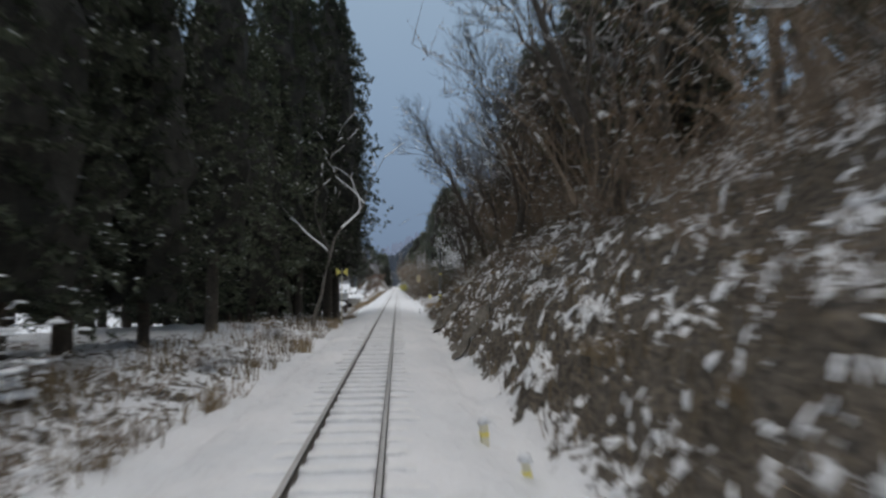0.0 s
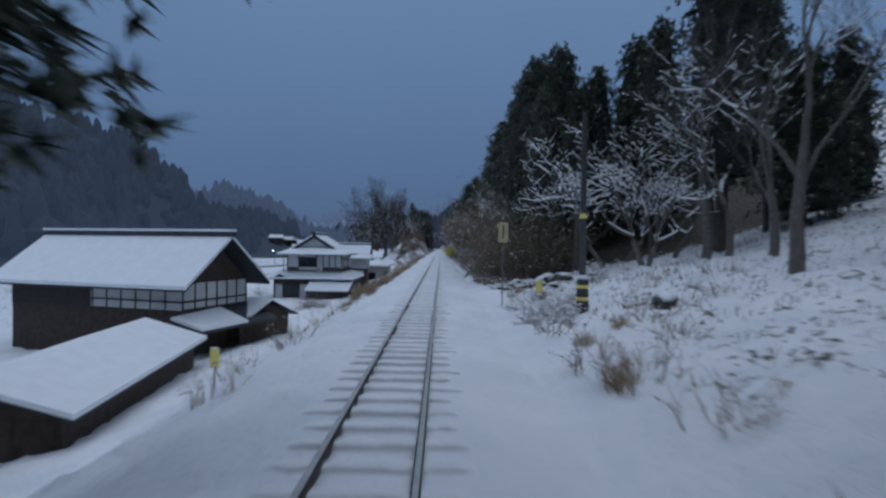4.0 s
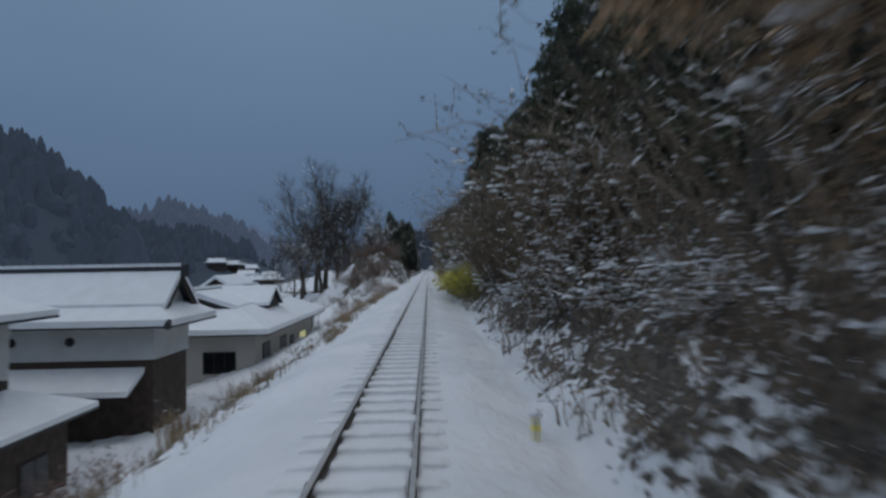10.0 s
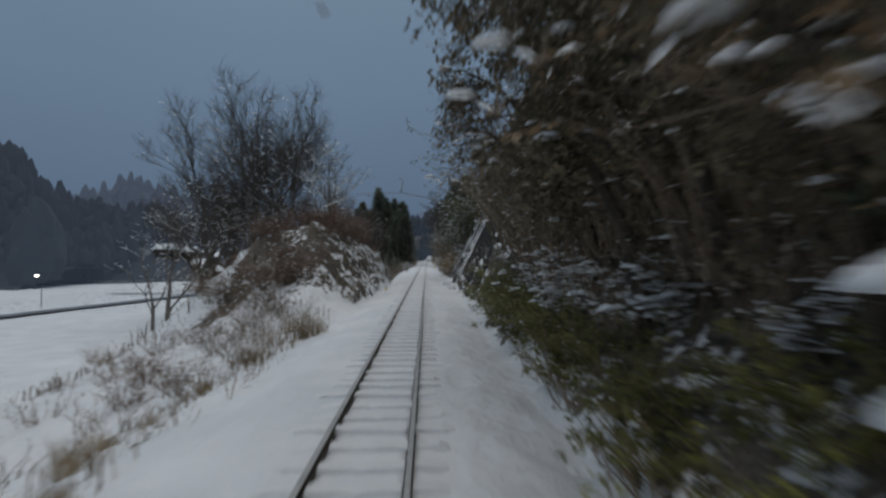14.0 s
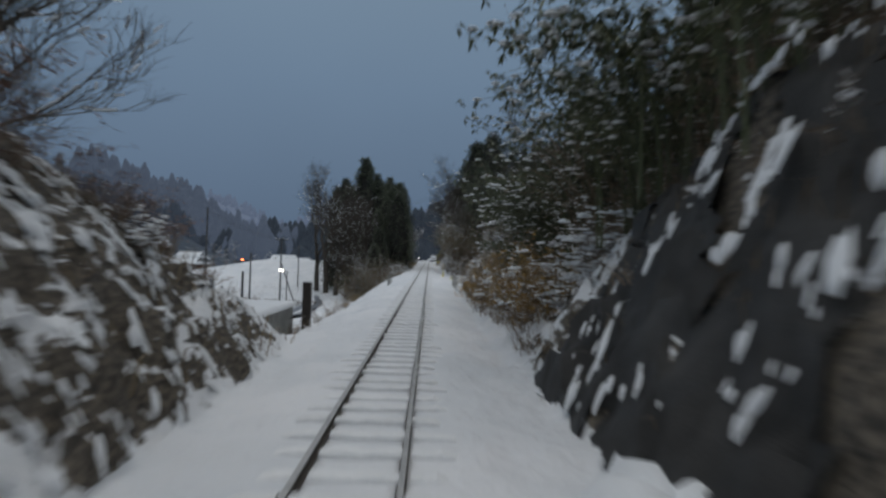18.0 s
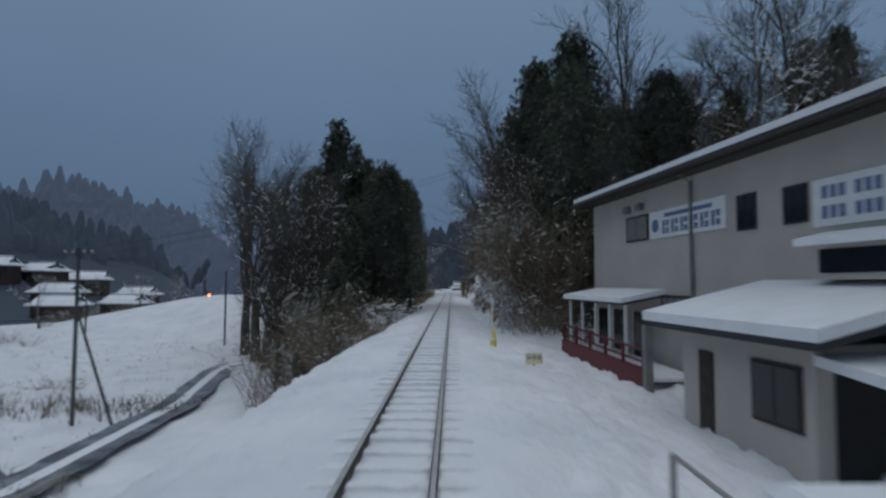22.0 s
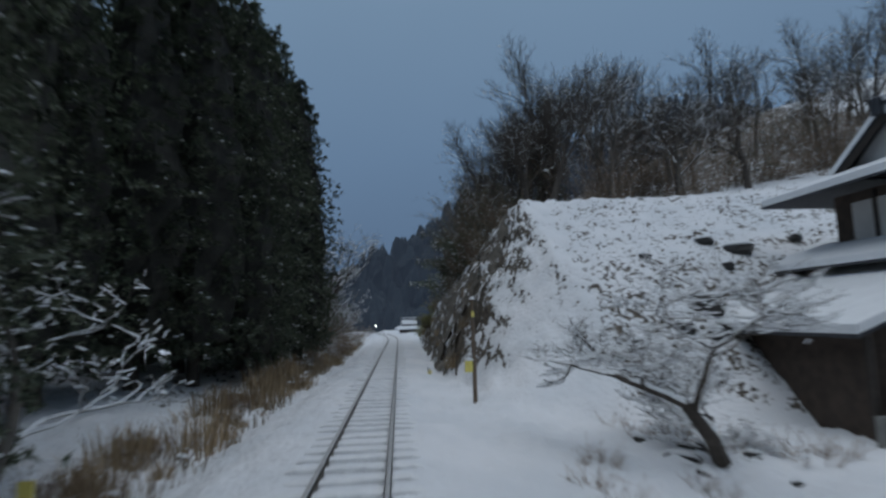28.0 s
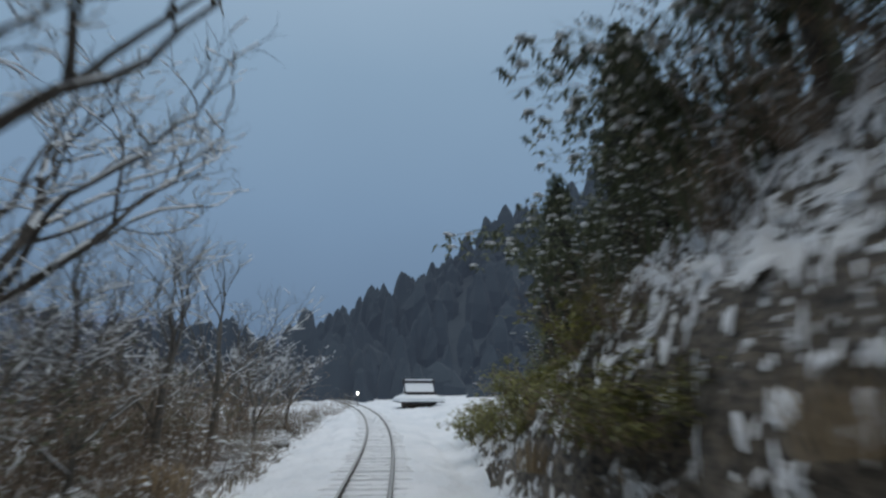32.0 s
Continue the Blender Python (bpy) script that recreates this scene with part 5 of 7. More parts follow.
def utility_pole(x, y, top, label, arms=0, box=False, stay=0.0, band=True, r=.13):
    z = ground_z(x, y)
    root = thing("utility_pole", (x, y, z), label, "pole", "utility poles")
    part("pole", Geo().tube([(0, 0, -.6), (0, 0, top - z)], [r, r * .72], 10), M_POLE, root, smooth=True)
    if band:
        part("marking_band", Geo().tube([(0, 0, 3.4), (0, 0, 3.58)], [r + .004, r + .004], 10), M_YELLOW, root, "yellow marking band")
    if box:
        part("cable_box", Geo().tube([(0, -.04, -.3), (0, -.04, 1.12), (0, -.04, 1.2)], [.23, .22, .16], 12), M_POLE, root, "dark round cable box at the foot")
        for z in (.42, .86):
            part("marking_band", Geo().tube([(0, -.04, z), (0, -.04, z + .13)], [.228, .227], 12), M_YELLOW, root, "worn yellow band")
        part("snow_cap", Geo().blob((0, -.06, 1.17), .25, .25, .2, random.Random(3), 10), M_SNOW, root, smooth=True)
    for k in range(arms):
        part("cross_arm", Geo().box(-.85, .85, -.05, .05, top - z - .35 - .5 * k, top - z - .25 - .5 * k), M_POLE, root)
        for dx in (-.75, -.3, .3, .75):
            part("insulator", Geo().tube([(dx, 0, top - z - .25 - .5 * k), (dx, 0, top - z - .08 - .5 * k)], [.035, .05], 6), M_WHITE, root)
    if stay:
        part("stay_pole", Geo().tube([(stay, 0, -.5), (.12, 0, (top - z) * .62)], [.09, .07], 8), M_POLE, root)
    return root


utility_pole(5.95, 69.0, 7.3, "grey line-side pole with cable box and yellow band", box=True)
for x, y, top, arms, stay in ((-19.9, 296, 4.2, 1, 2.4), (-25.3, 330, 3.6, 0, 0), (-22.2, 290, 2.0, 0, 0), (-23.6, 279, 6.8, 0, 0), (-14.0, 262, .6, 0, 0), (-30, 118, 1.0, 0, 0), (-42, 112, 2.2, 0, 0), (-48, 340, 0.5, 0, 0), (-20, 262, 1.2, 0, 0)):
    utility_pole(x, y, top, "dark wooden utility pole on the valley floor", arms, False, stay, False, .12)


def wires(a, b, sag, gap, n):
    """Power wires hanging from pole to pole."""
    root = thing("power_wires", (0, 0, 0), "thin dark power wires crossing above the line", "wires")
    A, B = Vector(a), Vector(b)
    for k in range(n):
        pts = []
        for i in range(13):
            t = i / 12
            p = A.lerp(B, t)
            pts.append((p.x, p.y, p.z - sag * 4 * t * (1 - t) - k * gap))
        part("wire", Geo().tube(pts, [.014] * 13, 4, cap=False), M_BLACK, root)


utility_pole(9.6, 331, 19.0, "grey wooden pole on the wooded bank", arms=1)
wires((-19.9, 296, 4.1), (9.6, 331, 18.7), 1.2, .45, 2)
wires((-19.9, 296, 4.0), (-25.3, 330, 3.4), .6, .3, 2)
wires((-23.6, 279, 6.6), (-19.9, 296, 4.0), .4, .3, 2)


def street_lamp(x, y, h, mat, label):
    z = ground_z(x, y)
    root = thing("street_lamp", (x, y, z), label, "street lamp", "street lamps")
    part("pole", post_geo(h, .06), M_POLE, root)
    part("arm", Geo().tube([(0, 0, h - .1), (-.5, -.2, h + .08)], [.03, .03], 6), M_POLE, root)
    part("lantern", Geo().bevel_box(-.78, -.38, -.34, -.10, h + .0, h + .14, .05), mat, root, "lit lantern")


street_lamp(-14.5, 278, 5.6, M_LAMPW, "lit white street lamp on a thin pole")
street_lamp(-110, 354, 8.0, M_LAMPW, "lit white street lamp across the valley")
street_lamp(-62, 262, 5.2, M_LAMPW, "lit white street lamp across the valley")
street_lamp(-120, 330, 9.0, M_LAMPW, "lit white street lamp across the valley")


def signal(x, y, h, mat, label, arm=True):
    z = ground_z(x, y)
    root = thing("railway_signal", (x, y, z), label, "signal", "line-side lamps")
    part("post", post_geo(h, .06), M_POLE, root)
    part("lamp_housing", Geo().bevel_box(-.16, .16, -.10, .14, h - .45, h + .05, .04), M_BLACK, root)
    part("lens", Geo().tube([(0, -.10, h - .2), (0, -.16, h - .2)], [.09, .08], 10), mat, root, "lit lens")


signal(2.4, 470, 3.1, M_LAMPY, "lit yellow line-side lamp on a post")
signal(-3.7, 447, 1.6, M_LAMPW, "lit white line-side lamp on a short post")


def reflector_post(x, y):
    z = ground_z(x, y)
    root = thing("reflector_post", (x, y, z), "wooden post with a yellow reflector and a snow-topped yellow box", "post")
    h = 2.95 - z
    part("post", Geo().tube([(0, 0, -.5), (.01, 0, h * .5), (-.02, 0, h)], [.075, .07, .06], 9), M_TWIG, root, smooth=True)
    part("reflector", Geo().bevel_box(-.05, .05, -.10, -.05, h - .58, h - .40, .01), M_YELLOW, root)
    part("snow_cap", Geo().blob((0, 0, h - .04), .11, .11, .14, random.Random(4), 8), M_SNOW, root, smooth=True)
    box = part("box", Geo().bevel_box(-.30, -.06, -.14, .06, .62 - z, .98 - z, .02), M_YELLOW, root)
    part("box_snow", Geo().blob((-.18, -.04, .96 - z), .17, .15, .13, random.Random(6), 9), M_SNOW, box, smooth=True)


reflector_post(3.16, 356.5)


def yellow_posts():
    """Fire-hose style posts by the clinic path."""
    root = thing("marker_post", (2.68, 291.8, ground_z(2.68, 291.8)), "slim pole with a pale round top beside the line", "post")
    part("pole", post_geo(1.75, .045), M_CREAM, root)
    part("knob", Geo().tube([(0, 0, 1.75), (0, 0, 1.82), (0, 0, 1.95), (0, 0, 2.02)], [.05, .09, .09, .04], 10), M_WHITE, root, smooth=True)
    root = thing("warning_post", (2.62, 289.3, ground_z(2.62, 289.3)), "short bent yellow warning post in snow", "post")
    part("stake", Geo().tube([(0, 0, -.3), (0, 0, .5), (-.05, 0, .75)], [.07, .065, .05], 8), M_YELLOW, root)
    part("foot", Geo().bevel_box(-.22, -.05, -.08, .08, -.1, .3, .03), M_YELLOW, root)
    part("snow_cap", Geo().blob((-.08, 0, .28), .2, .16, .1, random.Random(5), 8), M_SNOW, root, smooth=True)


yellow_posts()


def text_mesh(name, body, size, mat, parent, at, turn=(90, 0, 0)):
    cu = bpy.data.curves.new(name, "FONT")
    cu.body, cu.size, cu.align_x, cu.align_y, cu.extrude = body, size, "CENTER", "CENTER", .002
    tmp = new(name + "_curve", cu)
    dg = bpy.context.evaluated_depsgraph_get()
    me = bpy.data.meshes.new_from_object(tmp.evaluated_get(dg))
    bpy.data.objects.remove(tmp)
    me.materials.clear()
    me.materials.append(mat)
    ob = new(name, me)
    ob.parent = parent
    ob.matrix_basis = pose(*at, *turn)
    return ob


def ground_plate():
    at = (3.62, 284.8, ground_z(3.62, 284.8))
    root = thing("notice_plate", at, "small white notice plate with dark lettering low in the snow", "sign")
    part("stake", post_geo(.3, .02), M_POLE, root)
    part("plate", Geo().box(-.30, .30, -.02, 0, .12, .50), M_CREAM, root)
    text_mesh("lettering", "お手洗", .17, M_BLACK, root, (0, -.024, .34))
    part("print", Geo().box(-.24, .24, -.026, -.0205, .17, .20), M_YELLOW, root)


ground_plate()


def railing(x, y0, y1, label, n):
    """Pipe railing along the bridge edge."""
    z = -.35
    root = thing("bridge_railing", (x, y0, z), label, "railing", "bridge railings")
    L = y1 - y0
    for k in range(n):
        y = L * k / (n - 1)
        part("post", Geo().box(-.025, .025, y - .025, y + .025, -.5, .95), M_PIPE, root)
    for zz in (.5, .95):
        part("rail", Geo().tube([(0, 0, zz), (0, L, zz)], [.026, .026], 8), M_PIPE, root)
    part("toe_board", Geo().box(-.05, .05, -.2, L + .2, -.55, -.15), M_CONCRETE, root, "concrete kerb under the railing")
    return root


railing(-2.75, 265.4, 270.2, "pale pipe railing at the edge of the bridge", 6)
railing(3.05, 262.0, 271.0, "pale pipe railing at the edge of the bridge", 7)


# ---- roofs and houses ----
def hip_gable(root, x0, x1, y0, y1, ze, inset, zm, zr, along="y", snow=.22, tile=.10):
    """A hip-and-gable roof: skirt up to zm, a gable above it to the ridge at zr."""
    ix0, ix1, iy0, iy1 = x0 + inset, x1 - inset, y0 + inset, y1 - inset
    E = [(x0, y0, ze), (x1, y0, ze), (x1, y1, ze), (x0, y1, ze)]
    I = [(ix0, iy0, zm), (ix1, iy0, zm), (ix1, iy1, zm), (ix0, iy1, zm)]
    polys = [[E[k], E[(k + 1) % 4], I[(k + 1) % 4], I[k]] for k in range(4)]
    if zr > zm:
        if along == "y":
            cx = (x0 + x1) / 2
            a, b = (cx, iy0 - .5, zr), (cx, iy1 + .5, zr)
            polys += [[(ix0 - .25, iy0 - .5, zm - .02), a, b, (ix0 - .25, iy1 + .5, zm - .02)], [a, (ix1 + .25, iy0 - .5, zm - .02), (ix1 + .25, iy1 + .5, zm - .02), b]]
            gables = [[(ix0, iy0, zm), (ix1, iy0, zm), (cx, iy0, zr)], [(ix0, iy1, zm), (cx, iy1, zr), (ix1, iy1, zm)]]
        else:
            cy = (y0 + y1) / 2
            a, b = (ix0 - .5, cy, zr), (ix1 + .5, cy, zr)
            polys += [[(ix0 - .5, iy0 - .25, zm - .02), (ix1 + .5, iy0 - .25, zm - .02), b, a], [a, b, (ix1 + .5, iy1 + .25, zm - .02), (ix0 - .5, iy1 + .25, zm - .02)]]
            gables = [[(ix0, iy0, zm), (ix0, cy, zr), (ix0, iy1, zm)], [(ix1, iy0, zm), (ix1, iy1, zm), (ix1, cy, zr)]]
        for p in gables:
            part("gable", Geo().add(p, [(0, 1, 2)]), M_PLASTER, root)
        run = (0, 1, 0) if along == "y" else (1, 0, 0)
        for end, foot0, foot1, sgn in ((a, polys[4][0], polys[5][1] if along == "y" else polys[5][3], -1), (b, polys[4][3] if along == "y" else polys[4][1], polys[5][2], 1)):
            o = Vector(run) * sgn * .04
            for foot in (foot0, foot1):
                f, e = Vector(foot) - o, Vector(end) - o
                dz = Vector((0, 0, .34))
                g = Geo().add([f - dz, f, e, e - dz] + [v - o * 2 for v in (f - dz, f, e, e - dz)], [(0, 1, 2, 3), (7, 6, 5, 4), (0, 3, 7, 4), (1, 5, 6, 2), (0, 4, 5, 1), (3, 2, 6, 7)])
                part("barge_board", g, M_TIMBER, root)
            q = Vector(end)
            part("ridge_end_tile", Geo().bevel_box(q.x - .26, q.x + .26, q.y - .16, q.y + .16, q.z - .1, q.z + .62, .1), M_TILE, root)
        d = Vector(b) - Vector(a)
        side = Vector((.22, 0, 0)) if along == "y" else Vector((0, .22, 0))
        q = [Vector(a) - side, Vector(a) + side, Vector(b) + side, Vector(b) - side]
        part("ridge", Geo().slab(q, .42), M_TILE, root, "stacked dark ridge tiles")
        q = [p + Vector((0, 0, .42)) for p in (Vector(a) - side * 1.3, Vector(a) + side * 1.3, Vector(b) + side * 1.3, Vector(b) - side * 1.3)]
        part("ridge_snow", Geo().slab(q, .16), M_SNOW, root)
    for p in polys:
        part("roof", Geo().slab(p, tile), M_TILE, root, "dark tiled roof")
        part("roof_snow", Geo().slab([(u[0], u[1], u[2] + tile) for u in p], snow), M_SNOW, root, "thick even snow on the roof")


def skirt(root, x0, x1, y0, y1, ze, depth, zt, snow=.2):
    """A lean-to roof running round four walls."""
    hip_gable(root, x0, x1, y0, y1, ze, depth, zt, zt, snow=snow)


def walls(root, x0, x1, y0, y1, z0, z1, mat, name="wall", t=.16):
    part(name, Geo().box(x0, x1, y0, y0 + t, z0, z1), mat, root)
    part(name, Geo().box(x0, x1, y1 - t, y1, z0, z1), mat, root)
    part(name, Geo().box(x0, x0 + t, y0 + t, y1 - t, z0, z1), mat, root)
    part(name, Geo().box(x1 - t, x1, y0 + t, y1 - t, z0, z1), mat, root)


def window_y(root, x0, x1, y, z0, z1, panes=2, frame_mat=None, glass=None, name="window", out=-1):
    """A window in a wall that faces along y."""
    fr = part(name, Geo().box(x0 - .06, x1 + .06, y + out * .05, y, z0 - .06, z1 + .06), frame_mat or M_TIMBER, root)
    w = (x1 - x0) / panes
    for k in range(panes):
        part("pane", Geo().box(x0 + w * k + .03, x0 + w * (k + 1) - .03, y + out * .065, y + out * .0505, z0 + .02, z1 - .02), glass or M_GLASS, fr)
    return fr


def window_x(root, y0, y1, x, z0, z1, panes=2, frame_mat=None, glass=None, name="window", out=1):
    fr = part(name, Geo().box(min(x, x + out * .05), max(x, x + out * .05), y0 - .06, y1 + .06, z0 - .06, z1 + .06), frame_mat or M_TIMBER, root)
    w = (y1 - y0) / panes
    for k in range(panes):
        a, b = x + out * .0505, x + out * .065
        part("pane", Geo().box(min(a, b), max(a, b), y0 + w * k + .03, y0 + w * (k + 1) - .03, z0 + .02, z1 - .02), glass or M_GLASS, fr)
    return fr


def big_house():
    bx, by, bz = -18.0, 136.0, -5.8
    root = thing("farmhouse", (bx, by, bz), "two-storey traditional farmhouse with white panels and snowy tiled roofs", "house")
    y0, y1 = -4.4, 5.0
    walls(root, -5.8, 5.6, y0, y1, -.5, 3.2, M_BOARD)
    walls(root, -3.85, 4.1, y0 + .25, y1 - .8, 3.2, 6.55, M_PLASTER, "upper_wall")
    skirt(root, -7.1, 6.1, y0 - 1.1, y1 + 1.1, 2.95, 2.6, 4.15)
    hip_gable(root, -5.1, 5.0, y0 - 1.0, y1 + .5, 6.5, 2.0, 7.35, 9.4, "y")
    # upper storey: posts, panels and windows
    for x in (-3.85, -2.2, .45, 1.4, 2.3, 3.2, 4.1):
        part("post", Geo().box(x - .07, x + .07, y0 + .21, y0 + .25, 4.1, 6.5), M_TIMBER, root)
    for x0, x1 in ((-3.7, -2.35), (1.5, 2.2), (2.4, 3.1), (3.3, 3.95)):
        part("base_panel", Geo().box(x0, x1, y0 + .22, y0 + .25, 4.35, 4.75), M_TIMBER, root)
    window_y(root, -2.1, .35, y0 + .25, 4.8, 6.2, 2)
    part("beam", Geo().box(-3.95, 4.2, y0 + .17, y0 + .25, 4.1, 4.32), M_TIMBER, root)
    window_x(root, -2.7, -.8, 4.1, 4.7, 6.1, 2)
    window_x(root, .3, 2.6, 4.1, 4.7, 6.1, 2)
    part("balcony_rail", Geo().box(4.12, 4.5, y0 + .4, 3.6, 4.25, 4.55), M_TIMBER, root)
    ac = part("air_conditioner", Geo().bevel_box(.55, 1.3, y0 - .25, y0 + .1, 4.2, 4.8, .03), M_PLASTER, root, "white outdoor air-conditioner unit")
    part("fan_grille", Geo().tube([(.85, y0 - .251, 4.5), (.85, y0 - .27, 4.5)], [.22, .22], 16), M_CONCRETE, ac)
    # ground floor: shutters and panels
    for x0, x1, m in ((-5.5, -4.5, M_PLASTER), (-1.9, -.9, M_PLASTER)):
        part("panel", Geo().box(x0, x1, y0 - .04, y0, .2, 2.2), m, root)
    window_y(root, -4.4, -2.0, y0, .15, 2.3, 4)
    window_y(root, -.6, 4.6, y0, .2, 2.0, 5)
    for y in (-2.5, .2, 2.6):
        window_x(root, y, y + 1.3, 5.6, .6, 2.0, 2)
    # small entrance gable and porch roof
    part("porch_roof", Geo().slab([(-.6, y0 - 2.6, 1.35), (5.6, y0 - 2.6, 1.35), (6.0, y0 - .2, 2.75), (-.2, y0 - .2, 2.75)], .08), M_TILE, root)
    part("porch_snow", Geo().slab([(-.65, y0 - 2.65, 1.43), (5.65, y0 - 2.65, 1.43), (6.0, y0 - .2, 2.83), (-.2, y0 - .2, 2.83)], .2), M_SNOW, root)
    for x in (-.4, 2.5, 5.4):
        part("porch_post", Geo().box(x - .06, x + .06, y0 - 2.45, y0 - 2.33, -.4, 1.4), M_TIMBER, root)
    g = Geo().slab([(-6.0, y0 - 1.15, 3.1), (-4.6, y0 - 1.15, 3.75), (-4.6, y0 + .9, 3.95), (-6.0, y0 + .9, 3.2)], .16)
    g.slab([(-4.6, y0 - 1.15, 3.75), (-3.2, y0 - 1.15, 3.1), (-3.2, y0 + .9, 3.2), (-4.6, y0 + .9, 3.95)], .16)
    part("entrance_gable", g, M_SNOW, root)
    part("gable_face", Geo().add([(-5.7, y0 - 1.0, 3.1), (-3.5, y0 - 1.0, 3.1), (-4.6, y0 - 1.0, 3.72)], [(0, 1, 2)]), M_BOARD, root)
    part("gable_louvre", Geo().box(-2.2, 2.2, y0 + .96, y0 + 1.0, 7.4, 7.75), M_TIMBER, root)
    part("downpipe", Geo().tube([(-4.2, y0 - .5, 4.0), (-4.2, y0 - .5, 6.4)], [.05, .05], 6), M_CONCRETE, root)


big_house()


def white_store():
    root = thing("storehouse", (-15.45, 148.9, -5.4), "low white-walled storehouse with a snow-covered hip roof", "house")
    walls(root, -8.0, 3.2, -1.8, 1.8, -.5, 3.6, M_BOARD)
    walls(root, -8.1, 3.3, -1.9, 1.9, 3.6, 5.2, M_PLASTER, "upper_wall")
    hip_gable(root, -9.4, 4.5, -2.9, 2.7, 5.15, 1.15, 5.85, 7.55, "x", snow=.3)
    for x in (-.6, -3.3, -5.6):
        part("vent", Geo().tube([(x, -1.9, 4.5), (x, -1.96, 4.5)], [.22, .22], 14), M_BLACK, root, "small round barred vent")
    part("ornament_tile", Geo().tube([(4.3, -2.8, 5.2), (4.5, -3.0, 5.5)], [.18, .12], 8), M_TILE, root)
    part("lean_to", Geo().slab([(-6.6, -3.4, 2.1), (2.8, -3.4, 2.1), (2.8, -1.8, 2.9), (-6.6, -1.8, 2.9)], .1), M_TILE, root)
    part("lean_to_snow", Geo().slab([(-6.6, -3.4, 2.2), (2.8, -3.4, 2.2), (2.8, -1.8, 3.0), (-6.6, -1.8, 3.0)], .25), M_SNOW, root)


white_store()


def low_house():
    root = thing("low_house", (-15.0, 169, -4.9), "long low house with beige walls under deep roof snow", "house")
    walls(root, -5.2, 4.5, -12.0, 5.4, -.5, 3.2, M_BEIGE)
    hip_gable(root, -6.4, 5.6, -13.0, 6.5, 3.05, 3.0, 4.4, 5.5, "y", snow=.34)
    for y, w, z0, z1 in ((-10.4, 1.7, .3, 2.2), (-5.9, 1.7, .3, 2.1), (-2.9, 1.1, .4, 1.8)):
        window_x(root, y, y + w, 4.5, z0, z1, 2, glass=M_GLASS)
    window_y(root, -3.6, -1.2, -12.0, .4, 2.2, 3)
    window_y(root, 1.2, 3.2, -12.0, .6, 1.9, 3)
    window_x(root, .2, 2.6, 4.5, .5, 1.8, 2, M_CONCRETE, lamp_material("dim_lit_window", (.8, .85, .5), .25), "lit_window")
    part("plinth", Geo().box(4.5, 4.56, -12.0, 5.4, -.5, .1), M_CONCRETE, root)
    wing = thing("house_wing", (-14.0, 164.0, -4.9), "small gabled roof wing deep in snow", "house")
    for s in (-1, 1):
        p = [(-2.5, s * 1.9, 4.5), (3.0, s * 1.9, 4.5), (3.0, 0, 5.7), (-2.5, 0, 5.7)]
        p = p if s < 0 else p[::-1]
        part("roof", Geo().slab(p, .08), M_TILE, wing)
        part("roof_snow", Geo().slab([(u[0], u[1], u[2] + .08) for u in p], .26), M_SNOW, wing)
    part("gable", Geo().add([(2.8, -1.6, 4.4), (2.8, 1.6, 4.4), (2.8, 0, 5.6)], [(0, 1, 2)]), M_TIMBER, wing)
    part("body", Geo().box(-2.4, 2.7, -1.5, 1.5, 3.2, 4.5), M_BOARD, wing)


low_house()


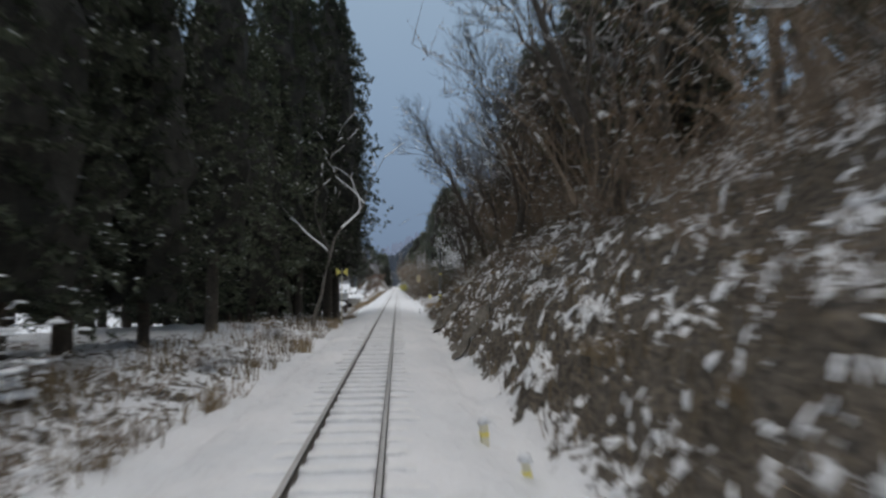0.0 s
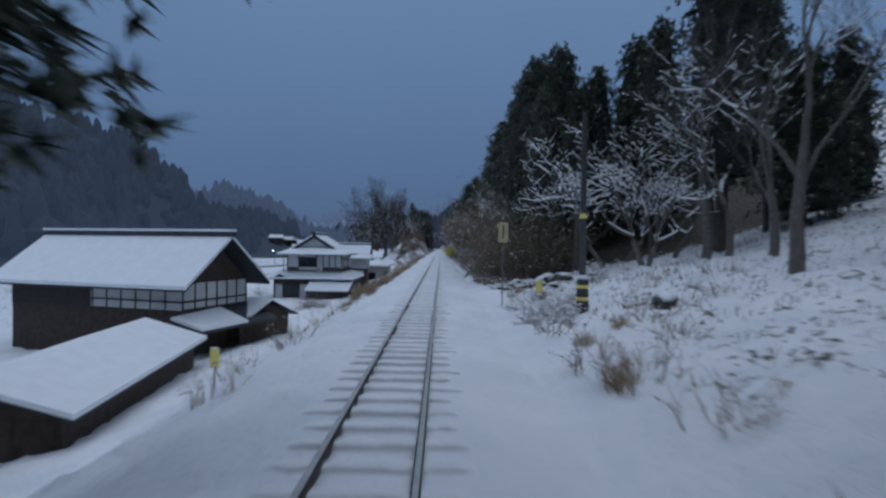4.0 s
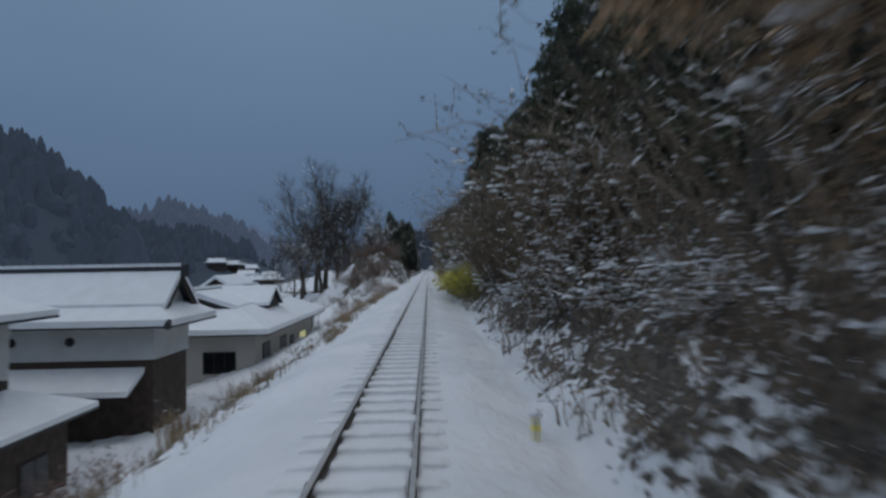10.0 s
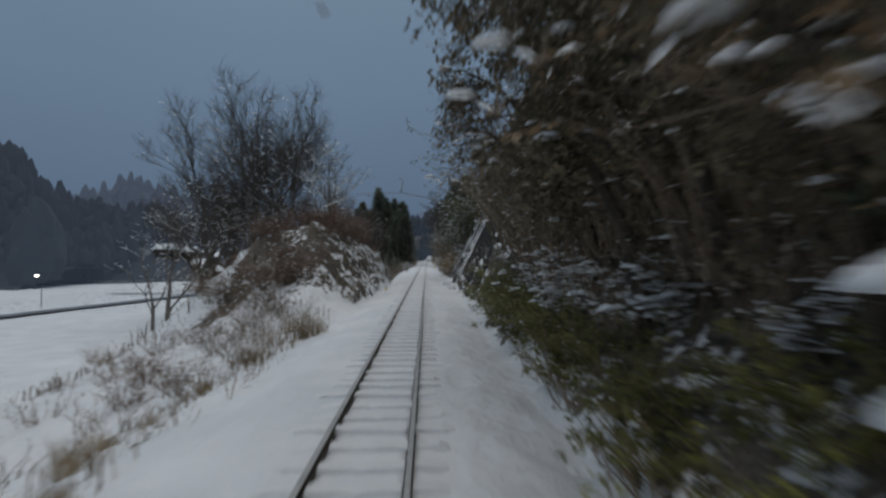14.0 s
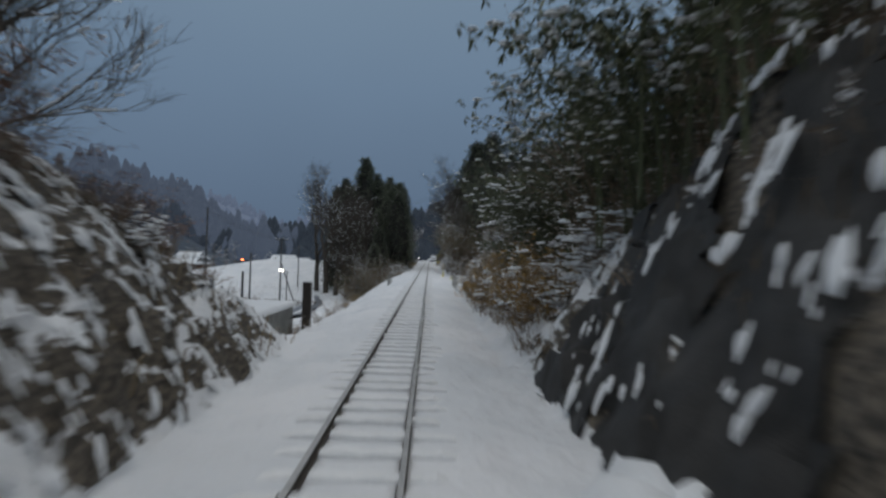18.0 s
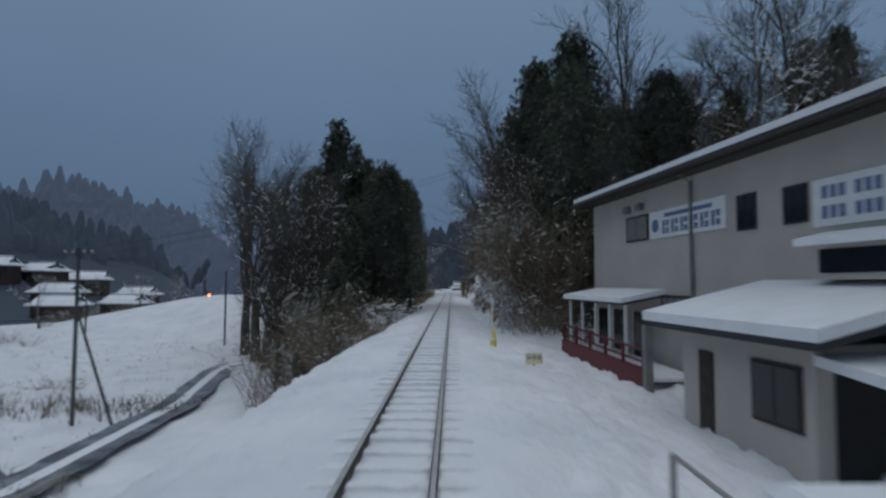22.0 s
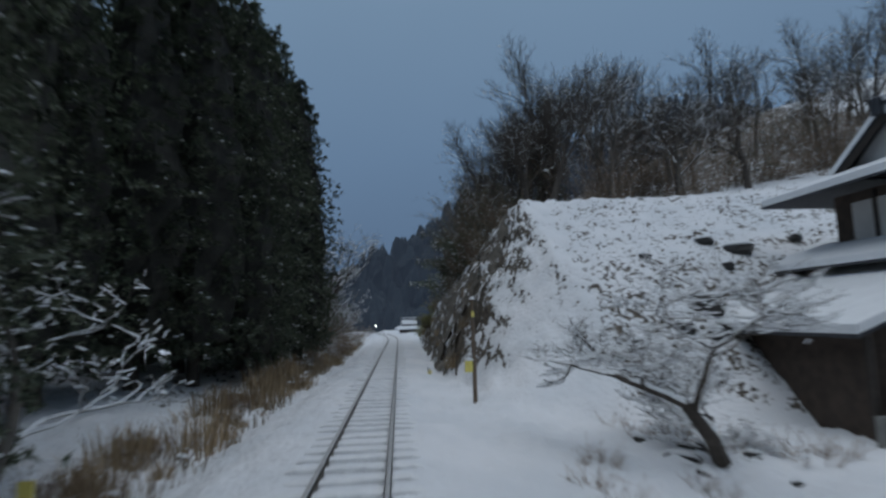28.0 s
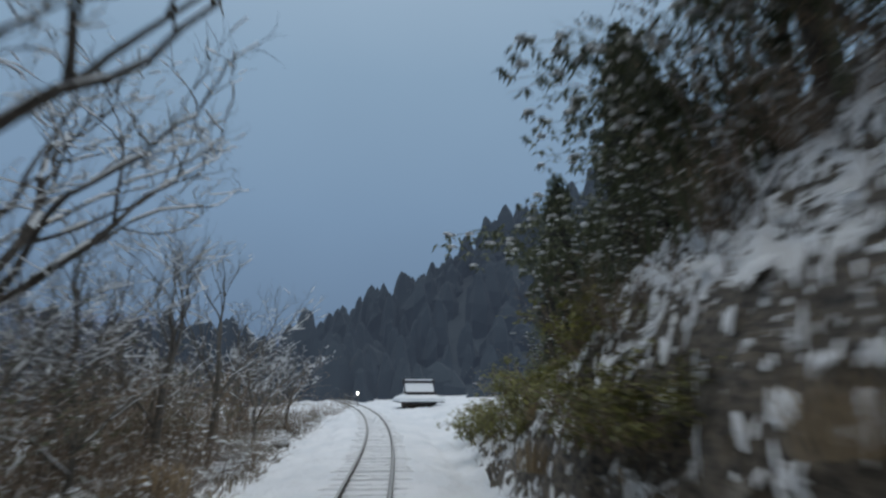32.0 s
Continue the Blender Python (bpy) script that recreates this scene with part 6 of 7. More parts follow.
def kura():
    """Half-timbered storehouse, its gable end towards the line."""
    root = thing("barn", (-22.2, 91.2, -5.4), "old half-timbered white barn with a snowy gable roof", "barn", turn=-17)
    L0, L1, W = -8, 7.2, 3.4
    walls(root, L0, L1, -W, W, -.5, 3.2, M_BOARD)
    walls(root, L0, L1, -W, W, 3.2, 5.0, M_PLASTER, "upper_wall")
    a = [(L1, -W, 5.0), (L1, W, 5.0), (L1, 0, 7.7)]
    part("gable", Geo().add(a + [(L1 - .16, p[1], p[2]) for p in a], [(0, 1, 2), (5, 4, 3), (0, 3, 4, 1), (1, 4, 5, 2), (2, 5, 3, 0)]), M_BOARD, root)
    for s in (-1, 1):
        p = [(L0 - 1, s * (W + 1.2), 4.55), (L1 + 1.3, s * (W + 1.2), 4.55), (L1 + 1.3, 0, 7.95), (L0 - 1, 0, 7.95)]
        if s > 0:
            p = p[::-1]
        part("roof", Geo().slab(p, .14), M_TILE, root)
        part("roof_snow", Geo().slab([(u[0], u[1], u[2] + .14) for u in p], .24), M_SNOW, root)
    part("ridge", Geo().box(L0 - 1.1, L1 + 1.4, -.25, .25, 8.2, 8.55), M_TILE, root)
    part("ridge_snow", Geo().box(L0 - 1.1, L1 + 1.4, -.3, .3, 8.55, 8.72), M_SNOW, root)
    for y in (-3.35, -2.2, -1.1, 0, 1.1, 2.2, 3.35):
        part("stud", Geo().box(L1, L1 + .04, y - .06, y + .06, 3.2, 5.2), M_TIMBER, root)
    for z in (3.2, 3.75, 5.05, 5.6):
        part("rail_beam", Geo().box(L1, L1 + .05, -3.4 if z < 5.3 else -2.6, 3.4 if z < 5.3 else 2.6, z - .06, z + .06), M_TIMBER, root)
    for x in [L0 + 7.6 + 1.25 * k for k in range(6)]:
        part("stud", Geo().box(x - .05, x + .05, -W - .04, -W, 3.2, 5.0), M_TIMBER, root)
    part("rail_beam", Geo().box(L0 + 7.5, L1, -W - .05, -W, 3.7, 3.8), M_TIMBER, root)
    # solid dark panel on the wall, imitating the shade of an open bay
    part("dark_opening", Geo().box(L0, L0 + 7.4, -W - .06, -W, 3.1, 5.0), M_TIMBER, root)
    part("lean_to", Geo().slab([(L1, -W - 1, 2.5), (L1 + 2.4, -W - 1, 1.9), (L1 + 2.4, W + .6, 1.9), (L1, W + .6, 3.0)], .2), M_TILE, root)
    part("lean_to_snow", Geo().slab([(L1, -W - 1, 2.7), (L1 + 2.4, -W - 1, 2.1), (L1 + 2.4, W - 3, 2.1), (L1, W - 3, 2.95)], .18), M_SNOW, root)


kura()


def shed(x0, x1, y0, y1, z0, ze, zr, label, turn=0.0, along="y", snow=.2, bare=False):
    cx, cy = (x0 + x1) / 2, (y0 + y1) / 2
    root = thing("shed", (cx, cy, z0), label, "shed", turn=turn)
    a, b, h, r = (x1 - x0) / 2, (y1 - y0) / 2, ze - z0, zr - z0
    walls(root, -a, a, -b, b, -.6, h, M_BOARD)
    o = .6
    for s in (-1, 1):
        if along == "y":
            p = [(s * (a + o), -b - o, h - .15), (s * (a + o), b + o, h - .15), (0, b + o, r), (0, -b - o, r)]
            gb = [(-a, s * b, h), (a, s * b, h), (0, s * b, r - .05)]
        else:
            p = [(-a - o, s * (b + o), h - .15), (-a - o, 0, r), (a + o, 0, r), (a + o, s * (b + o), h - .15)]
            gb = [(s * a, -b, h), (s * a, b, h), (s * a, 0, r - .05)]
        part("roof", Geo().slab(p, .1), M_TILE, root)
        if not bare or s < 0:
            part("roof_snow", Geo().slab([(u[0], u[1], u[2] + .1) for u in p], snow), M_SNOW, root)
        part("gable", Geo().add(gb, [(0, 1, 2)]), M_BOARD, root)
    for k in range(5):
        part("batten", Geo().box(-a + .2 + k * (2 * a - .4) / 4 - .04, -a + .2 + k * (2 * a - .4) / 4 + .04, -b - .03, -b, -.5, h), M_TIMBER, root)
    return root


shed(-24.4, -17.3, 177.5, 187, -5.4, -1.3, 1.4, "gabled outbuilding under a broad roof of snow", 4, "y", .34)
shed(-14.6, -11.4, 176.8, 180.4, -4.6, -2.3, -1.85, "small open shed under a rounded load of snow", 6, "x", .45)
shed(-17.5, -12.9, 90.5, 97, -5.3, -3.5, -2.2, "dark board shed beside the barn", -17, "x", bare=True)
shed(-18.8, -12.9, 67, 82, -5.4, -3.5, -2.5, "long low shed with a thick snow roof", 8, "y")


def end_house():
    """Old two-storey house beside the line near the end, with a lean-to towards it."""
    root = thing("hillside_house", (20.4, 357.1, -1.2), "old two-storey house with tiered snowy roofs on the hillside", "house")
    walls(root, -2.0, 11, -4.4, 5, -1, 5.0, M_BOARD)
    walls(root, -1.6, 10, -3.2, 2.6, 5.0, 8.0, M_BOARD, "upper_wall")
    skirt(root, -3.6, 12.4, -5.6, 6.0, 5.0, 2.3, 5.9, .26)
    p = [(-7.6, -4.9, 2.7), (-2.0, -4.9, 4.85), (-2.0, 5.6, 4.85), (-7.6, 5.6, 2.7)]
    part("side_roof", Geo().slab(p, .12), M_TILE, root)
    part("side_roof_snow", Geo().slab([(u[0], u[1], u[2] + .12) for u in p], .26), M_SNOW, root)
    hip_gable(root, -3.5, 12, -5.0, 4.4, 7.9, 2.2, 8.7, 10.6, "x", snow=.28)
    # upper storey: plaster panels between dark posts, sliding windows on the front
    for x0, x1 in ((-1.4, -.5), (2.6, 3.5)):
        part("panel", Geo().box(x0, x1, -3.24, -3.2, 6.1, 7.6), M_PLASTER, root)
    for y0, y1 in ((-2.9, -1.9), (-1.7, -.7), (-.5, .5), (.7, 1.7)):
        part("panel", Geo().box(-1.64, -1.6, y0, y1, 6.0, 7.6), M_PLASTER, root)
    for x, y in ((-1.6, -3.2), (-.45, -3.2), (3.6, -3.2), (-1.6, -1.8), (-1.6, -.6), (-1.6, .6)):
        part("post", Geo().box(x - .08, x + .08, y - .08, y + .08, 5.4, 7.9), M_TIMBER, root)
    window_y(root, -.3, 2.4, -3.2, 6.1, 7.6, 4)
    window_y(root, 3.9, 8.2, -3.2, 6.1, 7.6, 6)
    window_y(root, .2, 1.0, -4.4, 3.2, 4.3, 1)
    window_y(root, 2.4, 6.4, -4.4, 1.6, 3.4, 4)
    for x in (-1.9, -.2, 1.6, 7.0):
        part("post", Geo().box(x - .09, x + .09, -4.5, -4.4, -1, 5.0), M_TIMBER, root)
    part("sill_beam", Geo().box(-2.0, 11, -4.5, -4.41, 1.1, 1.3), M_TIMBER, root)
    # the lean-to: plank walls and an open bay with posts
    part("lean_to_wall", Geo().box(-6.9, -6.8, -4.2, 5.2, -1, 2.75), M_BOARD, root)
    for k in range(16):
        x = -6.8 + k * .3
        part("plank", Geo().box(x + .008, x + .292, -4.22 - .012 * (k % 2), -4.15, -1, 2.85 + (x + 7.2) * .38), M_BOARD, root)
    for x in (-7.2, -6.4):
        part("post", Geo().box(x - .09, x + .09, -4.8, -4.65, -1, 2.75), M_TIMBER, root)
    part("base_wall", Geo().box(-7.6, -4.6, -5.3, -5.1, -1, .75), M_CONCRETE, root, "low concrete wall at its foot")


end_house()


def yard_edge():
    """A low dark stone edge along the yard, under snow."""
    root = thing("stone_edging", (5.8, 346.0, ground_z(8, 346.5)), "low dark stone edging half buried in snow", "edging")
    rng = random.Random(15)
    for k in range(15):
        x = k * .70
        part("stone", Geo().bevel_box(x, x + .66, x * .27 - .16, x * .27 + .16, -.4, .20 + rng.uniform(-.04, .06), .05), M_BLOCK, root)
    part("snow_cap", Geo().slab([(0, .02, .2), (10.5, 2.86, .2), (10.5, 3.3, .2), (0, .46, .2)], .14), M_SNOW, root)


yard_edge()
plum = bare_tree(81, 7.6, 1.0, .48, .85, 5, .023, M_BARK, .19, 5, "low spreading plum tree covered in snow", "plum_tree", gnarl=1.5)
plum.matrix_basis = pose(8.1, 350.3, ground_z(8.1, 350.3), 0, 0, 180) @ Matrix.Diagonal((1.3, 1.2, .95, 1))


# ---- the clinic building ----
def clinic():
    """Long two-storey building, a little askew to the line; its own x runs along the front towards the near end."""
    ang = math.degrees(math.atan2(273.5 - 293.2, 10.85 - 7.9))
    base = -1.1
    at = (7.9, 293.4, base)
    root = thing("clinic_building", at, "long two-storey beige clinic with sign boards and a snowy roof", "building", turn=ang)
    L, D, H = 19.2, 11.0, 7.4
    # local: x along the front, y into the building (away from the line)
    walls(root, 0, L, 0, D, -1.2, H, M_BEIGE)
    cz = H - .08
    for p in ([(-.9, -.7, cz), (L + .25, -.7, cz), (L + .25, D / 2, cz + 2.2), (-.9, D / 2, cz + 2.2)],
              [(-.9, D / 2, cz + 2.2), (L + .25, D / 2, cz + 2.2), (L + .25, D + 1.1, cz), (-.9, D + 1.1, cz)]):
        part("roof", Geo().slab(p, .20), M_TILE, root, "dark low-pitched roof")
        part("roof_snow", Geo().slab([(u[0], u[1], u[2] + .20) for u in p], .20), M_SNOW, root, "even snow on the roof")
    part("soffit", Geo().box(-.85, L + 1.2, -.66, 0, cz - .10, cz - .02), M_TIMBER, root)
    part("gutter", Geo().tube([(-.9, -.74, cz + .02), (L + 1.3, -.74, cz + .02)], [.07, .07], 8), M_TIMBER, root)
    for x, mat in ((0, M_BEIGE), (L, M_TIMBER)):
        part("gable", Geo().add([(x, 0, H), (x, D, H), (x, D / 2, H + 2.1)], [(0, 1, 2)]), mat, root)
    # near end darker than the front: panel, battens and gable
    part("end_cladding", Geo().box(L + .003, L + .04, .9, D, -1.1, H - .2), M_TIMBER, root, "dark panel under the end eaves")
    for k in range(14):
        part("batten", Geo().box(L + .04, L + .07, 1.0 + k * .72, 1.06 + k * .72, -1.1, H - .2), M_BOARD, root)
    e = [(L + .26, -.7, cz + .12), (L + 1.7, -.7, cz - .22), (L + 1.7, D + 1.1, cz - .22), (L + .26, D + 1.1, cz + .12)]
    part("end_eaves", Geo().slab(e, .16), M_TILE, root)
    part("eaves_snow", Geo().slab([(u[0], u[1], u[2] + .16) for u in e], .2), M_SNOW, root)
    part("downpipe", Geo().tube([(8.7, -.1, -.4), (8.7, -.1, H - .4), (8.7, -.6, H - .1)], [.06, .06, .06], 8), M_CONCRETE, root)
    part("corner_pipe", Geo().tube([(L - .1, -.1, -.4), (L - .1, -.1, H - .4)], [.06, .06], 8), M_TIMBER, root)
    for x0, x1, z0, z1 in ((3.7, 5.5, 5.25, 6.2), (11.15, 11.9, 5.1, 6.07), (13.1, 13.85, 5.1, 6.0)):
        window_y(root, x0, x1, 0, z0, z1, 2, M_BLACK, M_CURTAIN if x0 < 5 else None)
    for x in (3.9, 5.0):
        part("vent_hood", Geo().bevel_box(x - .22, x + .22, -.22, -.01, 6.45, 6.75, .06), M_CONCRETE, root)
    # sign boards, their print as plain bars
    b1 = part("sign_board", Geo().box(5.75, 10.6, -.06, -.005, 5.2, 6.25), M_WHITE, root, "white sign board with dark blue print")
    for k in range(6):
        x = 6.75 + k * .62
        part("print", Geo().box(x, x + .17, -.066, -.0605, 5.34, 5.84), M_BLUE, b1)
        part("print", Geo().box(x + .24, x + .46, -.066, -.0605, 5.34, 5.55), M_BLUE, b1)
        part("print", Geo().box(x + .24, x + .46, -.066, -.0605, 5.63, 5.84), M_BLUE, b1)
    part("print", Geo().box(6.9, 9.9, -.066, -.0605, 5.96, 6.10), M_BLUE, b1)
    part("print", Geo().tube([(6.2, -.0605, 5.68), (6.2, -.066, 5.68)], [.26, .26], 16), M_BLUE, b1)
    b2 = part("sign_board", Geo().box(14.1, 18.3, -.06, -.005, 4.87, 6.05), M_WHITE, root, "white sign board with dark blue print")
    for k in range(4):
        for z in (5.05, 5.55):
            for q in range(3):
                x = 14.4 + k * .98 + q * .26
                part("print", Geo().box(x, x + .18, -.066, -.0605, z, z + .32), M_BLUE, b2)
    # entrance at the far end
    part("porch_roof", Geo().slab([(.6, -1.7, 2.62), (6.8, -1.7, 2.62), (6.8, 0, 2.95), (.6, 0, 2.95)], .08), M_TILE, root)
    part("porch_snow", Geo().slab([(.5, -1.8, 2.70), (6.8, -1.8, 2.70), (6.8, 0, 3.03), (.5, 0, 3.03)], .20), M_SNOW, root)
    for x in (.8, 2.3, 3.8, 5.2, 6.6):
        part("porch_post", Geo().box(x - .05, x + .05, -1.6, -1.5, .2, 2.66), M_WHITE, root)
    for x in (.6, 2.3, 4.2):
        d = part("door", Geo().box(x, x + 1.0, -.05, -.005, .1, 2.25), M_GLASS, root, "dark glazed entrance door")
        part("door_frame", Geo().box(x - .1, x, -.07, -.005, .1, 2.33), M_WHITE, d)
    tw = part("transom_window", Geo().box(6.5, 8.5, -.06, -.005, 2.35, 3.0), M_TIMBER, root)
    for k in range(4):
        part("pane", Geo().box(6.6 + k * .47, 6.98 + k * .47, -.075, -.061, 2.45, 2.9), M_CONCRETE, tw)
    window_y(root, 9.7, 10.8, 0, 2.1, 2.7, 2, M_TIMBER)
    # red ramp wall and rail before the entrance
    ramp = thing("entrance_ramp", at, "dull red entrance ramp with red rails", "ramp", turn=ang)
    part("ramp_wall", Geo().slab([(1.6, -2.3, -.5), (9.3, -2.3, -.7), (9.3, -2.1, -.7), (1.6, -2.1, -.5)], 1.35), M_RED, ramp)
    part("ramp_deck", Geo().slab([(1.6, -2.1, .5), (9.3, -2.1, .2), (9.3, -.3, .2), (1.6, -.3, .5)], .12), M_SNOW, ramp)
    for k in range(6):
        x = 1.75 + 1.5 * k
        part("rail_post", Geo().box(x - .05, x + .05, -2.26, -2.16, .5, 1.55 - .05 * k), M_RED, ramp)
    for dz in (0, -.4):
        part("hand_rail", Geo().tube([(1.7, -2.2, 1.52 + dz), (9.3, -2.2, 1.25 + dz)], [.045, .045], 8), M_RED, ramp)
    part("end_post", Geo().box(9.35, 9.6, -2.3, -2.05, -.4, 2.1), M_CONCRETE, ramp)
    # low annex in front
    an = thing("clinic_annex", at, "low beige annex with a snow roof joined to the clinic", "building", turn=ang)
    walls(an, 13.0, 17.4, -3.0, -.02, -1.2, 2.3, M_BEIGE)
    part("roof", Geo().slab([(12.1, -3.6, 2.28), (18.2, -3.6, 2.28), (18.2, 0, 3.15), (12.1, 0, 3.15)], .16), M_TILE, an)
    part("roof_snow", Geo().slab([(12.05, -3.65, 2.44), (18.25, -3.65, 2.44), (18.2, 0, 3.31), (12.1, 0, 3.31)], .24), M_SNOW, an)
    part("door", Geo().box(13.75, 14.3, -3.05, -3.005, -.5, 1.8), M_TIMBER, an, "dark door")
    window_y(an, 15.75, 17.05, -3.0, .64, 1.8, 2, M_TIMBER)
    # solid black panel standing in for the unlit inside of a garage
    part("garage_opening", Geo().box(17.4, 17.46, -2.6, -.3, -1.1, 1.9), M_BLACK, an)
    part("canopy_snow", Geo().slab([(17.5, -3.1, 1.95), (19.2, -3.1, 1.75), (19.2, -1.0, 1.75), (17.5, -1.0, 1.95)], .2), M_SNOW, an)
    # bay window over the annex
    bay = part("bay", Geo().box(14.7, 17.5, -.7, -.005, 3.55, 4.35), M_BEIGE, root)
    part("bay_window", Geo().box(15.0, 17.2, -.73, -.705, 3.7, 4.25), M_GLASS, bay)
    part("bay_snow", Geo().slab([(14.4, -.9, 4.35), (17.8, -.9, 4.35), (17.8, 0, 4.55), (14.4, 0, 4.55)], .18), M_SNOW, root)


clinic()


def bin_store():
    root = thing("storage_box", (4.7, 269.6, -1.4), "dark storage box with thick snow on its lid", "storage box")
    part("box", Geo().box(-.7, .75, -1.0, 1.0, -.3, 1.5), M_BOARD, root)
    part("lid", Geo().box(-.8, .85, -1.1, 1.1, 1.5, 1.58), M_TIMBER, root)
    part("snow_cap", Geo().bevel_box(-.85, .9, -1.15, 1.15, 1.58, 1.85, .12), M_SNOW, root)


bin_store()


def red_fence():
    root = thing("red_fence", (5.6, 271.2, -1.25), "red pipe fence beside the yard", "fence")
    for k in range(4):
        part("post", Geo().box(k * .7 - .03, k * .7 + .03, -.04, .04, -.3, 1.1), M_RED, root)
    for z in (.4, 1.05):
        part("rail", Geo().tube([(0, 0, z), (2.1, 0, z)], [.04, .04], 8), M_RED, root)


red_fence()


def parked_car():
    """A small car under snow in the clinic yard."""
    root = thing("parked_car", (9.2, 272.4, ground_z(9.2, 272.4) + .02), "small pale car parked in the yard under snow", "car", turn=8)
    prof = [(-1.65, .35), (-1.65, .75), (-1.0, .92), (-.45, 1.45), (1.2, 1.48), (1.62, .95), (1.66, .35)]
    g = Geo()
    for s in (-.72, .72):
        g.v += [(s * (.86 if z > 1.2 else 1), y, z) for y, z in prof]
    n = len(prof)
    g.f = [tuple(range(n - 1, -1, -1)), tuple(range(n, 2 * n))] + [(k, (k + 1) % n, n + (k + 1) % n, n + k) for k in range(n)]
    body = part("body", g, M_PLASTER, root)
    for s in (-1, 1):
        part("side_window", Geo().box(s * .715 - .012, s * .715 + .012, -.55, 1.1, .98, 1.36), M_GLASS, body)
    part("windscreen", Geo().slab([(-.6, -.98, .95), (.6, -.98, .95), (.55, -.5, 1.4), (-.55, -.5, 1.4)], .02), M_GLASS, body)
    for sx in (-1, 1):
        for y in (-1.05, 1.05):
            w = part("wheel", Geo().tube([(sx * .6, y, .28), (sx * .76, y, .28)], [.28, .28], 16), M_BLACK, root)
            part("rim", Geo().tube([(sx * .755, y, .28), (sx * .775, y, .28)], [.16, .16], 12), M_CONCRETE, w)
        part("headlight", Geo().bevel_box(sx * .5 - .14, sx * .5 + .14, -1.69, -1.6, .62, .78, .02), M_WHITE, root)
    part("roof_snow", Geo().bevel_box(-.6, .6, -.5, 1.2, 1.47, 1.62, .06), M_SNOW, root)
    part("bonnet_snow", Geo().slab([(-.66, -1.64, .76), (.66, -1.64, .76), (.66, -1.0, .93), (-.66, -1.0, .93)], .1), M_SNOW, root)


parked_car()


# ---- roads and the valley floor ----
M_SLUSH = material("slushy_lane", (0.17, 0.18, 0.20), 0.45, 0.9, 0.7, 0.3, dark=(0.018, 0.02, 0.024), fine=5)


def road(name, pts, width, label, mat=M_SLUSH, strip=False):
    """A lane with a ragged edge, and trodden snow left between the wheel tracks."""
    rng = random.Random(len(pts) * 7)
    P = []
    for a, b in zip(pts, pts[1:]):
        n = max(1, int((Vector(b) - Vector(a)).length / 1.3))
        P += [Vector(a).lerp(Vector(b), k / n) for k in range(n)]
    P.append(Vector(pts[-1]))

    def ribbon(off, half, dz):
        g = Geo()
        for i, p in enumerate(P):
            d = (P[min(i + 1, len(P) - 1)] - P[max(0, i - 1)])
            n = Vector((-d.y, d.x, 0)).normalized()
            for s in (-1, 1):
                q = p + n * (off + s * half * rng.uniform(.86, 1.1))
                g.v.append((q.x, q.y, p.z + dz))
        g.f = [(2 * i, 2 * i + 1, 2 * i + 3, 2 * i + 2) for i in range(len(P) - 1)]
        return g

    ob = tagged(part(name, ribbon(0, width / 2, 0), mat), label, "road", kind="structure")
    if strip:
        part("snow_strip", ribbon(0, width * .13, .02), M_SNOW, ob, "trodden snow between the wheel tracks")
    return ob


road("road_lane", [(-24, 266, -5.2), (-17.6, 275, -5.05), (-14.8, 285, -5.02), (-16.0, 300, -5.1), (-18.8, 312, -5.12), (-20, 322, -5.15), (-22.5, 346, -5.2), (-30, 380, -5.25)], 2.5, "wet dark lane with ploughed snow edges", strip=True)
road("road_branch", [(-14.2, 284, -5.06), (-20, 288.5, -5.12), (-32, 291, -5.2), (-44, 292, -5.25), (-70, 296, -5.4)], 2.2, "wet dark side lane between fields")
road("road_far", [(-400, 330, -3.6), (-200, 340, -4.2), (-95, 352, -4.9), (-62, 405, -4.9), (-50, 470, -4.9), (-70, 600, -4.4)], 4.5, "wet dark valley road")
road("road_by_fields", [(-300, 175, -4.8), (-110, 190, -5.2), (-60, 230, -5.3), (-46, 300, -5.3)], 3.5, "dark road past the snowy fields")


def far_house(x, y, w, d, h, turn, z=-5.4):
    root = thing("far_house", (x, y, z), "small distant house under snow", "house", "houses across the valley", turn)
    walls(root, -w / 2, w / 2, -d / 2, d / 2, -.5, h, M_BOARD)
    hip_gable(root, -w / 2 - .8, w / 2 + .8, -d / 2 - .8, d / 2 + .8, h - .1, 1.4, h + .6, h + 1.7, "x", snow=.3)
    window_y(root, -w / 4 - .8, -w / 4 + .8, -d / 2, 1, 2.2, 2)
    window_y(root, w / 4 - .8, w / 4 + .8, -d / 2, 1, 2.2, 2)
    return root


for x, y, w, d, h, turn, z in ((-95, 250, 10, 7, 3.4, 10, -5.4), (-125, 268, 12, 8, 5.0, -8, -4.5), (-150, 300, 11, 8, 5.5, 5, 0),
                               (-46, 420, 9, 7, 3.0, -10, -5.2), (-60, 455, 10, 7, 3.4, 4, -5), (2.6, 449, 3.2, 2.6, 1.3, 10, -.9)):
    far_house(x, y, w, d, h, turn, z)


for x, y, w, d, h, turn, z in ((-84, 386, 8, 6, 3.2, 5, 0), (-92, 392, 8, 6, 3.4, -15, 0), (-78, 378, 8, 6, 3.0, 8, 0), (-97, 384, 8, 6, 3.6, 14, 0), (-74, 394, 8, 6, 3.2, -6, 0), (-88, 402, 8, 6, 3.4, 20, 0), (-80, 410, 8, 6, 3.2, 2, 0)):
    far_house(x, y, w, d, h, turn, knoll(x, y - d / 2))


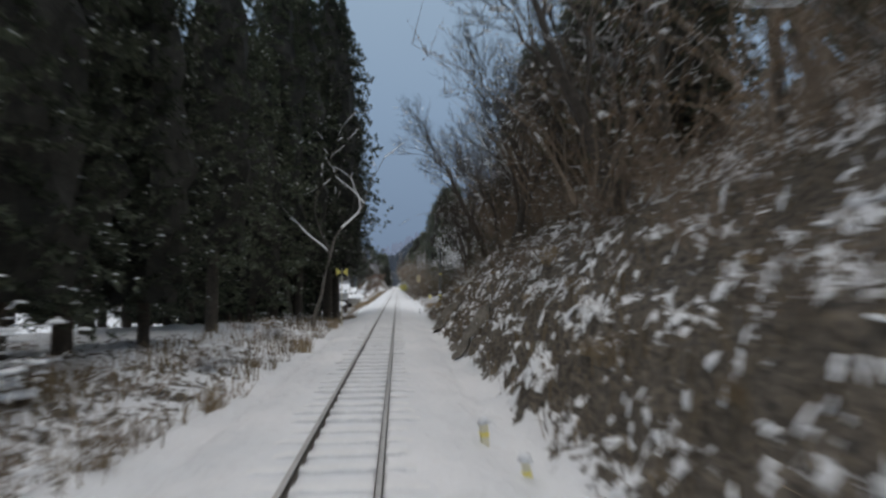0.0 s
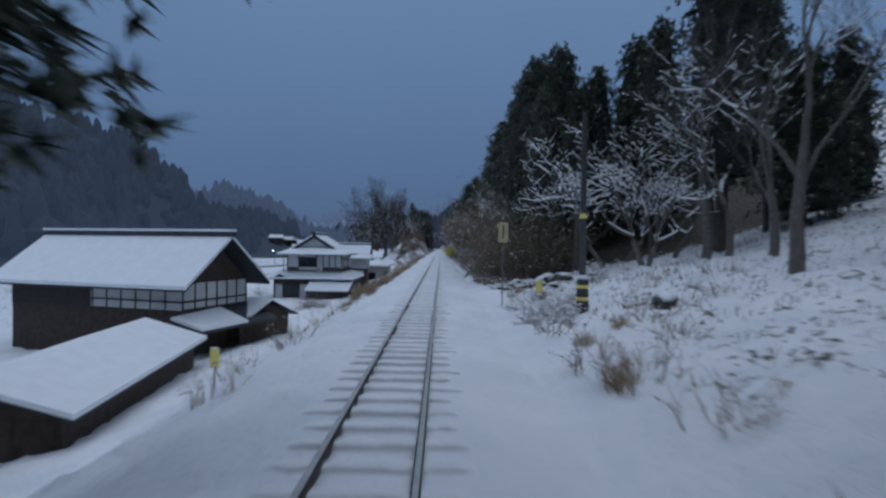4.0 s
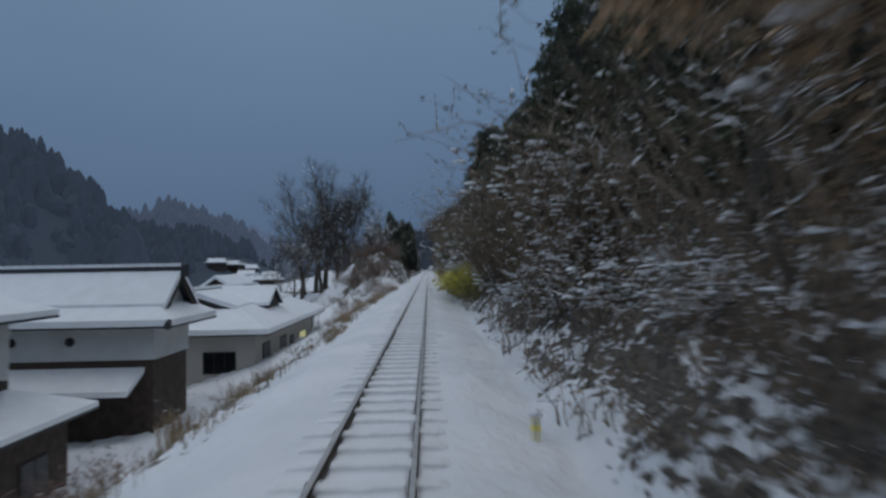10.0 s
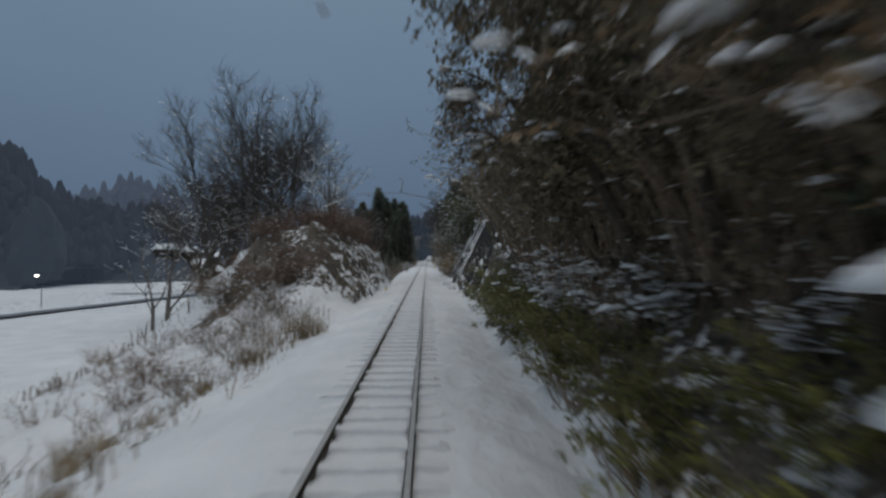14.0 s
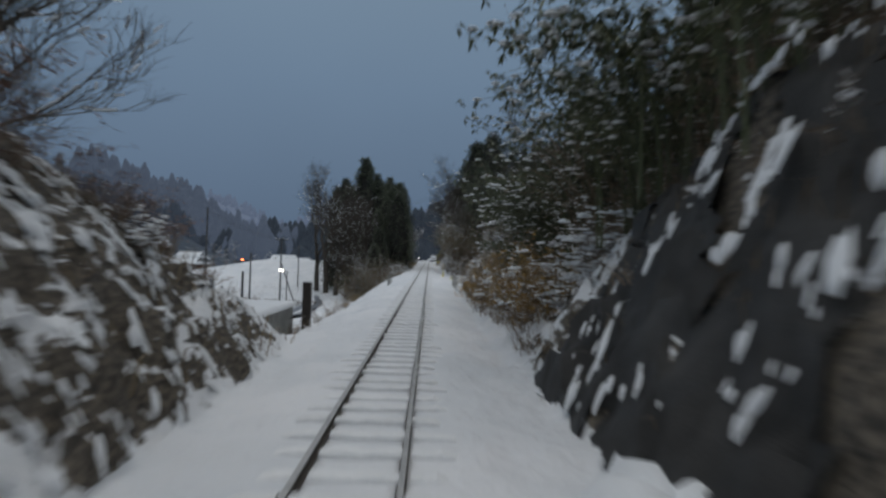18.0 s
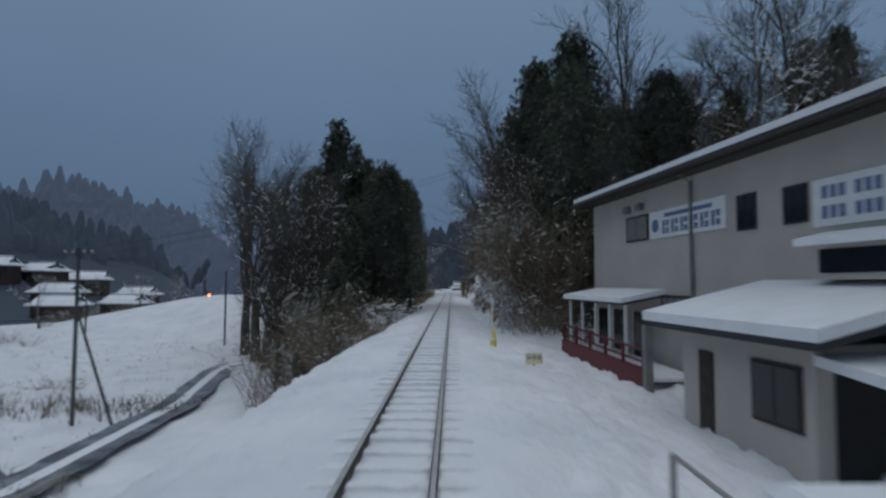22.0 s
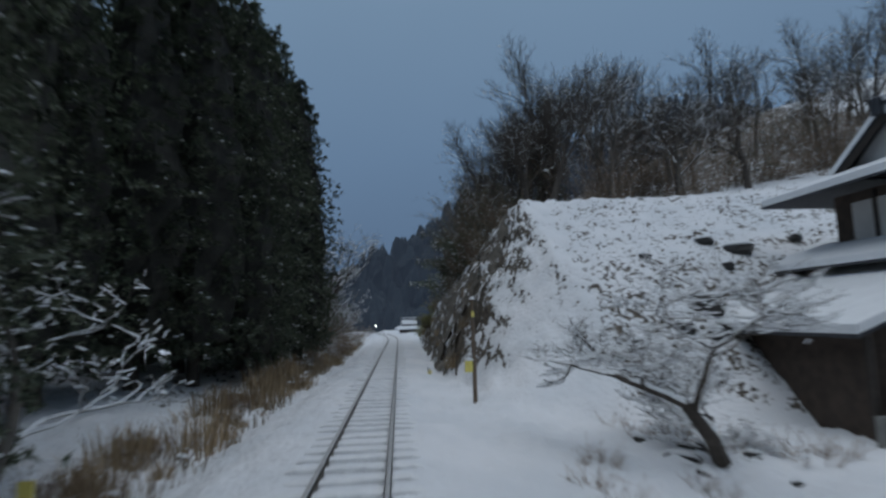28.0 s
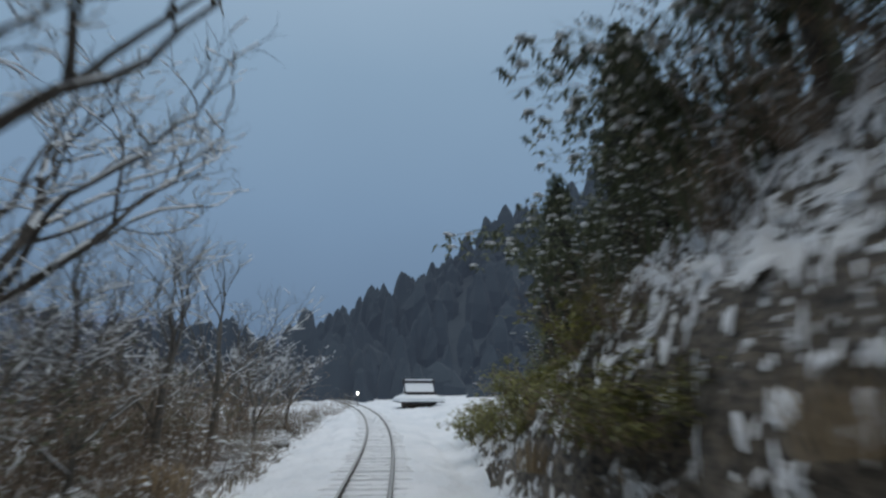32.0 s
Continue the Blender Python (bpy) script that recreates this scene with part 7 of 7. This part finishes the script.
def red_beacon(x, y, z):
    root = thing("crossing_light", (x, y, ground_z(x, y)), "distant lit red warning light on a post", "light")
    part("post", post_geo(z, .08), M_POLE, root)
    part("lamp", Geo().bevel_box(-.35, .35, -.2, .1, z, z + .5, .1), M_LAMPR, root)


red_beacon(-66, 420, 3.6)

# ---- retaining walls in the second cutting ----
def block_wall():
    """Mossy block wall leaning back on the right of the cutting, course by course."""
    root = thing("retaining_wall", (0, 0, 0), "dark mossy block retaining wall streaked with snow", "wall", kind="structure")
    g = Geo()
    ga = Geo().bevel_box(-.03, .22, -.304, .304, -.204, .204, .012)
    first = None
    rng = random.Random(8)
    count = 0
    rest = Geo()
    for r in range(14):
        for k in range(24):
            y = 200.5 + k * .62 + (.31 if r % 2 else 0)
            z = -.1 + r * .42
            x = 3.35 + z * .46 + rng.uniform(-.03, .03)
            if z > 6.4 - abs(y - 209) * .25:
                continue
            if count < 300:
                if first is None:
                    first = part("block", ga, M_BLOCK, root, at=(x, y, z))
                else:
                    share("block", first, root, (x, y, z))
                count += 1
            else:
                rest.box(x - .03, x + .22, y - .304, y + .304, z - .204, z + .204)
    if rest.v:
        tagged(part("upper_blocks", rest, M_BLOCK, root), kind="stuff")
    # black sheet behind the blocks, showing through their joints
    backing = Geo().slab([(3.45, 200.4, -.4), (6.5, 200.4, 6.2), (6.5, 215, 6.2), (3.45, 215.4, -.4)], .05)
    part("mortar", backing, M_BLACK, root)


block_wall()


def stakes():
    """Short yellow-topped stakes along the ballast, each under a cap of snow."""
    rng = random.Random(9)
    first = None
    for x, y in ((2.23, 9.47), (2.59, 7.87), (2.38, 128.73), (-2.49, 213.07), (5.35, 296.73), (2.18, 364.78), (4.97, 388.55)):
        at = pose(x, y, ground_z(x, y), rng.uniform(-8, 8), rng.uniform(-14, 14), rng.uniform(0, 90))
        if first is None:
            first = thing("trackside_stake", (x, y, 0), "short pale stake with a cap of snow beside the track", "stake", "stakes beside the track")
            part("stake", Geo().bevel_box(-.06, .06, -.06, .06, -.4, .34, .02), M_CREAM, first)
            part("band", Geo().box(-.064, .064, -.064, .064, .12, .2), M_YELLOW, first)
            part("snow_cap", Geo().blob((0, 0, .31), .12, .12, .16, rng, 9), M_SNOW, first, smooth=True)
            first.matrix_basis = at
        else:
            copy_thing(first, at)


stakes()


def plaster(g, p, n, w, rng):
    """A patch of snow lying against a slope: p on it, n its normal, longer down the slope."""
    n = n.normalized()
    s = Vector((0, 0, -1)) - n * n.dot(Vector((0, 0, -1)))
    s = s.normalized() if s.length > .05 else Vector((1, 0, 0))
    t = n.cross(s)
    o, k = len(g.v), 8
    s = (s + t * rng.uniform(-.1, .6)).normalized()
    t = n.cross(s)
    ls, lt = w * rng.uniform(1.2, 3.6), w * rng.uniform(.4, .9)
    top = p + n * w * rng.uniform(.22, .5)
    g.v.append(tuple(top))
    for ring, h in ((.6, .25), (1.0, -.12)):
        for q in range(k):
            a, f = 6.283 * (q + rng.uniform(-.3, .3)) / k, ring * rng.uniform(.65, 1.25)
            g.v.append(tuple(p + s * math.cos(a) * ls * f + t * math.sin(a) * lt * f + n * h * w))
    for q in range(k):
        m = (q + 1) % k
        g.f.append((o, o + 1 + q, o + 1 + m))
        g.f.append((o + 1 + q, o + 1 + k + q, o + 1 + k + m, o + 1 + m))


def grid_normal(j, i):
    a = Vector(GRID_V[j, i + 1]) - Vector(GRID_V[j, i - 1])
    b = Vector(GRID_V[j + 1, i]) - Vector(GRID_V[j - 1, i])
    return a.cross(b)


def ledge_snow():
    """Snow caught on the ledges of the rock faces, in streaks that slant down them."""
    rng = random.Random(77)
    for name, x0, x1, y0, y1, n, lean in (("left", -6.8, -2.9, 203, 232, 260, 1), ("right", 3.0, 6.4, 227, 236, 60, -1), ("late", 3.0, 7.4, 364, 400, 400, -1), ("early", 3.0, 6.6, 0, 52, 190, -1), ("clinic_cut", 3.2, 6.4, 299, 336, 150, -1)):
        g = Geo()
        cols = np.nonzero((GRID_X > x0) & (GRID_X < x1))[0]
        rows = np.nonzero((GRID_Y > y0) & (GRID_Y < y1))[0]
        for s in range(n):
            i, j = int(rng.choice(list(cols))), int(rng.choice(list(rows)))
            w = rng.uniform(.02, .075)
            for k in range(rng.randrange(3, 12)):
                if not (cols[0] <= i <= cols[-1] and rows[0] <= j <= rows[-1]):
                    break
                p = GRID_V[j, i]
                nrm = grid_normal(j, i)
                for q in range(2):
                    plaster(g, Vector(p) + Vector((rng.uniform(-.05, .05), rng.uniform(-.15, .15), rng.uniform(-.05, .05))), nrm, w * rng.uniform(.8, 1.8), rng)
                i += rng.choice((1, 1, 1, 0))
                j += rng.choice((-1, 0, 0, lean))
        tagged(part("ledge_snow", g, M_SNOW, smooth=True), "streaks of snow caught on a rock face", "snow", "snow streaks on the cutting", kind="stuff")


ledge_snow()


M_WETROCK = material("dark_wet_rock", (0.036, 0.035, 0.034), .7, 1.6, .5, .5)
M_BROWNROCK = material("brown_weathered_rock", (0.15, 0.135, 0.115), .85, 2.2, .6, .9, fine=16)


def rock_face(x0, x1, y0, y1, cover, label, mat=M_WETROCK):
    """Bare dark rock slabs, proud of the bank, with gaps where snow lies."""
    cols = np.nonzero((GRID_X > x0) & (GRID_X < x1))[0]
    rows = np.nonzero((GRID_Y > y0) & (GRID_Y < y1))[0]
    g = Geo()
    for j in rows:
        for i in cols:
            p = GRID_V[j, i]
            w = noise.noise(Vector((p[0] * .5, (p[1] - p[2] * .55) * .9, 4)))
            g.v.append((p[0] - .07 - max(0, w) * .35, p[1], p[2] + .03))
    n = len(cols)
    for a in range(len(rows) - 1):
        for b in range(n - 1):
            y, x = GRID_Y[rows[a]], GRID_X[cols[b]]
            if noise.noise(Vector(((y - (x - 3) * 1.1) * .75, x * .35, 8))) > cover:
                o = a * n + b
                g.f.append((o, o + 1, o + n + 1, o + n))
    tagged(part("rock_face", g, mat, smooth=True), label, "rock", kind="structure")


rock_face(3.05, 6.5, 214.6, 229, -.18, "dark slanting rock slabs of the cutting")
rock_face(2.9, 7.2, 365.5, 392, .02, "weathered rock slabs under the last wood", M_BROWNROCK)
rock_face(3.0, 4.6, 20.8, 24.0, -.2, "dark rock outcrop at the foot of the bank", M_BROWNROCK)
rock_face(2.9, 4.5, 30, 34, -.3, "dark rock outcrop at the foot of the bank", M_BROWNROCK)


def drift_strips():
    """Snow lying in the slanting gullies beside the block wall."""
    rng = random.Random(12)
    for k, (y0, y1, n) in enumerate(((216.2, 213.4, 460), (218.0, 216.4, 70), (219.8, 218.4, 45), (222.6, 220.8, 55), (224.6, 222.8, 45), (226.8, 224.8, 60))):
        g = Geo()
        for i in range(n):
            t = rng.random()
            wide = .5 + noise.noise(Vector((t * 5, k * 3.7, 1)))
            if wide < .22:
                continue
            z = -.2 + 6.2 * t
            y = y0 + (y1 - y0) * t + .5 * noise.noise(Vector((t * 7, k * 2.1, 6))) + rng.gauss(0, .6) * wide * (1.3 - .7 * t)
            r = rng.uniform(.03, .08) if rng.random() < .8 else rng.uniform(.08, .15)
            plaster(g, Vector((3.24 + z * .46 - .08, y, z - .1)), Vector((-1, 0, .46)), r * 1.25, rng)
        tagged(part("snow_drift", g, M_SNOW, smooth=True), "streak of snow lying in a rock gully", "snow", "snow streaks on the cutting", kind="stuff")


drift_strips()


def snow_heap(x, y, rx, ry, rz):
    rng = random.Random(int(y))
    g = Geo()
    for k in range(7):
        g.blob((x + rng.uniform(-.5, .5) * rx, y + rng.uniform(-.6, .6) * ry, ground_z(x, y) - .25), rx * rng.uniform(.5, .9), ry * rng.uniform(.5, .9), rz * rng.uniform(.5, 1.1), rng, 12)
    tagged(part("snow_heap", g, M_SNOW, smooth=True), "heap of slid snow at the foot of the rock", "snow", "snow heaps beside the line")


snow_heap(3.2, 222.5, .8, 1.5, .9)
snow_heap(3.1, 214.8, .7, 1.4, .8)
snow_heap(3.2, 332, .7, 1.2, .6)


def stump_wall():
    """Concrete wing wall with a timber post at the mouth of the cutting."""
    root = thing("concrete_wall", (-5.0, 236, ground_z(-5, 240)), "low concrete wall end with snow on top", "wall")
    part("wall", Geo().box(-4.5, .0, -1.5, 5.2, -1.5, 1.4), M_CONCRETE, root)
    part("snow_cap", Geo().bevel_box(-4.6, .08, -1.6, 5.3, 1.4, 1.6, .08), M_SNOW, root)
    post = thing("timber_post", (-4.55, 241.8, ground_z(-4.5, 241.8)), "thick dark timber post capped with snow", "post")
    part("post", Geo().box(-.17, .17, -.17, .17, -.6, 2.1), M_TIMBER, post)
    part("snow_cap", Geo().bevel_box(-.2, .2, -.2, .2, 2.1, 2.2, .05), M_SNOW, post)


stump_wall()

def boulder(seed, r):
    """A dark angular stone with a cap of snow."""
    rng = random.Random(seed)
    root = thing("boulder", (0, 0, 0), "dark angular boulder under a cap of snow", "boulder", "boulders on the slope")
    g, o = Geo(), 0
    rings = ((-.5, .8), (0, 1.0), (.38, .85), (.62, .45))
    for z, w in rings:
        for k in range(8):
            q = r * w * rng.uniform(.75, 1.2)
            g.v.append((math.cos(.785 * k) * q, math.sin(.785 * k) * q, z * r * rng.uniform(.85, 1.15)))
    for i in range(3):
        g.f += [(8 * i + k, 8 * i + (k + 1) % 8, 8 * i + 8 + (k + 1) % 8, 8 * i + 8 + k) for k in range(8)]
    g.f.append(tuple(24 + k for k in range(8)))
    part("stone", g, M_WETROCK, root)
    part("snow_cap", Geo().blob((0, .12 * r, .42 * r), r * .85, r * .85, r * .38, rng, 10), M_SNOW, root, smooth=True)
    return root


def boulders():
    stock, rng = [boulder(k, .5) for k in range(4)], random.Random(31)
    n = 0
    spots = [(4.6, 80.6, .6), (5.3, 80.2, .8), (5.9, 81.0, 1.0), (6.5, 80.4, .8), (6.2, 82.2, 1.2), (5.2, 82.4, .9), (7.0, 81.6, 1.1), (7.4, 83.0, 1.3), (6.4, 83.8, 1.0), (4.4, 82.0, .5), (8.0, 81.8, 1.0), (5.6, 84.4, .9), (7.0, 79.6, .9), (4.2, 79.2, .45), (8.4, 67.6, .9)]
    spots += [(rng.uniform(9, 20), rng.uniform(357, 363.5), rng.uniform(.5, 1.15)) for k in range(20)]
    spots += [(rng.uniform(6.4, 9.4), rng.uniform(348.6, 353), rng.uniform(.25, .5)) for k in range(9)]
    for x, y, k in spots:
        m = pose(x, y, ground_z(x, y) - .02, 0, rng.uniform(-10, 10), rng.uniform(0, 360)) @ Matrix.Diagonal((k * rng.uniform(.9, 1.4), k, k * 1.15, 1))
        if n < len(stock):
            stock[n].matrix_basis = m
        else:
            copy_thing(stock[n % len(stock)], m)
        n += 1


boulders()


def overhang(x, y, z0, tip, seed, mat, label, spread=1.3, thick=260, low=.35):
    """A tree leaning out over the line, its crown hung with leaves, ivy and a little snow."""
    rng = random.Random(seed)
    root = thing("leaning_tree", (x, y, z0), label, "tree", "trees leaning over the line")
    T = Vector(tip) - Vector((x, y, z0))
    wood, lf, sn = Geo(), Geo(), Geo()
    spine = [Vector((0, 0, -.5)), T * .25 + Vector((0, 0, T.z * .22)), T * .55 + Vector((0, 0, T.z * .22)), T * .8 + Vector((0, 0, T.z * .12)), T]
    wood.tube(spine, [.14, .12, .09, .06, .02], 6)
    ends = []
    for k in range(26):
        t = rng.uniform(.25, 1) * 3.99
        a = spine[int(t)].lerp(spine[int(t) + 1], t - int(t))
        d = Vector((rng.gauss(-.25, .7), rng.gauss(0, .8), rng.gauss(-low, .6)))
        L = spread * rng.uniform(.5, 1.15)
        m = a + d.normalized() * L * .5 + Vector((0, 0, .12))
        e = a + d.normalized() * L
        wood.tube([a, m, e], [.03, .02, .006], 4, cap=False)
        ends.append((a, m, e))
        for q in range(4):
            f = e + Vector((rng.gauss(0, .3), rng.gauss(0, .3), rng.gauss(-.2, .25))) * spread * .6
            wood.tube([m.lerp(e, rng.random()), f], [.012, .004], 3, cap=False)
            ends.append((m, e, f))
    for k in range(thick * 10):
        tri = rng.choice(ends)
        p = tri[1].lerp(tri[rng.choice((0, 2, 2))], rng.random()) + Vector((rng.gauss(0, .13), rng.gauss(0, .13), rng.gauss(-.05, .13)))
        a, sz = rng.uniform(0, 6.283), rng.uniform(.07, .17)
        d = Vector((math.cos(a), math.sin(a), rng.uniform(-1.5, .2))).normalized() * sz
        n = Vector((-math.sin(a), math.cos(a), rng.uniform(-.3, .3))) * sz * .28
        lf.add([p, p + d * .5 + n, p + d, p + d * .5 - n], [(0, 1, 2, 3)])
    for k in range(26):
        p = rng.choice(ends)[1]
        r = rng.uniform(.06, .17)
        sn.blob((p.x, p.y, p.z + .05), r * 1.3, r * 1.3, r * .6, rng, 6)
    part("branchwork", wood, M_BARK, root)
    tagged(part("foliage", lf, mat, root), kind="stuff")
    tagged(part("snow_load", sn, M_SNOW, root, "snow on the upper twigs", smooth=True), kind="stuff")


M_IVY = leaf_material("dark_ivy_leaves", (0.075, 0.064, 0.042), (0.23, 0.18, 0.11))
for x, y, tip, seed, spread, thick in ((5.2, 117.5, (1.7, 116.6, 5.0), 1, 1.0, 330), (5.0, 120.0, (2.4, 119.4, 4.6), 2, 1.2, 300), (4.8, 114.5, (3.0, 114.6, 4.2), 3, 1.0, 260), (5.6, 124, (2.6, 123.5, 5.4), 4, 1.3, 300),
                                       (5.4, 176, (1.4, 175.2, 6.9), 5, 1.4, 420), (5.2, 179, (1.9, 178.4, 7.2), 6, 1.6, 420), (5.0, 173, (2.6, 172.6, 5.8), 7, 1.4, 340), (5.6, 183, (2.0, 182.4, 7.0), 8, 1.7, 380), (4.6, 177.5, (2.6, 177, 4.6), 9, 1.3, 340), (5.4, 187, (2.6, 186.5, 6.6), 10, 1.6, 330)):
    overhang(x, y, ground_z(x, y), tip, seed, M_IVY if seed > 4 else M_BROWNLEAF, "leaning tree hung with withered leaves over the line", spread, thick)

# ---- sleepers, last ----
def sleepers():
    """Sleepers under a skin of snow, some standing out more than others."""
    rng = random.Random(2)

    def shape():
        g = Geo()
        l, m = rng.uniform(1.0, 1.22), rng.uniform(1.0, 1.22)
        for a, b in ((-l, -.62), (-.505, .505), (.62, m)):
            n = max(3, int((b - a) / .16))
            o = len(g.v)
            for i in range(n + 1):
                x = a + (b - a) * i / n
                end = .55 if (i == 0 and a < -.6) or (i == n and b > .6) else 1.0
                w, h = rng.uniform(.10, .14) * (.6 + .4 * end), rng.uniform(.08, .115) * end
                g.v += [(x, -w - .02, -.22), (x, -w, -.155 + h * .8), (x, rng.uniform(-.03, .03), -.155 + h), (x, w, -.155 + h * .8), (x, w + .02, -.22)]
            for i in range(n):
                for k in range(4):
                    g.f.append((o + 5 * i + k, o + 5 * i + 5 + k, o + 5 * i + 6 + k, o + 5 * i + 1 + k))
            g.f += [tuple(o + k for k in range(5)), tuple(o + 5 * n + 4 - k for k in range(5))]
        return g

    kinds, rest = [], Geo()
    y = -6.0
    while y < 455:
        c = centre(y)
        if 55 < y < 262:
            if len(kinds) < 9:
                kinds.append(part("sleeper", shape(), M_SLEEPER, track, at=(c, y, 0)))
            else:
                ob = share("sleeper", rng.choice(kinds), track, (c + rng.uniform(-.04, .04), y + rng.uniform(-.03, .03), rng.uniform(-.025, .01)))
                ob.rotation_euler.z = rng.uniform(-.012, .012)
        else:
            g, o = shape(), rng.uniform(-.035, .01)
            rest.add([(p[0] + c, p[1] + y, p[2] + o) for p in g.v], g.f)
        y += .69 if not 262 < y < 271 else .45
    tagged(part("farther_sleepers", rest, M_SLEEPER, track), "row of sleepers under snow", kind="stuff")


sleepers()
